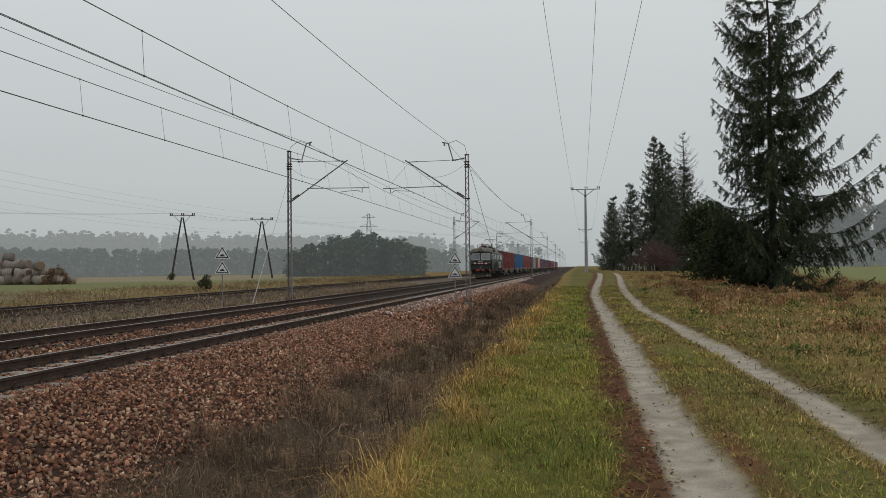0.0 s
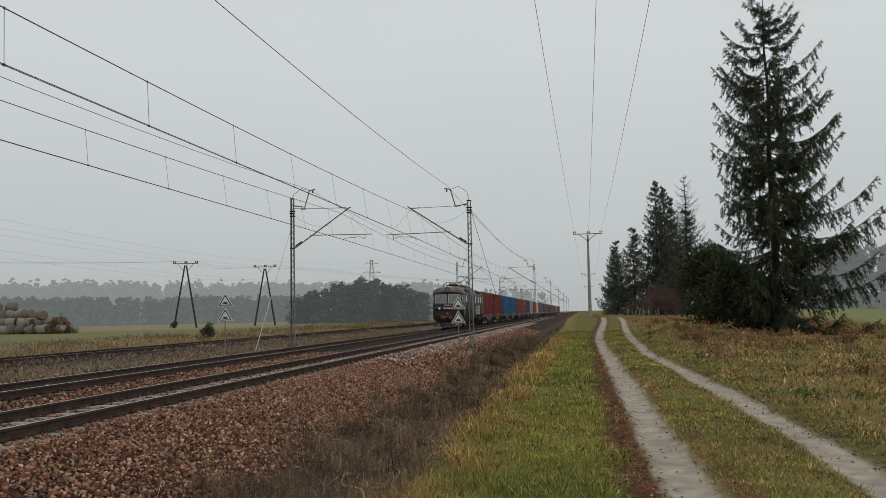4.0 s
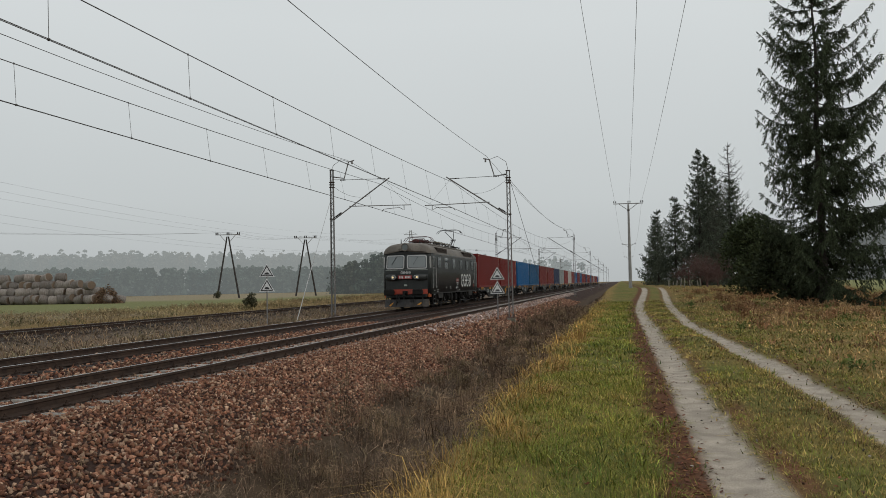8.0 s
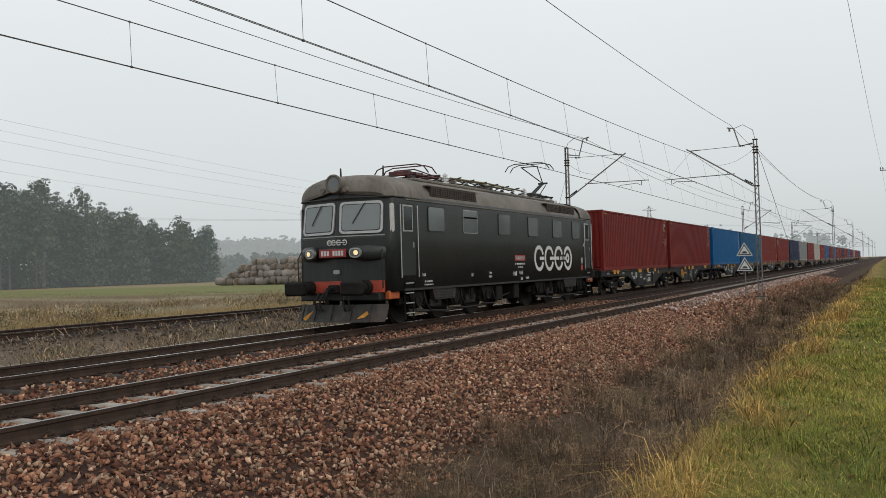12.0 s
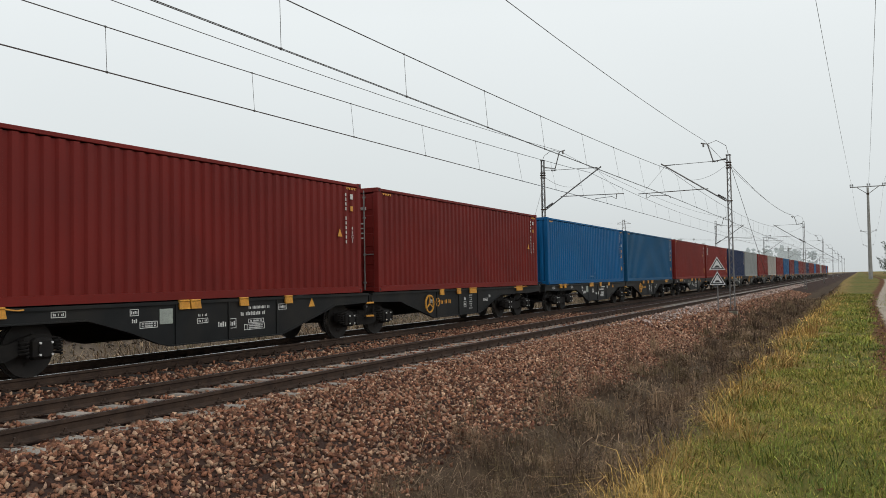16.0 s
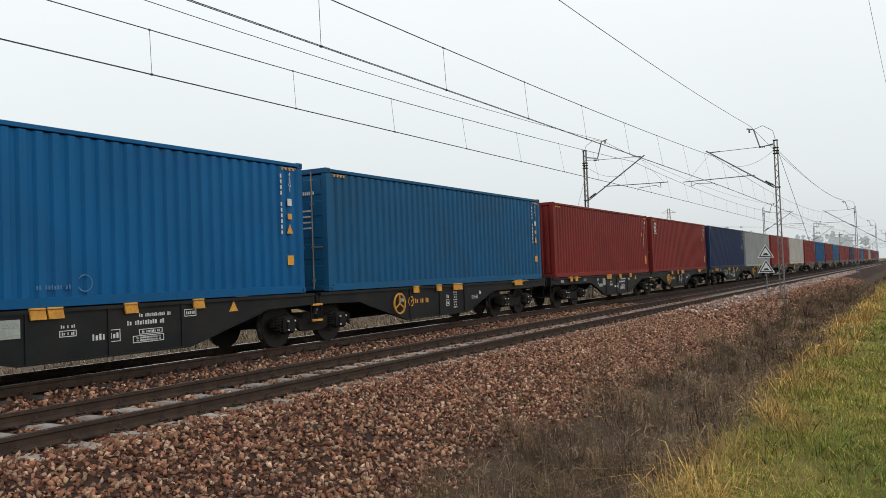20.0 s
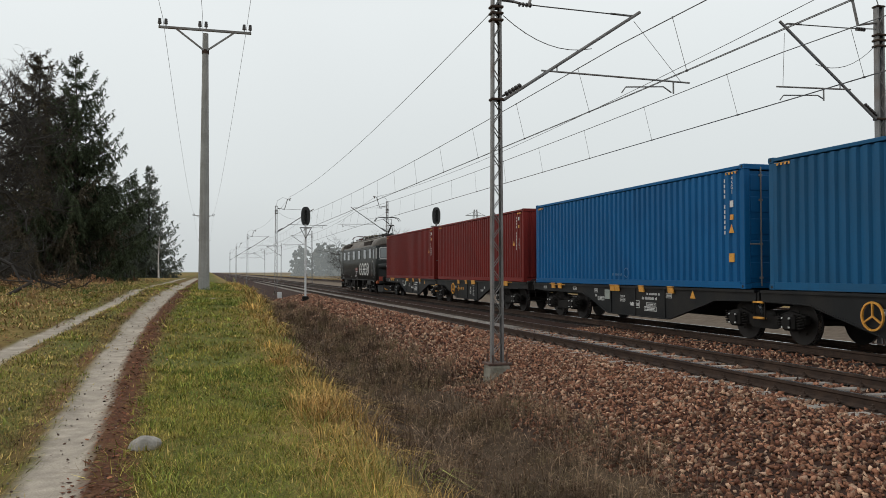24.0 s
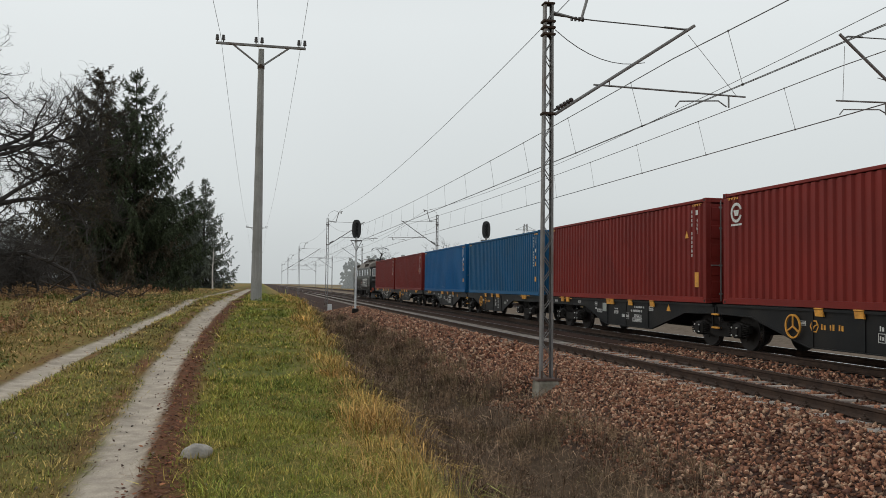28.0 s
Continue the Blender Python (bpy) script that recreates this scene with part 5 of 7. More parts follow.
        g.tube([(s * 1.499, fy(cy) + s * 1.44, cz), (s * 1.503, fy(cy) + s * 1.44, cz)], 0.065, 14)
        part("company_mark", g, M["louvre"], t)
        for y, z, r in ((15.05, 1.62, 0.13), (15.05, 1.34, 0.12)):
            g = Geo()
            g.tube([(s * 1.476, fy(y), z), (s * 1.484, fy(y), z)], r, 16)
            part("round_marking", g, M["chrome"] if z > 1.5 else M["beam"], t)
        g = Geo()
        g.box((s * 1.482, fy(8.6), 1.74), (0.008, 0.9, 0.20))
        npl = part("number_plate", g, M["plate"], t, "red plate with faded bars")
        for k in range(8):
            g = Geo()
            g.box((s * 1.487, fy(8.6) + s * (-0.36 + 0.1 * k), 1.74), (0.006, 0.06, 0.11))
            part("code_bar", g, M["pale"], npl)
        for y, z, sy, sz in ((8.6, 1.54, 0.86, 0.06), (8.6, 1.43, 0.4, 0.06), (8.15, 1.22, 0.32, 0.14), (8.65, 1.24, 0.28, 0.12), (8.7, 1.04, 0.18, 0.10), (9.2, 1.05, 0.28, 0.08), (1.95, 1.30, 0.18, 0.08), (2.2, 1.12, 0.42, 0.05), (2.2, 1.03, 0.5, 0.04), (4.9, 1.25, 0.14, 0.10), (6.2, 1.28, 0.18, 0.06), (6.2, 1.16, 0.22, 0.06), (16.3, 1.45, 0.10, 0.08)):
            g = Geo()
            letters(g, s * 1.481, fy(y), z, sy, sz)
            part("stencil", g, M["white"], t)
        g = Geo()
        g.prism([(fy(15.3) - 0.09, 2.2), (fy(15.3) + 0.09, 2.2), (fy(15.3), 2.36)], 0, s * 1.478, s * 1.484)
        part("warning_triangle", g, M["white"], t)
    # roof gear
    g = Geo()
    g.box((0, LOCO_L / 2, 4.02), (1.5, LOCO_L - 5.6, 0.10), 0.03)
    part("roof_walkway", g, M["roof"], t)
    for k, (x, z) in enumerate(((-0.45, 4.32), (0.0, 4.36), (0.45, 4.30))):
        g = Geo()
        g.tube([(x, 5.6, z), (x + 0.05, 8.2, z + 0.03), (x - 0.05, 11.6, z)], 0.03, 6)
        part("busbar", g, M["copper"], t)
    for y in np.arange(5.8, 11.8, 0.95):
        for x in (-0.45, 0.0, 0.45):
            g = Geo()
            for k in range(4):
                g.tube([(x, y, 4.07 + 0.06 * k), (x, y, 4.10 + 0.06 * k)], 0.065, 8)
            part("insulator", g, M["insul"], t)
    for y in (6.4, 9.2):
        g = Geo()
        g.box((-0.2, y, 4.22), (0.7, 0.55, 0.30), 0.05)
        part("roof_box", g, M["roof"], t)
    for x, y, h in ((0.55, 1.5, 0.32), (-0.5, 1.0, 0.28), (0.2, LOCO_L - 1.2, 0.22)):
        g = Geo()
        g.tube([(x, y, 3.9), (x, y, 3.98 + h)], 0.035, 8, True, 0.02)
        part("horn_and_aerial", g, M["louvre"], t)
    for x, y in ((0.35, 5.45), (-0.35, 5.5), (0.3, 12.0)):
        g = Geo()
        for k in range(5):
            g.tube([(x, y, 4.06 + 0.075 * k), (x, y, 4.10 + 0.075 * k)], 0.13 - 0.012 * k, 12)
        g.tube([(x, y, 4.04), (x, y, 4.44)], 0.05, 8)
        part("insulator", g, M["signw"], t, "pale porcelain roof bushing")
    for k in range(6):
        g = Geo()
        y = 5.9 + 0.95 * k
        g.tube([(-0.5, y, 4.24), (-0.2, y + 0.2, 4.42), (0.2, y + 0.1, 4.28), (0.55, y + 0.3, 4.36)], 0.022, 6)
        part("roof_cable", g, M["louvre"], t)
    single_arm(t, 3.9, False)
    single_arm(t, 13.6, True)
    loco_end(t, 0.0, -1, True)
    loco_end(t, LOCO_L, 1, False)
    # running gear: two three-axle bogies
    wheel = wheelset_mesh(0.60)
    for c in (4.0, 12.9):
        g = Geo()
        for s in (1, -1):
            prof = [(-2.9, 0.72), (-2.9, 0.52), (-1.5, 0.50), (-1.1, 0.36), (1.1, 0.36), (1.5, 0.50), (2.9, 0.52), (2.9, 0.72), (1.6, 0.92), (-1.6, 0.92)]
            g.prism([(a + c, b) for a, b in prof], 0, s * 1.12 - 0.06, s * 1.12 + 0.06)
        g.box((0, c, 0.7), (2.1, 0.5, 0.3), 0.05)
        b = part("bogie", g, M["bogie"], t)
        for a in (-2.2, 0.0, 2.2):
            w = part("wheelset", wheel, None, b, m=pose(0, c + a, 0.60))
            WHEELS.append((w, c + a, 0.60))
            for s in (1, -1):
                g = Geo()
                g.box((s * 1.2, c + a, 0.60), (0.24, 0.42, 0.42), 0.06)
                g.tube([(s * 1.3, c + a, 0.60), (s * 1.37, c + a, 0.60)], 0.16, 14)
                part("axle_box", g, M["bogie"], b)
                for dd in (-0.42, 0.42):
                    g = Geo()
                    g.tube([(s * 1.22 + 0.085 * math.cos(u), c + a + dd + 0.085 * math.sin(u), 0.42 + u * 0.0097) for u in np.arange(0, 38, 0.9)], 0.02, 4)
                    part("coil_spring", g, M["bogie"], b)
        for s in (1, -1):
            for a in (-1.1, 1.1):
                g = Geo()
                g.box((s * 1.27, c + a, 0.52), (0.10, 0.62, 0.26), 0.03)
                g.box((s * 1.3, c + a, 0.78), (0.05, 0.08, 0.4), 0.01)
                part("brake_gear", g, M["wheel"], b)
            g = Geo()
            g.tube([(s * 1.3, c - 2.6, 0.38), (s * 1.3, c - 0.6, 0.26), (s * 1.3, c + 2.4, 0.30)], 0.03, 6)
            part("sand_pipe", g, M["wheel"], b)
    for s in (1, -1):
        for y, l in ((7.05, 0.45), (8.45, 0.40)):
            g = Geo()
            g.box((s * 1.15, y, 0.62), (0.5, l, 0.5), 0.04)
            part("equipment_box", g, M["bogie"], t)
        for c in (4.0, 12.9):
            for a in (-2.2, 0.0, 2.2):
                g = Geo()
                g.prism([(c + a - 0.5, 0.86), (c + a + 0.5, 0.86), (c + a + 0.42, 0.80), (c + a + 0.18, 0.44), (c + a - 0.18, 0.44), (c + a - 0.42, 0.80)], 0, s * 1.30, s * 1.335)
                g.ring((s * 1.36, c + a, 0.60), 0.13, 0.05, 0.05, 0, 14)
                part("horn_guide", g, M["bogie"], t)
                g = Geo()
                g.tube([(s * 1.34, c + a + 0.30, 1.0), (s * 1.36, c + a + 0.42, 0.55), (s * 1.33, c + a + 0.70, 0.34)], 0.028, 6)
                g.tube([(s * 1.34, c + a - 0.45, 0.34), (s * 1.34, c + a + 0.65, 0.30)], 0.024, 6)
                part("brake_rod", g, M["wheel"], t)
            for a in (-1.1, 1.1):
                g = Geo()
                g.tube([(s * 1.32, c + a, 0.50), (s * 1.32, c + a, 0.92)], 0.07, 10)
                g.tube([(s * 1.32, c + a - 0.14, 0.9), (s * 1.32, c + a - 0.14, 0.55)], 0.02, 5)
                part("damper", g, M["bogie"], t)
        g = Geo()
        g.tube([(s * 1.2, 6.9, 0.62), (s * 1.22, 7.6, 0.50), (s * 1.2, 8.5, 0.60)], 0.03, 6)
        part("air_pipe", g, M["wheel"], t)
        for y in (3.2, 13.7):
            g = Geo()
            g.prism([(y - 0.6, 0.60), (y + 0.6, 0.60), (y + 0.75, 1.0), (y - 0.75, 1.0)], 0, s * 1.30, s * 1.44)
            for k in range(4):
                g.box((s * 1.45, y, 0.66 + 0.08 * k), (0.03, 1.1, 0.02))
            part("sandbox", g, M["plow"], t)
    return t


on_train(locomotive(), -18.85)


# ---- trees ----
def quads_mesh(name, q, tint, mat):
    """A mesh of loose leaf quads (n, 4, 3) with a tint each."""
    n = len(q)
    verts, faces = q.reshape(-1, 3), np.arange(n * 4).reshape(-1, 4)
    return soup(name, verts, faces, mat, np.repeat(tint, 4, axis=0))


def sprays(base, way, size, wide, rng, droop=0.5):
    """Leaf quads that start at base (n, 3) and point along way (n, 3)."""
    n = len(base)
    way = way / np.linalg.norm(way, axis=1, keepdims=True)
    side = np.cross(way, rng.normal(size=(n, 3)))
    side /= np.linalg.norm(side, axis=1, keepdims=True)
    L, w = size[:, None], wide[:, None]
    mid = base + way * L * 0.55
    tip = base + way * L - np.array([0, 0, 1]) * (L * droop * 0.3)
    return np.stack([base, mid + side * w, tip, mid - side * w], 1)


def spruce_meshes(seed, tall, reach, whorl, low=1.0, per=6, thick=1.0, thin=False, shape=0.66, needle=1.0, colour=(0.052, 0.066, 0.036), lop=0.0, lop_to=0.0):
    """Trunk and crown of a spruce: tiers of limbs with upturned tips, side twigs that hang from them, and short needle sprays on the twigs."""
    rng = np.random.default_rng(seed)
    tr = Geo()
    tr.smooth = True
    pts = [(0.05 * math.sin(z), 0.05 * math.cos(z * 0.7), z) for z in np.linspace(-0.3, tall, 14)]
    tr.tube(pts, 0.014 * tall, 9, False, 0.02)
    base, way, size, wide, tint = [], [], [], [], []
    up = np.array([0, 0, 1.0])
    z = low
    while z < tall - 0.15:
        u = z / tall
        r0 = reach * (1 - u) ** shape * (0.58 + 0.42 * min(1.0, u * 4.5))
        gap = rng.uniform(0, 2 * math.pi)
        for k in range(per if u < 0.8 else max(4, per - 2)):
            a = (k + rng.uniform(-0.4, 0.4)) * 2 * math.pi / per + gap
            r = r0 * rng.choice([0.55, 0.8, 0.95, 1.0, 1.08]) * rng.uniform(0.9, 1.08) * (1 + lop * min(1.0, max(0.0, (0.62 - u) / 0.15)) * math.cos(a - lop_to)) + 0.12
            zz = z + rng.uniform(-0.4, 0.4) * whorl
            out = np.array([math.cos(a), math.sin(a), 0])
            across = np.array([-out[1], out[0], 0])
            slope = -0.34 + 0.80 * u + rng.uniform(-0.10, 0.10)
            curl = 0.16 + 0.10 * rng.uniform()

            def at(v):
                return out[None] * (v * r)[:, None] + up[None] * (zz + r * (slope * v - 0.14 * np.sin(math.pi * v) + curl * v ** 3))[:, None]
            limb = at(np.linspace(0, 1, 6))
            tr.tube([tuple(p) for p in limb], (0.035 if thin else 0.012) + 0.006 * r, 4, False, 0.012 if thin else 0.005)
            step = 0.30 if thin else 0.15 * needle
            n = max(5, int(r / step)) * 2
            v = np.clip(rng.uniform(0.10 if r > 1 else 0.0, 1.0, n), 0, 1)
            side = np.where(np.arange(n) % 2 == 0, 1.0, -1.0)
            tl = (0.10 + 0.24 * r * np.sin(math.pi * np.clip(0.12 + 0.80 * v, 0, 1)) ** 1.2) * rng.uniform(0.5, 1.15, n)
            tl = np.minimum(tl, 1.15)
            hang = rng.uniform(0.35, 1.0, n) * (0.35 if u > 0.85 else 1.0)
            d = across[None] * (side * rng.uniform(0.35, 0.9, n))[:, None] + out[None] * rng.uniform(0.15, 0.75, (n, 1))
            if thin:
                p = at(v)
                base.append(p)
                way.append(d - up[None] * (hang * 0.7)[:, None])
                size.append(tl * 1.2)
                wide.append(np.full(n, 0.014))
                tint.append(np.array([[0.075, 0.066, 0.054]]) * rng.uniform(0.7, 1.3, (n, 1)))
                continue
            m = np.maximum(3, (tl * 22 * thick / needle).astype(int))
            i = np.repeat(np.arange(n), m)
            t = rng.uniform(0.0, 1.0, len(i))
            q = at(v)[i] + d[i] * (tl[i] * t * 0.75)[:, None] - up[None] * (tl[i] * hang[i] * t ** 1.4)[:, None] + rng.normal(size=(len(i), 3)) * 0.018
            w = d[i] * 0.6 - up[None] * (hang[i] * (0.35 + 1.1 * t))[:, None] + rng.normal(size=(len(i), 3)) * 0.38
            base.append(q)
            way.append(w)
            size.append(needle * rng.uniform(0.10, 0.21, len(i)))
            wide.append(needle * rng.uniform(0.014, 0.028, len(i)))
            # Needle tint rises along the limb, darkest beside the trunk.
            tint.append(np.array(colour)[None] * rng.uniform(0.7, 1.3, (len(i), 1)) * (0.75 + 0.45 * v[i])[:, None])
            m = int(6 + r * 26 * thick / needle)
            t = rng.uniform(0.15, 1.0, m)
            base.append(at(t) + rng.normal(size=(m, 3)) * 0.02)
            way.append(out[None] * 0.8 + up[None] * (rng.uniform(-0.5, 0.7, (m, 1)) + 0.5 * (t[:, None] > 0.85)) + across[None] * rng.normal(size=(m, 1)) * 0.7)
            size.append(needle * rng.uniform(0.10, 0.24, m))
            wide.append(needle * rng.uniform(0.014, 0.027, m))
            tint.append(np.array(colour)[None] * rng.uniform(0.8, 1.4, (m, 1)))
        z += whorl * rng.uniform(0.75, 1.25)
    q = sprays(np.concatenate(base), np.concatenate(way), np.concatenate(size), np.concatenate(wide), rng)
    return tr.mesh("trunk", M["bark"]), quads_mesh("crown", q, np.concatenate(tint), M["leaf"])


def plant(name, label, category, meshes, m, names=("trunk", "crown"), group=""):
    t = thing(name, label, category, m, group)
    for n, me in zip(names, meshes):
        part(n, me, None, t)
    return t


def on_ground(x, y, turn=0.0, sink=0.05):
    return pose(x, y, float(height(x, y)) - sink, 0, 0, turn)


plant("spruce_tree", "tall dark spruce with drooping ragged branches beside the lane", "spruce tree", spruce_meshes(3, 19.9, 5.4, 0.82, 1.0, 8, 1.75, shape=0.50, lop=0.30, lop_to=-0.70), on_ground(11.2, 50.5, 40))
# Lighter needle colour that paints mist haze onto the spruce clump.
HAZED_GREEN = (0.085, 0.10, 0.072)
row = [spruce_meshes(11, 18.6, 4.6, 0.75, 0.3, 8, 1.15, needle=1.9, shape=0.85, colour=HAZED_GREEN), spruce_meshes(12, 13.5, 4.4, 0.7, 0.2, 8, 1.15, needle=1.9, shape=0.85, colour=HAZED_GREEN)]
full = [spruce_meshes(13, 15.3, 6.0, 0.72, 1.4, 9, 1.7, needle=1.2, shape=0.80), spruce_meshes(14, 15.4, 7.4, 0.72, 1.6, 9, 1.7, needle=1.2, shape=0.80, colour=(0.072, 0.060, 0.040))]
# Palest needles, with still more haze put into their colour.
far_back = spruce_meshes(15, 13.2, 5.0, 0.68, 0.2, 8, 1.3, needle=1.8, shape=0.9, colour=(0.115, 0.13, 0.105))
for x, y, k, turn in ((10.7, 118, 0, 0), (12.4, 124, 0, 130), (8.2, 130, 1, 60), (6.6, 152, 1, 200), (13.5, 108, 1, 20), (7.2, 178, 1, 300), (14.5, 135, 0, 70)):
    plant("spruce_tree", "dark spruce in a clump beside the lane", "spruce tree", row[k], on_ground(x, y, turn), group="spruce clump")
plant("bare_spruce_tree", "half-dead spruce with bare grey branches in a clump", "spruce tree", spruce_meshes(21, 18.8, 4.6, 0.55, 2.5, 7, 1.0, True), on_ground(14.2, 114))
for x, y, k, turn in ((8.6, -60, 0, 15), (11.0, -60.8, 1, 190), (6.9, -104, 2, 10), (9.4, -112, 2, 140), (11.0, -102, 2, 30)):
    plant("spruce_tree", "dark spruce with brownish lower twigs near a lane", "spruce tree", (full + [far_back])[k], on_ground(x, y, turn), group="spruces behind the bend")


def leafy_meshes(seed, tall, spread, count, colour, low=0.15, size=0.5, trunk=0.14, flat=0.35, bark="bark", clumps=9):
    """A bushy or pine-like crown: clumps of leaf quads on forked limbs."""
    rng = np.random.default_rng(seed)
    tr = Geo()
    tr.tube([(0, 0, -0.3), (0.1, 0.05, tall * 0.45), (0, 0.1, tall * 0.9)], trunk, 7, False, trunk * 0.35)
    cs = []
    for k in range(clumps):
        a, u = rng.uniform(0, 6.283), rng.uniform(0, 1) ** 0.8
        z = tall * (low + (0.95 - low) * u)
        r = spread * math.sin(math.pi * min(0.95, 0.12 + 0.85 * u)) ** 0.7 * rng.uniform(0.35, 0.95)
        c = np.array([math.cos(a) * r, math.sin(a) * r, z])
        cs.append(c)
        tr.tube([(0, 0, z * 0.7), tuple(c * np.array([0.5, 0.5, 1]) - np.array([0, 0, 0.1 * tall])), tuple(c)], trunk * 0.3, 5, False, 0.015)
    cs = np.array(cs)
    i = rng.integers(0, clumps, count)
    d = rng.normal(size=(count, 3))
    d /= np.linalg.norm(d, axis=1, keepdims=True)
    d *= (rng.uniform(0.25, 1.0, count) ** 0.5)[:, None]
    p = cs[i] + d * np.array([spread * 0.42, spread * 0.42, tall * flat * 0.42])[None]
    w = d + rng.normal(size=(count, 3)) * 0.5 + np.array([0, 0, 0.2])
    s = rng.uniform(0.6, 1.2, count) * size
    # Shading from above painted into the tint: leaves darker low in each clump.
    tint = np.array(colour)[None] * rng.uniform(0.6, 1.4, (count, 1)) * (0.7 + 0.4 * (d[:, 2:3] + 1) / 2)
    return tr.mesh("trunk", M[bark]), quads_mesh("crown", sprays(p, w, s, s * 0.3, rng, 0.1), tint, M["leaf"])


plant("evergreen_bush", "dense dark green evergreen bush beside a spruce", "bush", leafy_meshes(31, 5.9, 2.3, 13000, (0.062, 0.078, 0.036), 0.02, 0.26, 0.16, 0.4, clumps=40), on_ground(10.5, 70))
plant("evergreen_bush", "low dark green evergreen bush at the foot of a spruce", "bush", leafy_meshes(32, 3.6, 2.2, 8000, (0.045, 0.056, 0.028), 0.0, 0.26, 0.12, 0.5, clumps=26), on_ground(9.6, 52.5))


small_bush = leafy_meshes(33, 1.15, 0.6, 900, (0.085, 0.085, 0.05), 0.05, 0.15, 0.03, 0.5, clumps=12)
for x, y, turn in ((-28.6, 61.0, 0), (-62.3, 121.0, 120)):
    plant("small_bush", "small dark straggling bush in rough grass beside a siding", "bush", small_bush, on_ground(x, y, turn), group="bushes by the siding")


def bare_meshes(seed, tall, spread, levels, colour_mat, first=5, r0=0.2):
    """A leafless tree: limbs that fork again and again."""
    rng = np.random.default_rng(seed)
    tr, tw = Geo(), Geo()

    def grow(p, d, length, r, depth):
        pts, q, way = [p], Vector(p), Vector(d)
        for k in range(3):
            way = (way + Vector(rng.normal(size=3)) * (0.12 if depth == 0 else 0.30) + Vector((0, 0, 0.03))).normalized()
            q = q + way * length / 3
            pts.append(tuple(q))
        g = tr if depth < 2 else tw
        g.tube(pts, r, 6 if depth < 2 else 3, False, r * 0.6)
        if depth >= levels:
            return
        n = first if depth == 0 else (6 if depth < 2 else (5 if depth < 3 else 3))
        for k in range(n):
            at = Vector(pts[rng.integers(1, 4)])
            side = Vector(rng.normal(size=3))
            side.z = side.z * 0.5 + 0.12
            nd = (way * 0.55 + side.normalized() * (0.85 if depth else 1.1) * spread).normalized()
            grow(tuple(at), nd, length * rng.uniform(0.5, 0.74), max(r * 0.5, 0.0055), depth + 1)

    grow((0, 0, -0.2), (0.05, 0, 1), tall * 0.42, r0, 0)
    return tr.mesh("trunk", M[colour_mat]), tw.mesh("twig_crown", M[colour_mat])


M["redtwig"] = make_mat("reddish_twigs", (0.11, 0.055, 0.045), (0.075, 0.045, 0.04), 0.9)
M["greytwig"] = make_mat("grey_bark", (0.055, 0.047, 0.042), (0.036, 0.032, 0.029), 0.95, scale=6, bump=0.4)
TT = ("trunk", "twig_crown")
plant("bare_tree", "leafless spreading tree with dark crooked limbs", "tree", bare_meshes(41, 13.0, 0.95, 6, "greytwig", 8, 0.19), on_ground(9.6, -33.5, 90), TT)
plant("bare_tree", "leafless tree with thin dark branches behind another", "tree", bare_meshes(42, 11.0, 0.7, 5, "greytwig", 6, 0.18), on_ground(12.2, -40, 60), TT)
shrub = bare_meshes(43, 5.6, 1.1, 4, "redtwig", 9, 0.08)
for x, y, t in ((8.6, 96, 0), (9.6, 98, 90), (7.9, 102, 200), (10.4, 95, 140), (9.0, 93, 40)):
    plant("bare_shrub", "leafless reddish shrub in front of spruces", "shrub", shrub, on_ground(x, y, t), TT, "reddish shrubs")
grey_shrub = bare_meshes(44, 4.6, 1.1, 4, "greytwig", 9, 0.07)
for x, y, t in ((8.9, -36, 0), (10.4, -39, 80), (9.7, -45, 170), (11.8, -35, 250), (9.6, -34.5, 300), (10.6, -47, 30), (12.4, -50, 110), (9.3, -33.2, 60), (10.2, -33, 200), (9.0, -38, 20)):
    plant("bare_shrub", "leafless grey shrub under a bare tree", "shrub", grey_shrub, on_ground(x, y, t), TT, "grey shrubs")
M["birchbark"] = make_mat("white_birch_bark", (0.55, 0.52, 0.48), (0.40, 0.37, 0.34), 0.85, scale=6, dirt=((0.08, 0.07, 0.06), 0.6))
g = Geo()
g.tube([(0, 0, -0.1), (0.05, 0, 2.2), (-0.05, 0, 4.6)], 0.11, 7, False, 0.03)
for k in range(5):
    g.tube([(0, 0, 2.4 + 0.4 * k), (0.5 * (-1) ** k, 0.2, 3.1 + 0.4 * k)], 0.02, 4, False, 0.006)
tagged(new("birch_sapling", g.mesh("birch_sapling", M["birchbark"])), "thin pale leafless birch sapling before spruces", "tree").matrix_basis = on_ground(5.4, -97.0)
birch = bare_meshes(45, 13.0, 0.7, 5, "greytwig", 6, 0.16)
for x, y, t in ((-30, -128, 0), (-33, -121, 70), (-36, -130, 150), (-26, -165, 10), (-31, -160, 200)):
    plant("bare_tree", "pale leafless birch-like tree in mist beyond the railway", "tree", birch, on_ground(x, y, t), TT, "trees beyond the railway")


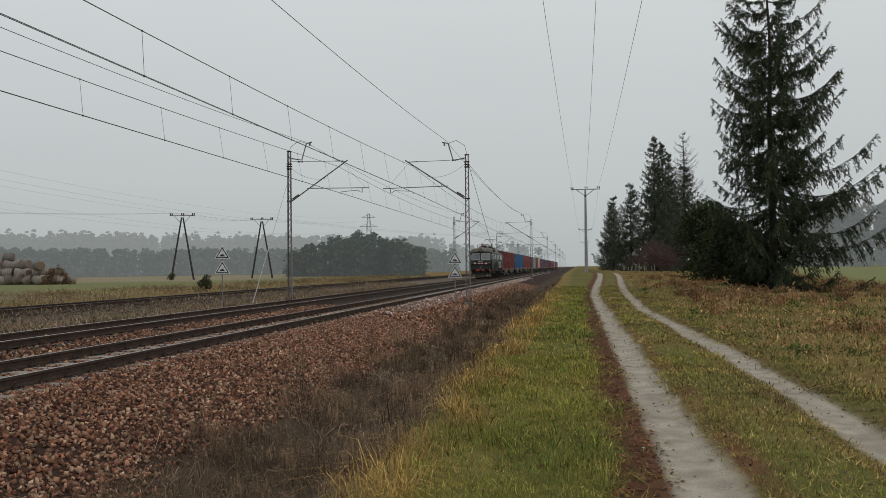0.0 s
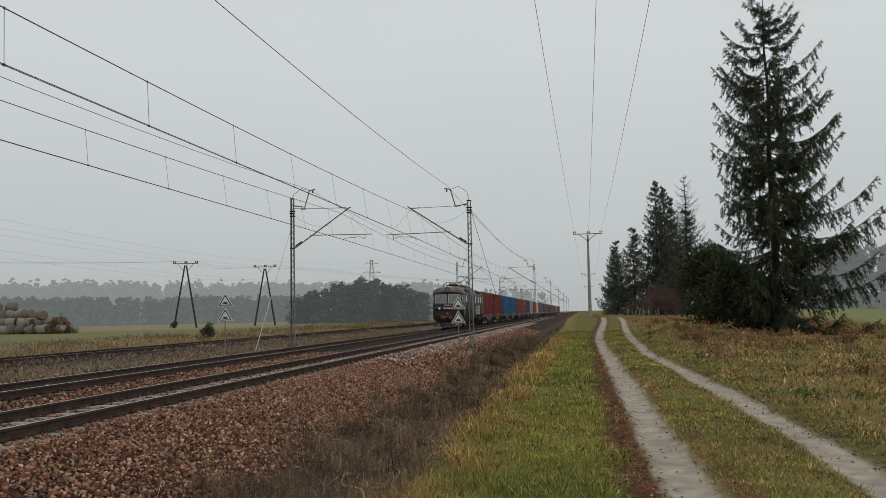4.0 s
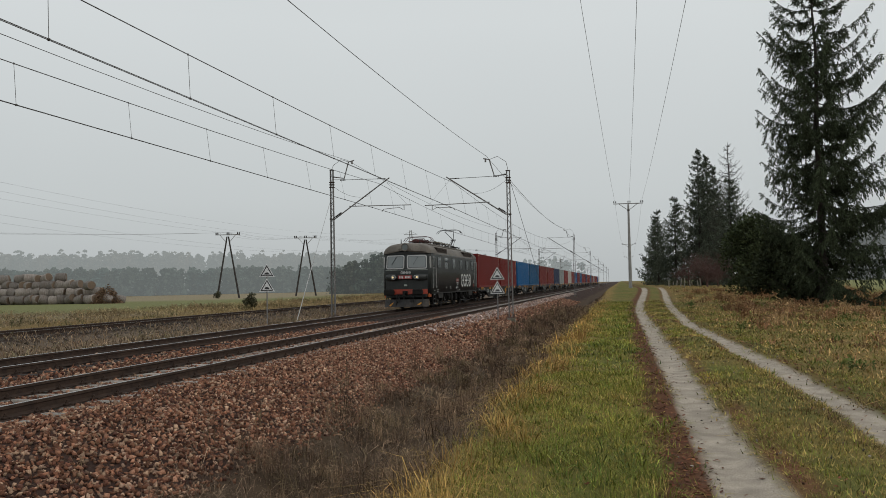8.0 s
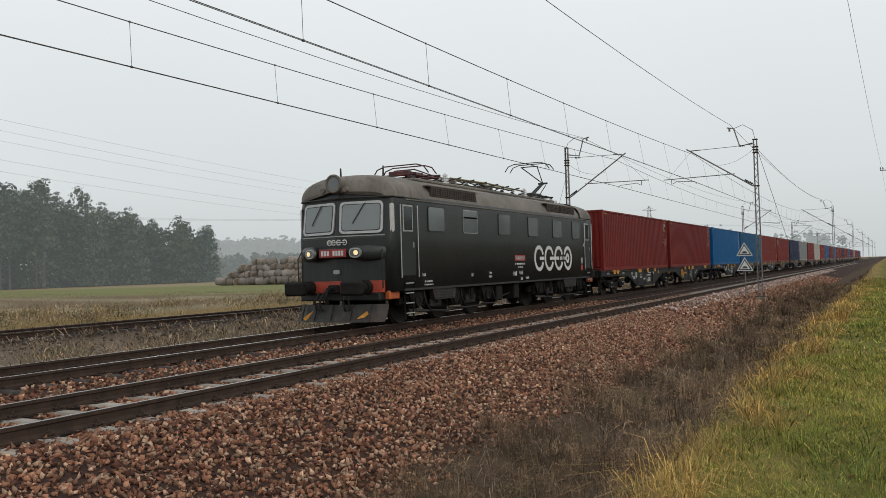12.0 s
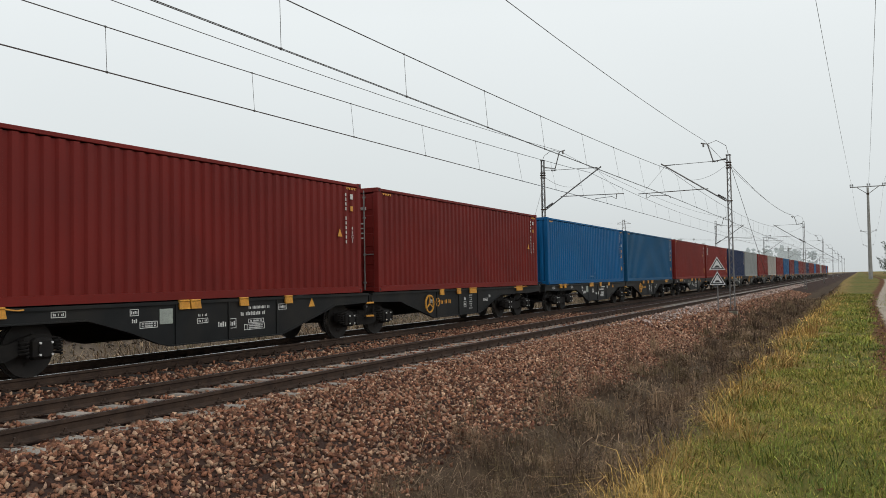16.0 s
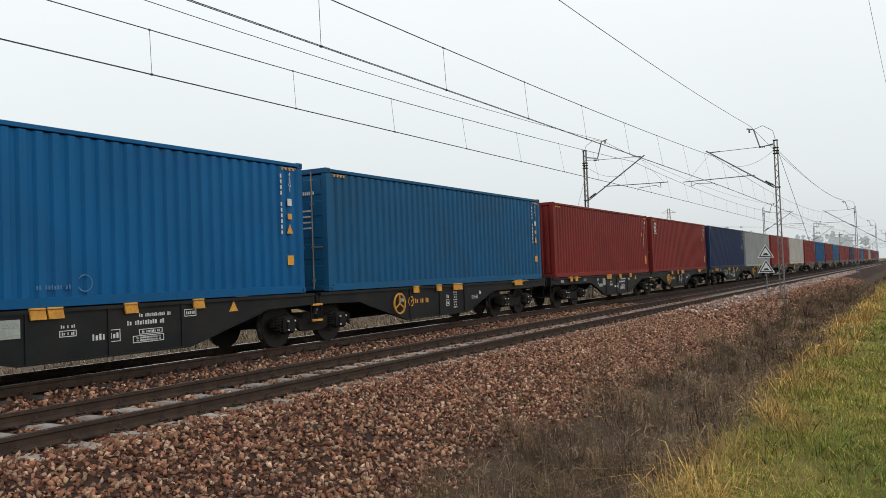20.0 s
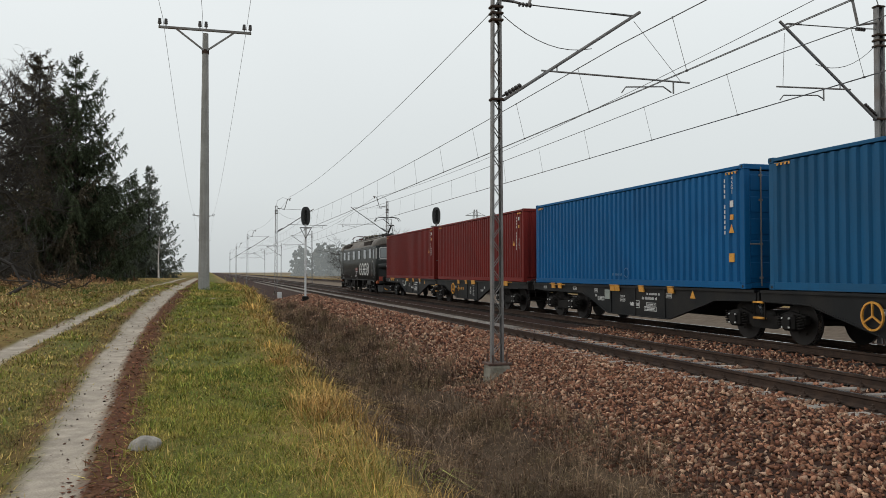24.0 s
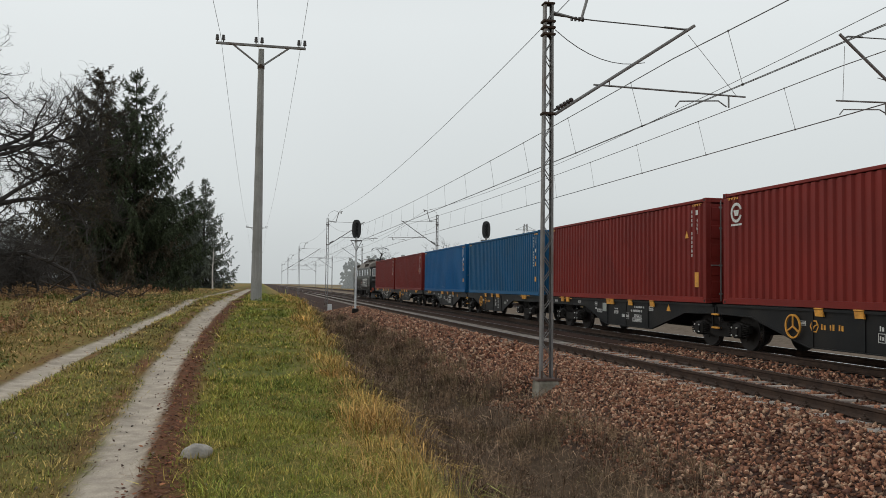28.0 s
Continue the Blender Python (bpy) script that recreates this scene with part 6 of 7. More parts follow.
# ---- woods in the distance ----
def woods(name, label, spots, tall, wide, colour, seed, lo=0.0, leaves=46, mist="MID_HAZE_GLOW", leafsize=1.3, trunks=True, vary=0.12, dome=None, clumps=10, core=24):
    """Many far trees in one mesh: spots are (x, y); lo is where the crown begins; each crown is a heap of leafy clumps."""
    rng = np.random.default_rng(seed)
    quads, tint = [], []
    tr = Geo()
    for x, y in spots:
        h = tall * rng.uniform(1 - vary, 1 + vary) * (dome(x, y) if dome else 1.0)
        r = wide * rng.uniform(0.75, 1.2)
        z0 = float(height(x, y))
        u = (np.arange(clumps) + rng.uniform(0, 1, clumps)) / clumps
        a = rng.uniform(0, 6.283, clumps)
        rr = r * (1 - u ** 2.0) ** 0.6 * rng.uniform(0.15, 0.75, clumps)
        size = r * (0.62 - 0.36 * u) * rng.uniform(0.8, 1.15, clumps)
        c = np.c_[x + rr * np.cos(a), y + rr * np.sin(a), z0 + h * (lo + (0.97 - lo) * u) - size * 0.7]
        i = rng.integers(0, clumps, leaves)
        d = rng.normal(size=(leaves, 3))
        d /= np.linalg.norm(d, axis=1, keepdims=True)
        d[:, 2] = np.abs(d[:, 2]) * 0.9 - 0.25 * rng.uniform(0, 1, leaves)
        p = c[i] + d * size[i][:, None] * np.array([1.0, 1.0, 0.8])[None] * rng.uniform(0.55, 1.08, (leaves, 1))
        n = d + rng.normal(size=(leaves, 3)) * 0.33
        n /= np.linalg.norm(n, axis=1, keepdims=True)
        e = np.cross(n, rng.normal(size=(leaves, 3)))
        e /= np.linalg.norm(e, axis=1, keepdims=True)
        f = np.cross(n, e)
        L = (rng.uniform(0.6, 1.3, leaves) * leafsize)[:, None]
        quads.append(np.stack([p - e * L * 0.5, p + f * L * 0.36, p + e * L * 0.5, p - f * L * 0.36], 1))
        shade = rng.uniform(0.85, 1.15) * rng.uniform(0.86, 1.14, clumps)
        warm = 1 + np.array([0.08, 0.0, -0.04]) * rng.normal()
        tint.append(np.array(colour)[None] * warm[None] * shade[i][:, None] * rng.uniform(0.9, 1.1, (leaves, 1)))
        v = rng.uniform(0.0, 0.86, core)
        a = rng.uniform(0, 6.283, core)
        rr = r * 0.75 * (1 - v ** 2) ** 0.5 * rng.uniform(0, 1, core) ** 0.6
        q = np.c_[x + rr * np.cos(a), y + rr * np.sin(a), z0 + h * (lo + (1 - lo) * v)]
        e = rng.normal(size=(core, 3))
        e /= np.linalg.norm(e, axis=1, keepdims=True)
        f = np.cross(e, rng.normal(size=(core, 3)))
        f /= np.linalg.norm(f, axis=1, keepdims=True)
        L = rng.uniform(0.3, 0.65, core)[:, None] * min(1.8, max(0.8, leafsize / 0.45))
        quads.append(np.stack([q - e * L, q - f * L * 0.8, q + e * L, q + f * L * 0.8], 1))
        tint.append(np.array(colour)[None] * warm[None] * rng.uniform(0.8, 1.0, (core, 1)))
        if trunks:
            lean = rng.uniform(-0.3, 0.3)
            tr.tube([(x, y, z0 - 0.5), (x + lean, y, z0 + h * 0.85)], 0.0085 * h, 5, False, 0.05)
            for k in range(3):
                z, w = z0 + h * rng.uniform(0.2, 0.6), rng.uniform(0, 6.283)
                tr.tube([(x + lean * 0.4, y, z), (x + math.cos(w) * 1.3, y + math.sin(w) * 1.3, z + 0.5)], 0.05, 3, False, 0.02)
    t = thing(name, label, "woods", kind="structure")
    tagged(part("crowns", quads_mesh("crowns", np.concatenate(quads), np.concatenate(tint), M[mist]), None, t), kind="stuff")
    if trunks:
        tagged(part("trunks", tr, M["hazetrunk"], t), kind="stuff")
    return t


# Pale emission that paints mist haze onto foliage and trunks.
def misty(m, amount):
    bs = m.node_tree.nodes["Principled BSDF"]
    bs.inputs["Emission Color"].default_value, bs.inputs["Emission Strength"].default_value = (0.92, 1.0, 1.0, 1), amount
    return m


# Haze painted as glow, stronger for the farther trees, weak on the wood edge.
M["MID_HAZE_GLOW"] = misty(tint_mat("far_woods_haze_glow", spread=0.08), 0.12)
M["NEAR_HAZE_GLOW"] = misty(tint_mat("wood_edge_haze_glow", spread=0.10), 0.05)
M["FAR_HAZE_GLOW"] = misty(tint_mat("woods_thick_haze_glow", spread=0.06), 0.235)
M["hazetrunk"] = misty(make_mat("trunks_haze_glow", (0.10, 0.085, 0.08), (0.07, 0.06, 0.058), 0.95), 0.05)


def belt(ax, ay, bx, by, n, deep, seed):
    rng = np.random.default_rng(seed)
    out = []
    for k in range(n):
        u = rng.uniform()
        d = rng.uniform(0, deep)
        nx, ny = by - ay, ax - bx
        s = math.hypot(nx, ny)
        out.append((ax + (bx - ax) * u + nx / s * d, ay + (by - ay) * u + ny / s * d))
    return out


GREY_GREEN = (0.06, 0.072, 0.06)
BROWN_GREEN = (0.075, 0.074, 0.06)
woods("backdrop_woods", "tall pale misty mixed woods beyond the fields", belt(-260, 235, -70, 375, 480, 22, 1), 15.8, 3.6, BROWN_GREEN, 2, 0.05, 200, "FAR_HAZE_GLOW", 0.8, False, 0.10, core=90)
woods("backdrop_woods", "dense young pine plantation beyond the fields", belt(-200, 182, -52, 300, 420, 18, 21), 8.2, 2.8, (0.06, 0.08, 0.062), 22, 0.0, 150, "MID_HAZE_GLOW", 0.7, False, core=60)
woods("backdrop_woods", "pale misty woods far along the railway", belt(-70, 360, -25, 390, 60, 25, 3), 12.0, 3.0, GREY_GREEN, 4, 0.0, 80, "FAR_HAZE_GLOW", 1.3, False)
woods("backdrop_woods", "misty woods beyond the green field", belt(60, 240, 170, 200, 240, 22, 5), 17.0, 3.8, BROWN_GREEN, 6, 0.0, 240, "MID_HAZE_GLOW", 0.8, False, 0.10, core=120)
woods("backdrop_pine_copse", "rounded copse of dark pines beyond the siding", belt(-57, 176, -30, 168, 46, 10, 7), 9.2, 2.8, (0.062, 0.08, 0.058), 8, 0.0, 800, "NEAR_HAZE_GLOW", 0.36, core=150, clumps=16, dome=lambda x, y: 0.62 + 0.38 * math.sin(math.pi * min(1.0, max(0.0, (x + 60) / 32))))
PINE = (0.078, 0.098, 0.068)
woods("backdrop_pine_wood", "edge of a tall pine wood with bare pale trunks", belt(-150, 124, -150, 46, 140, 30, 9), 22.8, 4.6, PINE, 10, 0.36, 900, "NEAR_HAZE_GLOW", 0.38, vary=0.07, clumps=22, core=170)
woods("backdrop_pine_wood", "rounded end of a pine wood with boughs down to the field", belt(-149, 160, -149, 108, 95, 30, 29), 18.3, 4.8, PINE, 30, 0.02, 950, "NEAR_HAZE_GLOW", 0.40, False, 0.08, lambda x, y: 0.78 + 0.24 * min(1.0, max(0.0, (160 - y) / 36)), 24, 220)
woods("backdrop_undergrowth", "dark undergrowth below the pine wood", belt(-156, 124, -156, 50, 80, 24, 19), 4.0, 2.4, (0.055, 0.065, 0.048), 20, 0.0, 110, "NEAR_HAZE_GLOW", 0.7, False)
woods("backdrop_woods", "misty woods behind the railway bend", belt(-120, -190, -30, -330, 200, 20, 11), 12.0, 3.4, BROWN_GREEN, 12, 0.0, 110, "MID_HAZE_GLOW", 1.2, False, 0.15)
woods("backdrop_woods", "misty trees beyond the lane", belt(14, -210, 80, -150, 90, 20, 13), 13.0, 3.2, BROWN_GREEN, 14, 0.0, 120, "MID_HAZE_GLOW", 1.1, False)
woods("backdrop_woods", "misty hedge far beyond the field", belt(-190, -120, -330, 60, 90, 20, 15), 7.0, 3.0, GREY_GREEN, 16, 0.0, 70, "FAR_HAZE_GLOW", 1.3, False)


# ---- grasses and weeds ----
def blades(name, label, n, pick, tall, wide, colours, seed, bend=0.4, tuft=14, spread=0.07, cut=False):
    """n tapering blades in tufts; pick(rng, n) gives x, y of tufts; tall: (low, high); colours: rows of RGB; cut: one triangle a blade."""
    rng = np.random.default_rng(seed)
    cx, cy = pick(rng, n // tuft)
    m = len(cx)
    far = np.clip(np.hypot(cx, cy) / 8, 0.8, 6.0)
    tall_of = rng.uniform(0.55, 1.45, m) * (0.45 + 1.1 * wave(cx, cy, 2.3, seed))
    c = np.array(colours)
    pick_c = np.clip(((wave(cx, cy, 0.7, seed + 1) * 0.6 + wave(cx, cy, 3.1, seed + 2) * 0.4) * len(c) + rng.normal(size=m) * 0.9).astype(int), 0, len(c) - 1)
    i = np.repeat(np.arange(m), tuft)
    n = len(i)
    off = rng.normal(size=(n, 2)) * (spread * (0.7 + 0.3 * far[i]))[:, None]
    x, y = cx[i] + off[:, 0], cy[i] + off[:, 1]
    z = height(x, y) - 0.01
    h = rng.uniform(*tall, n) * tall_of[i]
    w = rng.uniform(0.6, 1.3, n) * wide * np.clip(np.hypot(x, y) / 7, 0.75, 4.0)
    la = np.arctan2(off[:, 1], off[:, 0]) + rng.uniform(-1.1, 1.1, n)
    a = la + rng.uniform(-0.8, 0.8, n)
    lean = rng.uniform(0.15, bend, n) * h
    side = np.c_[-np.sin(a), np.cos(a), np.zeros(n)] * w[:, None]
    p = np.c_[x, y, z]
    tip = p + np.c_[np.cos(la) * lean, np.sin(la) * lean, h * np.maximum(0.12, 1 - 0.30 * (lean / h) ** 1.5)]
    if cut:
        v = np.stack([p - side / 2, p + side / 2, tip], 1)
        f = np.arange(n * 3).reshape(-1, 3)
    else:
        mid = p + np.c_[np.cos(la) * lean * 0.35, np.sin(la) * lean * 0.35, h * 0.62]
        v = np.stack([p, mid + side * 0.5, tip, mid - side * 0.5], 1)
        f = np.arange(n * 4).reshape(-1, 4)
    t = c[pick_c[i]] * rng.uniform(0.6, 1.4, (n, 1)) * rng.uniform(0.62, 1.38, m)[i][:, None]
    k = v.shape[1]
    me = soup(name, v.reshape(-1, 3), f, M["grass"], np.repeat(t, k, axis=0))
    return tagged(new(name, me), label, "grass", kind="stuff")


def strip(x0, x1, y0, y1, keep=None, power=1.6):
    """Spots in a strip, thick near the camera's stand and thin far off."""
    def pick(rng, n):
        u = rng.uniform(0, 1, n) ** power
        s = y0 + (y1 - y0) * u
        x = rng.uniform(x0, x1, n)
        if keep is not None:
            ok = rng.uniform(0, 1, n) < keep(x, s)
            x, s = x[ok], s[ok]
        return x, s
    return pick


def off_ruts(x, y):
    a, b = rut_left(y), rut_right(y)
    edge = 0.08 * (wave(x, y, 6.0) - 0.5)
    k = smooth(0.24, 0.42, np.abs(x - a + edge)) * smooth(0.2, 0.34, np.abs(x - b + edge))
    litter = np.exp(-((x - a + 0.45) / 0.24) ** 4)
    edge2 = np.exp(-((x - b - 0.45) / 0.24) ** 4)
    return k * (1 - 0.93 * litter) * (1 - 0.7 * edge2)


def brush(name, label, n, pick, tall, colours, seed, stems=22, lean=0.55, fine=0.0035, twigs=5, girth=0.10, leafy=0.0):
    """n bushy withered weeds: stems that lean out of one root, each with short side twigs; leafy widens the twigs into leaves."""
    rng = np.random.default_rng(seed)
    cx, cy = pick(rng, n)
    m = len(cx)
    far = np.clip(np.hypot(cx, cy) / 9, 0.8, 4.5)
    tall_of = rng.uniform(0.55, 1.3, m) * rng.uniform(*tall, m)
    c = np.array(colours)
    tone = c[rng.integers(0, len(c), m)] * rng.uniform(0.75, 1.25, (m, 1))
    i = np.repeat(np.arange(m), stems)
    k = len(i)
    a = rng.uniform(0, 6.283, k)
    off = rng.normal(size=(k, 2)) * girth
    x, y = cx[i] + off[:, 0], cy[i] + off[:, 1]
    p = np.c_[x, y, height(x, y) - 0.02]
    h = tall_of[i] * rng.uniform(0.45, 1.0, k)
    out = rng.uniform(0.05, lean, k) * h
    way = np.c_[np.cos(a) * out, np.sin(a) * out, h]
    w = (fine * far[i] * rng.uniform(0.7, 1.4, k))[:, None]
    side = np.c_[-np.sin(a), np.cos(a), np.zeros(k)] * w
    tip = p + way
    mid = p + way * np.array([0.35, 0.35, 0.6])[None]
    quads = [np.stack([p, mid + side, tip, mid - side], 1)]
    tints = [tone[i] * rng.uniform(0.7, 1.3, (k, 1))]
    for _ in range(twigs):
        u = rng.uniform(0.25, 0.98, (k, 1))
        q = p + way * np.c_[u ** 1.5, u ** 1.5, u]
        d = rng.normal(size=(k, 3)) * np.array([1, 1, 0.5])[None] + np.array([0, 0, 0.45])[None]
        d /= np.linalg.norm(d, axis=1, keepdims=True)
        L = (tall_of[i] * rng.uniform(0.10, 0.30, k))[:, None]
        e = np.cross(d, rng.normal(size=(k, 3)))
        e /= np.linalg.norm(e, axis=1, keepdims=True)
        e *= w * 0.8 + leafy * L
        quads.append(np.stack([q, q + d * L * 0.6 + e, q + d * L, q + d * L * 0.6 - e], 1))
        tints.append(tone[i] * rng.uniform(0.65, 1.35, (k, 1)))
    q, t = np.concatenate(quads), np.concatenate(tints)
    return tagged(new(name, quads_mesh(name, q, t, M["grass"])), label, "weeds", kind="stuff")


GREEN = [(0.13, 0.175, 0.036), (0.25, 0.275, 0.055), (0.39, 0.32, 0.08), (0.215, 0.23, 0.042), (0.48, 0.35, 0.12)]
STRAW = [(0.60, 0.39, 0.13), (0.42, 0.25, 0.085), (0.50, 0.33, 0.10), (0.26, 0.21, 0.065), (0.24, 0.25, 0.07)]
DEAD = [(0.225, 0.148, 0.094), (0.155, 0.102, 0.068), (0.30, 0.205, 0.13), (0.11, 0.074, 0.052), (0.20, 0.148, 0.086)]
MEADOW = [(0.38, 0.25, 0.095), (0.23, 0.20, 0.06), (0.46, 0.31, 0.13), (0.17, 0.19, 0.05), (0.28, 0.135, 0.07)]


def ditch(x, y):
    """How thick the weeds stand in the ditch, thinning out on the stone."""
    return smooth(-4.8, -4.1, x + 0.8 * (wave(x, y, 1.1) - 0.5) + 0.9 * smooth(-6, -13, y)) * smooth(-1.5, -1.95, x)


def clumpy(x, y):
    return ditch(x, y) * smooth(0.38, 0.62, wave(x, y, 1.3, 4.0))


def meadow(x, y):
    return smooth(3.2, 3.9, x - rut_right(y) + 2.9)


for y0, y1 in ((4.4, 60), (-4.4, -48)):
    s = 1 if y1 > 0 else 2
    w = 2.5 if y1 > 0 else -2.5
    blades("verge_grass", "short matted green and yellowing grass between lane and ditch", 120000, strip(-1.4, 0.9, y0, y1, off_ruts, 1.9), (0.035, 0.095), 0.010, GREEN, 100 + s, 3.4, 16, 0.06, True)
    blades("near_turf", "thick matted short grass on the verge", 110000, strip(-1.5, 0.75, y0, y0 * 3.4, lambda x, y: off_ruts(x, y) * smooth(-1.75, -1.2, x), 1.2), (0.03, 0.075), 0.008, GREEN, 190 + s, 3.4, 16, 0.06, True)
    blades("near_lane_turf", "thick matted short grass between the ruts", 60000, strip(1.0, 3.6, y0, y0 * 3.4, off_ruts, 1.2), (0.025, 0.06), 0.009, [GREEN[2], GREEN[1], GREEN[4], (0.18, 0.155, 0.05), (0.17, 0.105, 0.05)], 193 + s, 3.2, 14, 0.07, True)
    blades("lane_grass", "short worn grass between the wheel ruts", 110000, strip(0.9, 3.6, y0, y1, off_ruts, 1.8), (0.03, 0.075), 0.011, [GREEN[2], GREEN[1], GREEN[4], (0.17, 0.155, 0.05), (0.16, 0.10, 0.05)], 110 + s, 2.8, 14, 0.07, True)
    blades("verge_tufts", "rank green grass tufts on the verge", 14000, strip(-1.3, 0.4, y0, y1, lambda x, y: smooth(0.5, 0.75, wave(x, y, 1.5, 7.0)), 1.8), (0.06, 0.17), 0.007, GREEN[:2] + [GREEN[3]], 115 + s, 2.2, 22, 0.07)
    blades("straw_grass", "long straw-yellow grass on the ditch edge", 24000, strip(-2.05, -0.75, y0, y1, lambda x, y: np.exp(-((x + 1.45 + 0.5 * (wave(x, y, 0.8, 3.0) - 0.5)) / 0.29) ** 2), 1.8), (0.09, 0.27), 0.0055, STRAW, 120 + s, 2.0, 20, 0.09)
    blades("straw_tussocks", "arching yellow grass tussocks on the ditch edge", 9000, strip(-1.75, -0.8, y0, y1 * 0.6, lambda x, y: np.exp(-((x + 1.25) / 0.28) ** 2) * smooth(0.5, 0.72, wave(x, y, 1.1, 6.0)), 1.6), (0.18, 0.36), 0.006, STRAW[:3], 180 + s, 1.7, 60, 0.06)
    blades("dead_weeds", "dark brown dead grass filling the ditch", 50000, strip(-5.6, -1.6, w, y1 * 1.3, ditch, 1.7), (0.05, 0.20), 0.0055, DEAD, 130 + s, 2.8, 12, 0.12)
    brush("ditch_weeds", "bushy brown withered weeds crowding the ditch", 1500, strip(-5.0, -1.7, w, y1 * 1.1, clumpy, 1.5), (0.22, 0.48), DEAD, 160 + s)
    blades("meadow_grass", "straw and olive meadow grass beside the lane", 44000, strip(3.3, 19, y0, y1 * 1.6, meadow, 1.6), (0.05, 0.17), 0.009, MEADOW, 140 + s, 2.8, 14, 0.13)
    blades("meadow_turf", "short olive and straw turf beside the lane", 90000, strip(3.2, 10, y0, y1 * 0.8, lambda x, y: meadow(x, y) * smooth(10.5, 4, x), 1.9), (0.03, 0.10), 0.012, [MEADOW[1], MEADOW[3], MEADOW[0], (0.24, 0.23, 0.07), MEADOW[2]], 146 + s, 2.8, 14, 0.08, True)
    brush("meadow_weeds", "rust-brown withered weeds in the meadow", 1300, strip(4.0, 19, y0, y1 * 1.3, lambda x, y: smooth(0.34, 0.6, wave(x, y, 0.5, 5.0)) * smooth(3.8, 6.5, x) * off_ruts(x, y), 1.2), (0.25, 0.6), [(0.29, 0.155, 0.08), (0.22, 0.125, 0.068), (0.38, 0.25, 0.125), (0.33, 0.20, 0.105)], 145 + s, 16, 0.6, 0.004, 5, 0.16, 0.10)
    brush("meadow_herbs", "low dark green leafy weeds in the meadow", 420, strip(3.6, 12, y0, y1, lambda x, y: smooth(0.5, 0.7, wave(x, y, 0.9, 8.0)) * meadow(x, y) * off_ruts(x, y), 1.5), (0.12, 0.3), [(0.10, 0.14, 0.045), (0.14, 0.17, 0.05), (0.17, 0.16, 0.05)], 170 + s, 16, 1.1, 0.004, 5, 0.14, 0.24)
blades("siding_weeds", "greyish weeds between the running lines and the siding", 36000, strip(-20.8, -15.6, -5, 95, None, 1.2), (0.10, 0.30), 0.007, [(0.27, 0.185, 0.115), (0.20, 0.14, 0.09), (0.34, 0.245, 0.15), (0.18, 0.15, 0.08)], 150, 2.4, 12, 0.16)
blades("field_edge_grass", "rough straw-coloured grass between siding and field", 36000, strip(-40, -25, -20, 150, None, 1.0), (0.12, 0.36), 0.006, [(0.40, 0.31, 0.17), (0.33, 0.25, 0.13), (0.27, 0.22, 0.10), (0.24, 0.17, 0.10)], 151, 2.8, 16, 0.20)
brush("siding_brush", "straggling brown weeds along the siding and field edge", 900, strip(-36, -24.5, 0, 150, lambda x, y: smooth(0.4, 0.65, wave(x, y, 0.35, 2.0)), 1.0), (0.25, 0.6), [(0.26, 0.19, 0.105), (0.18, 0.135, 0.075), (0.33, 0.24, 0.13), (0.14, 0.13, 0.065)], 171, 16, 0.8, 0.003, 5, 0.35, 0.04)
blades("field_stubble", "low withered tufts on a rough field", 20000, strip(-110, -38, 8, 62, None, 1.0), (0.05, 0.18), 0.006, [(0.30, 0.23, 0.14), (0.25, 0.185, 0.115), (0.22, 0.155, 0.105), (0.24, 0.21, 0.10)], 153, 2.8, 14, 0.35)
brush("ballast_weeds", "scattered tall dead stalks on the ballast slope", 420, strip(-6.4, -4.2, -45, 70, lambda x, y: smooth(-6.2, -4.4, x) ** 2, 1.0), (0.4, 0.85), DEAD, 152, 4, 0.22, 0.003, 6, 0.05)


# ---- crushed stone ballast ----
def stones(name, label, n, pick, size, colours, seed, lift=0.3):
    rng = np.random.default_rng(seed)
    x, y = pick(rng, n)
    n = len(x)
    s = rng.uniform(*size, n)
    z = height(x, y) + s * lift * rng.uniform(0.2, 1.3, n)
    octa = np.array([(0, 0, 0.62), (0, 0, -0.62), (0.6, 0.35, 0.1), (-0.35, 0.6, -0.1), (-0.6, -0.35, 0.1), (0.35, -0.6, -0.1)])
    v = octa[None] * (1 + rng.uniform(-0.4, 0.4, (n, 6, 3))) + rng.uniform(-0.12, 0.12, (n, 6, 3))
    v *= np.stack([s * rng.uniform(0.8, 1.5, n), s * rng.uniform(0.7, 1.1, n), s * rng.uniform(0.5, 0.9, n)], 1)[:, None]
    ang = rng.uniform(0, 6.283, (n, 3))
    c0, s0, c1, s1 = np.cos(ang[:, 0]), np.sin(ang[:, 0]), np.cos(ang[:, 1]), np.sin(ang[:, 1])
    vx, vy, vz = v[..., 0], v[..., 1], v[..., 2]
    vx, vz = vx * c1[:, None] - vz * s1[:, None], vx * s1[:, None] + vz * c1[:, None]
    vx, vy = vx * c0[:, None] - vy * s0[:, None], vx * s0[:, None] + vy * c0[:, None]
    v = np.stack([vx + x[:, None], vy + y[:, None], vz + z[:, None]], 2)
    tris = np.array([(0, 2, 3), (0, 3, 4), (0, 4, 5), (0, 5, 2), (1, 3, 2), (1, 4, 3), (1, 5, 4), (1, 2, 5)])
    f = tris[None] + (np.arange(n) * 6)[:, None, None]
    c = np.array(colours)
    t = c[rng.integers(0, len(c), n)] * rng.uniform(0.75, 1.3, (n, 1))
    me = soup(name, v.reshape(-1, 3), f.reshape(-1, 3), M["stone"], np.repeat(t, 6, axis=0))
    return tagged(new(name, me), label, "ballast", kind="stuff")


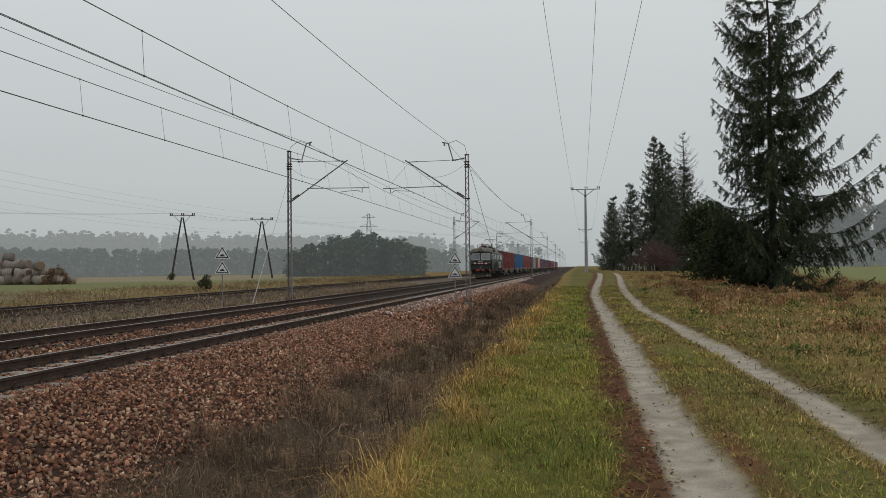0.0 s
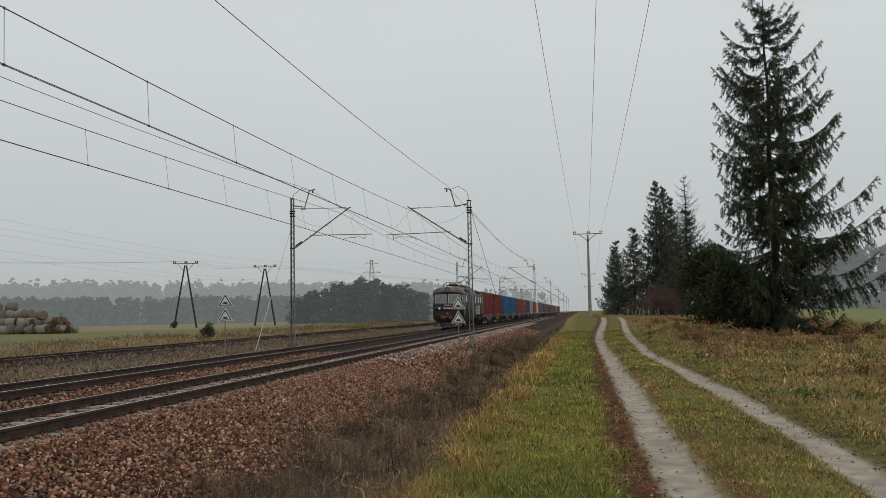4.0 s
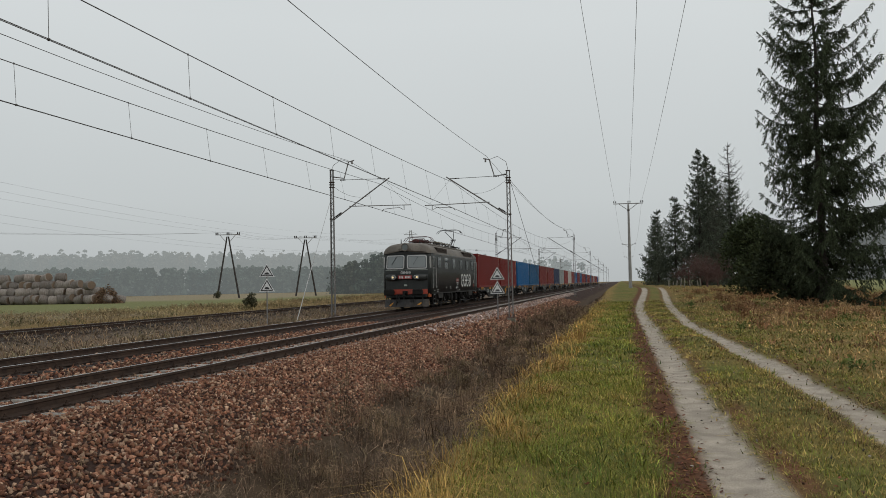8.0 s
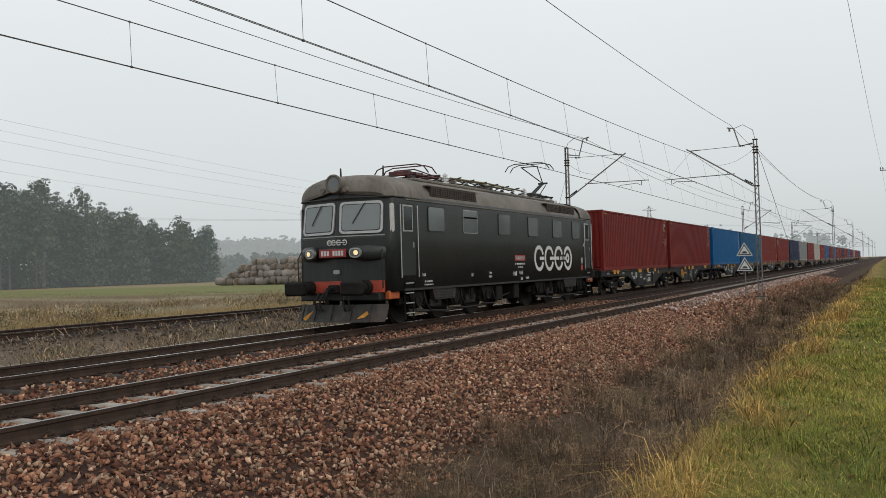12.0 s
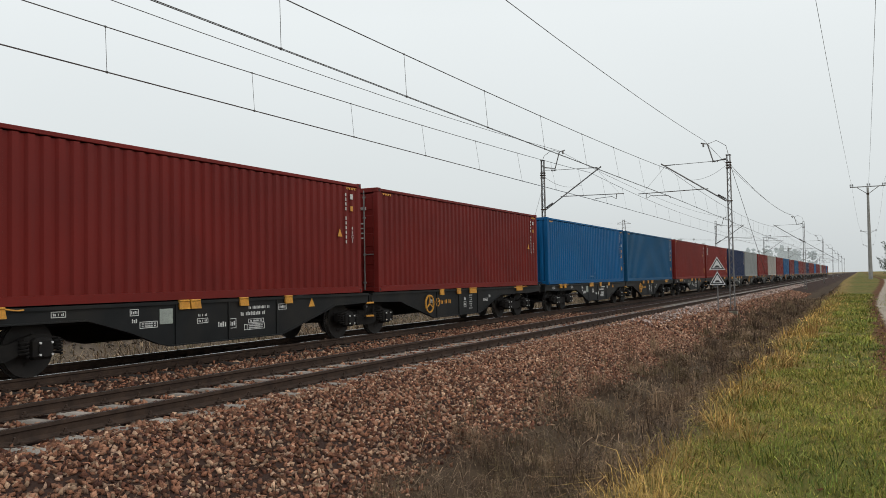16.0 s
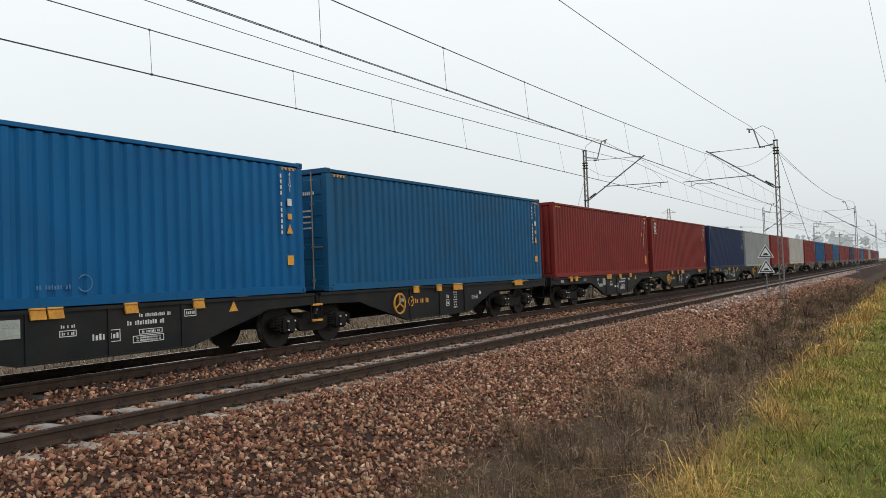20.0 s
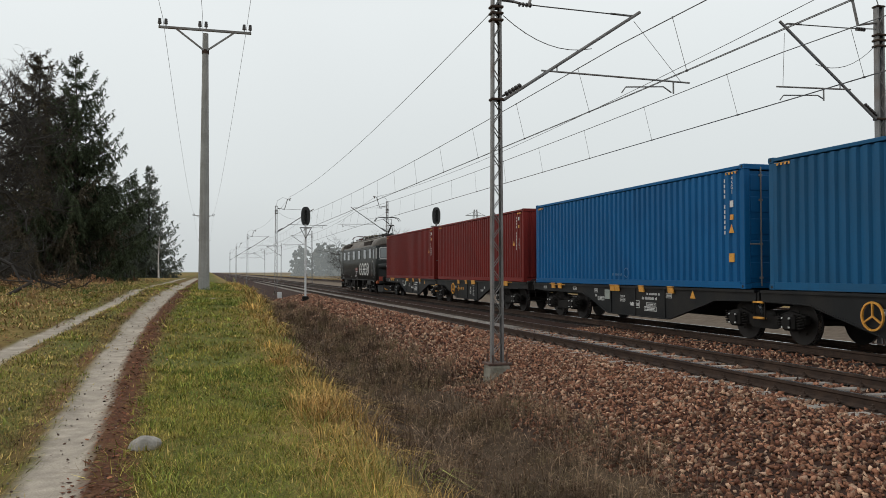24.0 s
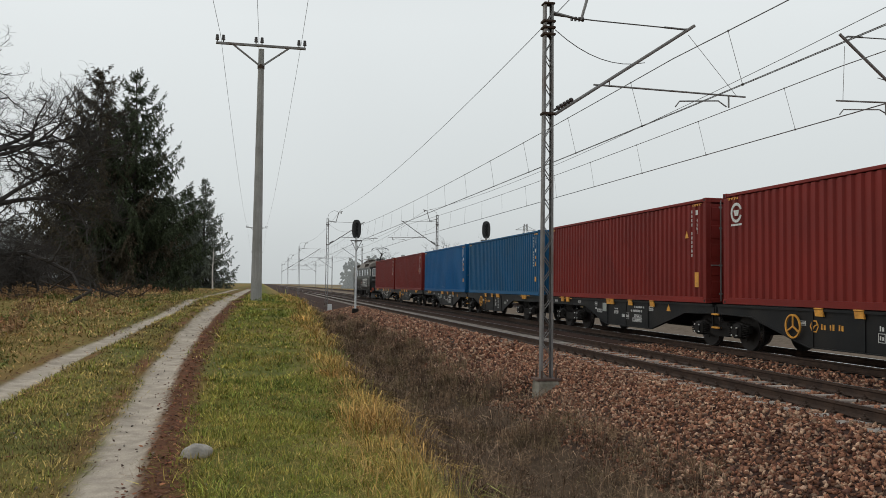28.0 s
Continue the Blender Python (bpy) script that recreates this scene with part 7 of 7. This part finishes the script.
# Stone tones, spread wide so pale and dark ones read as highlights and gaps.
RED_STONE = [(0.25, 0.112, 0.066), (0.15, 0.064, 0.041), (0.33, 0.168, 0.104), (0.095, 0.045, 0.033), (0.225, 0.106, 0.064), (0.45, 0.29, 0.19), (0.27, 0.13, 0.079), (0.36, 0.23, 0.16)]


def even(x0, x1, y0, y1, keep=None):
    def pick(rng, n):
        x, y = rng.uniform(x0, x1, n), rng.uniform(y0, y1, n)
        if keep is not None:
            ok = rng.uniform(0, 1, n) < keep(x, y)
            x, y = x[ok], y[ok]
        return x, y
    return pick


def clear_rails(x, y):
    ok = np.ones(len(x))
    for c in (NEAR_X, TRAIN_X):
        for sx in (-1, 1):
            ok *= np.abs(x - c - sx * GAUGE / 2) > 0.10
    inside = np.abs(x - NEAR_X) < GAUGE / 2
    on_sleeper = np.abs((y + 22.0 + 0.3) % 0.6 - 0.3) < 0.15
    return ok * np.where(inside & on_sleeper, 0.02, 1.0)


stones("slope_ballast", "reddish crushed stone on the embankment slope", 70000, even(-7.6, -4.15, -21.5, 28, lambda x, y: clear_rails(x, y) * smooth(-4.0, -4.8, x + 0.5 * (wave(x, y, 1.1) - 0.5))), (0.03, 0.062), RED_STONE, 200)
stones("slope_ballast", "reddish crushed stone further along the embankment", 16000, even(-7.6, -4.3, 27.5, 90, clear_rails), (0.06, 0.11), RED_STONE, 201)
stones("slope_ballast", "reddish crushed stone on the embankment behind", 12000, even(-7.6, -4.3, -65, -21, clear_rails), (0.06, 0.11), RED_STONE, 202)
PALE_STONE = [(0.46, 0.36, 0.32), (0.36, 0.27, 0.23), (0.52, 0.43, 0.39), (0.26, 0.15, 0.11)]
stones("shoulder_ballast", "paler newer crushed stone on the embankment shoulder", 9000, even(-7.5, -6.2, 26, 120, lambda x, y: clear_rails(x, y) * smooth(-6.2, -6.6, x) * smooth(24, 42, y)), (0.06, 0.11), PALE_STONE, 207, 0.6)
stones("track_ballast", "reddish-brown crushed stone between rails", 34000, even(-9.75, -7.2, -24, 42, clear_rails), (0.04, 0.075), RED_STONE, 203)
stones("track_ballast", "reddish-brown crushed stone between the two tracks", 26000, even(-14.2, -9.7, -24, 36, clear_rails), (0.035, 0.075), RED_STONE, 206)
stones("siding_ballast", "grey-brown stone beside the siding", 4500, even(-25, -19.8, 4, 60), (0.05, 0.11), [(0.13, 0.11, 0.09), (0.10, 0.085, 0.07), (0.17, 0.14, 0.12)], 204)
stones("lane_pebbles", "small pebbles and clods on the sandy ruts", 1600, even(0.4, 3.2, -30, 40), (0.008, 0.03), [(0.30, 0.26, 0.22), (0.10, 0.06, 0.045), (0.20, 0.17, 0.14)], 205)


def flakes(name, label, n, pick, size, colours, seed):
    """Fallen leaves: small bent flakes lying flat."""
    rng = np.random.default_rng(seed)
    x, y = pick(rng, n)
    n = len(x)
    s = rng.uniform(*size, n)
    a = rng.uniform(0, 6.283, n)
    z = height(x, y) + 0.012
    u, v = np.c_[np.cos(a), np.sin(a), rng.uniform(-0.35, 0.35, n)] * s[:, None], np.c_[-np.sin(a), np.cos(a), rng.uniform(-0.5, 0.5, n)] * s[:, None] * 0.5
    p = np.c_[x, y, z]
    q = np.stack([p - u, p - v, p + u, p + v], 1)
    c = np.array(colours)[rng.integers(0, len(colours), n)] * rng.uniform(0.7, 1.3, (n, 1))
    me = soup(name, q.reshape(-1, 3), np.arange(n * 4).reshape(-1, 4), M["grass"], np.repeat(c, 4, axis=0))
    return tagged(new(name, me), label, "leaves", kind="stuff")


LITTER = [(0.17, 0.06, 0.032), (0.12, 0.045, 0.026), (0.24, 0.10, 0.05), (0.09, 0.042, 0.03)]


def litter_band(x, y):
    w = 0.2 * (wave(x, y, 1.3) - 0.5)
    return np.exp(-((x - rut_left(y) + 0.45 + w) / 0.25) ** 4) + 0.35 * np.exp(-((x - rut_right(y) - 0.42 + w) / 0.22) ** 4) + 0.015


flakes("leaf_litter", "reddish-brown fallen leaves along the lane", 46000, strip(-0.4, 3.7, 2.5, 50, litter_band, 1.7), (0.014, 0.034), LITTER, 300)
flakes("leaf_litter", "reddish-brown fallen leaves along the lane behind", 46000, strip(-0.4, 4.0, -2.5, -36, litter_band, 1.7), (0.014, 0.034), LITTER, 301)


# ---- poles and power lines ----
def line_pole(tall, arm=3.3):
    """A spun-concrete pole with a braced cross-arm along x and paired insulators."""
    t = thing("power_pole", "grey concrete power pole with a braced cross-arm and insulators", "power pole", group="power line along the lane")
    g = Geo()
    g.smooth = False
    g.tube([(0, 0, -0.4), (0, 0, tall - 0.1)], 0.21, 14, True, 0.105)
    part("shaft", g, M["polecon"], t)
    g = Geo()
    g.box((0, 0.12, tall), (arm, 0.09, 0.09), 0.01)
    part("cross_arm", g, M["galv"], t)
    for s in (-1, 1):
        g = Geo()
        g.bar((s * 0.06, 0.12, tall - 0.75), (s * arm * 0.31, 0.12, tall - 0.03), 0.06)
        part("brace", g, M["galv"], t)
    g = Geo()
    g.tube([(0, 0, tall - 0.85), (0, 0, tall - 0.70)], 0.135, 12)
    part("collar", g, M["rail"], t)
    for x in (-arm / 2 + 0.04, -arm / 2 + 0.26, -0.02, 0.20, arm / 2 - 0.26, arm / 2 - 0.04):
        g = Geo()
        g.tube([(x, 0.12, tall + 0.03), (x, 0.12, tall + 0.14)], 0.02, 6)
        for k in range(3):
            g.tube([(x, 0.12, tall + 0.12 + 0.07 * k), (x, 0.12, tall + 0.17 + 0.07 * k)], 0.07 - 0.008 * k, 8)
        part("insulator", g, M["insul"], t)
    return t


POLES = [(1.6, -250.0), (1.0, -138.0), (0.2, -32.4), (1.05, 96.5), (2.1, 205.0), (3.0, 315.0)]
first_pole = line_pole(9.62)
first_pole.matrix_basis = pose(POLES[2][0], POLES[2][1], float(height(*POLES[2])))
for k, (x, y) in enumerate(POLES):
    if k != 2:
        copy_thing(first_pole, pose(x, y, float(height(x, y))))
for dx in (-1.5, 0.1, 1.5):
    t = thing("power_line", "thin power line wire running along the lane", "power line", group="lane power line wires")
    for (x0, y0), (x1, y1) in zip(POLES[:-1], POLES[1:]):
        g = Geo()
        g.tube(sag((x0 + dx, y0 + 0.12, float(height(x0, y0)) + 9.95), (x1 + dx, y1 + 0.12, float(height(x1, y1)) + 9.95), 1.1, 24), 0.0075, 5, False)
        part("wire_span", g, M["wire"], t)


def a_pole():
    t = thing("power_pole", "two-legged dark wooden A-shaped power pole", "power pole", group="A-poles in the field")
    for s in (-1, 1):
        g = Geo()
        g.tube([(s * 1.9, 0, -0.3), (s * 0.12, 0, 10.4)], 0.17, 8, True, 0.12)
        part("leg", g, M["greytwig"], t)
        g = Geo()
        g.bar((s * 0.3, 0, 9.5), (s * 1.3, 0, 10.65), 0.07)
        part("brace", g, M["galv"], t)
    g = Geo()
    g.box((0, 0, 10.7), (4.1, 0.12, 0.12), 0.01)
    part("cross_arm", g, M["galv"], t)
    for x in (-1.95, -1.65, -0.1, 0.2, 1.65, 1.95):
        g = Geo()
        g.tube([(x, 0, 10.75), (x, 0, 11.1)], 0.10, 7)
        part("insulator", g, M["insul"], t)
    return t


one = a_pole()
one.matrix_basis = pose(-64.3, 128.5, -0.1, 0, 0, 12)
copy_thing(one, pose(-56.4, 143.5, -0.1, 0, 0, 12))
for dx in (-1.8, 0.0, 1.8):
    t = thing("power_line", "thin wire over the field between A-poles", "power line", group="field power line wires")
    run = [(-150, 36), (-107, 80), (-64.3, 128.5), (-56.4, 143.5), (-20, 260)]
    for (x0, y0), (x1, y1) in zip(run[:-1], run[1:]):
        g = Geo()
        g.tube(sag((x0 + dx, y0, 11.0), (x1 + dx, y1, 11.0), 0.9, 14), 0.010, 4, False)
        part("wire_span", g, M["wire"], t)


def pylon(tall, m, label):
    t = thing("pylon", label, "pylon", m)
    w = lambda z: 3.0 * (1 - z / tall) ** 1.1 + 0.5
    for sx in (-1, 1):
        for sy in (-1, 1):
            g = Geo()
            zs = np.linspace(-0.3, tall, 8)
            g.tube([(sx * w(max(z, 0)), sy * w(max(z, 0)), z) for z in zs], 0.11, 4, False)
            part("leg", g, M["galv"], t)
    for f in range(4):
        g = Geo()
        n = 12
        zig = []
        for i in range(n + 1):
            z = tall * (1 - (1 - i / n) ** 1.2)
            a, s = w(z), 1 if i % 2 else -1
            p = (s * a, a, z)
            for _ in range(f):
                p = (-p[1], p[0], p[2])
            zig.append(p)
        g.tube(zig, 0.06, 4)
        part("lacing", g, M["galv"], t)
    for z, a in ((tall - 2.5, 4.2), (tall - 8.0, 5.6)):
        g = Geo()
        g.bar((-a, 0, z), (a, 0, z), 0.22)
        for s in (-1, 1):
            g.bar((s * a, 0, z), (s * 0.6, 0, z + 1.6), 0.12)
        part("cross_arm", g, M["galv"], t)
    return t


pylon(35.0, pose(-125, 492, 0), "grey lattice pylon far off in the mist")
pylon(33.0, pose(-143, 63.5, 0), "grey lattice pylon standing beyond the train")
pylon(27.0, pose(-104, -322, 0), "distant grey lattice pylon behind the railway")
for dx, z in ((-4.2, 32.0), (4.2, 32.0), (-5.6, 26.5), (5.6, 26.5), (0, 35.0)):
    t = thing("power_line", "high-voltage line sagging between pylons over the field", "power line", group="high-voltage wires")
    run = [(-160, -330), (-143, 63.5), (-125, 492)]
    for (x0, y0), (x1, y1) in zip(run[:-1], run[1:]):
        g = Geo()
        g.tube(sag((x0 + dx, y0, z - 1.5), (x1 + dx, y1, z - 1.5), 9.0, 30), 0.018, 4, False)
        part("wire_span", g, M["wire"], t)


# ---- lineside signs and signals ----
def crossing_sign(m, label):
    t = thing("railway_sign", label, "railway sign", m, "lineside warning signs")
    g = Geo()
    g.tube([(0, 0, -0.3), (0, 0, 2.65)], 0.028, 8)
    part("post", g, M["galv"], t)
    for z in (2.05, 2.75):
        def tri(r, deep):
            g = Geo()
            g.prism([(r * math.cos(radians(a)), z + r * math.sin(radians(a))) for a in (90, 210, 330)], 1, -deep, deep)
            return g
        b = part("triangle_board", tri(0.42, 0.030), M["signw"], t, "white triangle with black rim and symbol")
        part("rim", tri(0.355, 0.034), M["signk"], b)
        part("panel", tri(0.265, 0.038), M["signw"], b)
        g = Geo()
        g.prism([(-0.13, z - 0.10), (0.13, z - 0.10), (0.06, z + 0.0), (-0.06, z + 0.0)], 1, -0.042, 0.042)
        part("symbol", g, M["signk"], b)
    return t


crossing_sign(pose(-6.0, 40.9, -0.75, 0, 0, 8), "two stacked white triangular railway signs on a thin post")
crossing_sign(pose(-16.6, 37.2, -0.42, 0, 0, 20), "two stacked triangular railway signs beyond the tracks")


def light_signal(m, label, white):
    t = thing("railway_signal", label, "railway signal", m)
    g = Geo()
    g.tube([(0, 0, 0.4), (0, 0, 5.2)], 0.07, 10)
    part("mast", g, M["signw"] if white else M["galv"], t, "white signal mast" if white else "")
    g = Geo()
    g.box((0, 0, 0.1), (0.4, 0.4, 0.9), 0.04)
    part("foot", g, M["bogie"], t)
    g = Geo()
    prof = []
    for k in range(24):
        a = 2 * math.pi * k / 24
        prof.append((0.30 * math.copysign(abs(math.cos(a)) ** 0.7, math.cos(a)), 5.75 + 0.62 * math.copysign(abs(math.sin(a)) ** 0.8, math.sin(a))))
    g.prism(prof, 1, -0.03, 0.03)
    g.box((0, -0.14, 5.75), (0.34, 0.26, 0.9), 0.04)
    h = part("head", g, M["signk"], t, "black oval signal head")
    for k in range(4):
        g = Geo()
        g.tube([(0, 0.03, 5.42 + 0.22 * k), (0, 0.20, 5.43 + 0.22 * k)], 0.085, 12, False)
        g.tube([(0, 0.03, 5.42 + 0.22 * k), (0, 0.04, 5.42 + 0.22 * k)], 0.075, 12)
        part("lamp_hood", g, M["signk"], h)
    g = Geo()
    g.box((0.0, 0, 5.0), (0.75, 0.35, 0.05), 0.01)
    part("service_platform", g, M["galv"], t)
    for s in (-1, 1):
        g = Geo()
        g.bar((0, 0.1, 4.3), (s * 0.35, 0.1, 4.98), 0.04)
        part("bracket", g, M["galv"], t)
    return t


light_signal(pose(-6.0, -55.0, -0.45), "lineside colour-light signal with white mast and black head", True)
light_signal(pose(-15.5, -57.5, -0.1), "black signal head on a mast beyond the train", False)

g = Geo()
g.tube([(-15.55, 43.5, 6.5), (-16.6, 43.4, 3.0)], 0.012, 5)
g.tube([(-16.6, 43.4, 3.0), (-17.6, 43.3, -0.35)], 0.024, 5)
tagged(new("guy_wire", g.mesh("guy_wire", M["signw"])), "pale guy wire anchoring a catenary mast", "guy wire")
for x0, y0, z0, x1, y1, z1 in ((-5.55, 43, 7.0, -6.75, 105, 8.3), (-5.55, 43, 7.05, -5.3, 62, -0.5)):
    g = Geo()
    g.tube(sag((x0, y0, z0), (x1, y1, z1), 0.5 if z1 > 1 else 0.0), 0.012, 5)
    tagged(new("feeder_wire" if z1 > 1 else "guy_wire", g.mesh("wire", M["wire"])), "dark cable led off a catenary mast", "cable")


# ---- stacked round bales ----
M["bale"] = make_mat("weathered_bale_wrap", (0.31, 0.275, 0.245), (0.19, 0.165, 0.145), 0.9, scale=3, bump=0.8, spread=0.32, dirt=((0.13, 0.08, 0.055), 0.8), squash=(1, 12, 1))
M["baleend"] = make_mat("bale_straw_end", (0.21, 0.15, 0.105), (0.14, 0.10, 0.07), 0.95, scale=14, bump=0.8)


def bale_mesh(seed):
    rng = np.random.default_rng(seed)
    g = Geo()
    n = 20
    rings = []
    for y, r in ((-0.62, 0.50), (-0.58, 0.58), (-0.3, 0.62), (0.0, 0.61), (0.3, 0.62), (0.58, 0.58), (0.62, 0.50)):
        rings.append([(r * (1 + 0.03 * math.sin(3 * a + seed)) * math.cos(a), y, r * (0.94 + 0.02 * rng.uniform()) * math.sin(a)) for a in np.linspace(0, 2 * math.pi, n, endpoint=False)])
    g.loft(rings, True, False)
    g.k = 1
    for r, d in ((rings[0], -1), (rings[-1], 1)):
        inner = [(p[0] * 0.5, p[1] + d * 0.02, p[2] * 0.5) for p in r]
        g.loft([r, inner], True, False)
        g.add(inner, [tuple(range(n))])
    return g.mesh("round_bale", [M["bale"], M["baleend"]])


BALES = [bale_mesh(k) for k in range(3)]
A, B = Vector((-91.6, 96.3, 0)), Vector((-64.0, 93.8, 0))
way = (B - A).normalized()
heading = math.degrees(math.atan2(-way.x, way.y))
rng = random.Random(5)
for layer in range(4):
    for deep in range(2):
        count = 21 - layer * 3 - deep
        for k in range(count):
            if layer == 3 and rng.random() < 0.15:
                continue
            p = A + way * (0.6 + layer * 2.2 + k * 1.30 + rng.uniform(-0.28, 0.28)) + Vector((0, 1, 0)) * (deep * 1.2 + layer * 0.45 + rng.uniform(-0.15, 0.15))
            z = 0.56 + layer * 0.93 + rng.uniform(-0.10, 0.10) + float(height(p.x, p.y))
            ob = new("round_bale", BALES[rng.randrange(3)])
            ob.matrix_basis = pose(p.x, p.y, z, rng.uniform(-26, 26), rng.uniform(0, 360), heading + rng.uniform(-40, 40))
            tagged(ob, "weathered grey-brown round straw bale in a stack", "straw bale", "stacked round bales")
for x, y, z, r in ((-64.8, 92.6, 0.55, 70), (-63.4, 94.1, 0.55, 100), (-64.9, 94.9, 0.6, 40), (-62.6, 92.9, 0.5, 95), (-64.6, 93.6, 1.5, 80), (-65.6, 93.2, 2.3, 60), (-61.8, 94.0, 0.45, 130)):
    ob = new("round_bale", BALES[1])
    ob.matrix_basis = pose(x, y, z, rng.uniform(-18, 18), 0, r)
    tagged(ob, "slumped straw bale at the end of a stack", "straw bale", "stacked round bales")


rng = np.random.default_rng(77)
n = 2600
a, u = rng.uniform(0, 6.283, n), rng.uniform(0, 1, n) ** 0.6
spot = np.c_[-63.3 + 2.0 * u * np.cos(a), 93.3 + 1.3 * u * np.sin(a), 2.3 * (1 - u ** 1.5) * rng.uniform(0.1, 1.0, n)]
straws = sprays(spot, np.c_[np.cos(a), np.sin(a), rng.uniform(-0.8, 0.6, n)] + rng.normal(size=(n, 3)) * 0.4, rng.uniform(0.25, 0.6, n), rng.uniform(0.03, 0.07, n), rng, 0.6)
heap = new("straw_heap", quads_mesh("straw_heap", straws, np.array([(0.20, 0.13, 0.08)]) * rng.uniform(0.6, 1.4, (n, 1)), M["grass"]))
tagged(heap, "loose brown straw slumped at the end of a bale stack", "straw heap", kind="stuff")

# ---- small things by the lane ----
def boulder(name, m, size, label, mat, seed):
    bm = bmesh.new()
    bmesh.ops.create_icosphere(bm, subdivisions=3, radius=1)
    for v in bm.verts:
        k = 1 + 0.22 * noise.noise(v.co * 1.3 + Vector((seed, 0, 0))) + 0.06 * noise.noise(v.co * 4)
        v.co = Vector((v.co.x * size[0], v.co.y * size[1], v.co.z * size[2])) * k
    for f in bm.faces:
        f.smooth = True
    me = bpy.data.meshes.new(name)
    bm.to_mesh(me)
    bm.free()
    me.materials.append(mat)
    ob = new(name, me)
    ob.matrix_basis = m
    return tagged(ob, label, "stone")


M["fieldstone"] = make_mat("pale_field_stone", (0.36, 0.33, 0.29), (0.26, 0.24, 0.21), 0.9, scale=7, bump=0.4, dirt=((0.16, 0.12, 0.08), 0.5))
boulder("field_stone", pose(0.56, -8.8, 0.05, 0, 0, 20), (0.15, 0.12, 0.10), "pale rounded field stone lying in the verge", M["fieldstone"], 3)
boulder("field_stone", pose(-0.1, -27.5, 0.74, 0, 0, 70), (0.22, 0.16, 0.12), "pale field stone beside the rutted lane", M["fieldstone"], 5)
g = Geo()
g.tube([(6.35, -30.0, 0.86), (6.0, -30.0, 1.06), (5.5, -30.1, 1.38)], 0.07, 8, True, 0.05)
g.tube([(5.5, -30.1, 1.36), (6.2, -30.0, 1.40), (7.1, -30.0, 1.66)], 0.022, 5)
tagged(new("fallen_log", g.mesh("fallen_log", M["bark"])), "dark fallen branch leaning over the grass", "log")
for k in range(9):
    x, y = 5.2 + 0.42 * k + 0.1 * math.sin(k * 3), 95 + 0.5 * math.cos(k * 2)
    g = Geo()
    g.box((0, 0, 0.5), (0.11, 0.05, 0.75 + 0.4 * math.sin(k * 5)), 0.01, Matrix.Rotation(radians(9 * math.sin(k * 7)), 3, "Y"))
    ob = tagged(new("fence_board", g.mesh("fence_board", M["mossfoot"])), "weathered board of a tumbledown fence", "fence", "old fence boards")
    ob.matrix_basis = on_ground(x, y)
for k in range(14):
    g = Geo()
    g.box((0, 0, 0.45), (0.08, 0.04, 1.1), 0.01)
    ob = tagged(new("fence_board", g.mesh("fence_board", M["greytwig"])), "grey board of an old wooden fence", "fence", "grey fence boards")
    ob.matrix_basis = on_ground(5.2 + 0.26 * k, -64 - 0.05 * k, RNG.uniform(-10, 10))
g = Geo()
g.box((0, 0, 0.35), (0.35, 0.2, 0.6), 0.03)
tagged(new("marker_stone", g.mesh("marker_stone", M["signw"])), "white kilometre marker stone beside the track", "marker", ).matrix_basis = pose(-5.25, -66.5, -0.55)


def motions():
    times = [0.0, 4.0, 8.0, 12.0, 16.0, 20.0, 24.0, 28.0]
    for ob, offset, turn in MOVERS:
        walk(ob, [(t, pose(TRAIN_X, train_at(t) + offset, RAIL_Z, 0, 0, turn)) for t in times])
    for ob, y, r in WHEELS:
        rate = math.degrees(-TRAIN_V / r)
        count = int(28 * rate / 80) + 1
        walk(ob, [(28 * k / count, pose(0, y, r, rate * 28 * k / count)) for k in range(count + 1)])


motions()
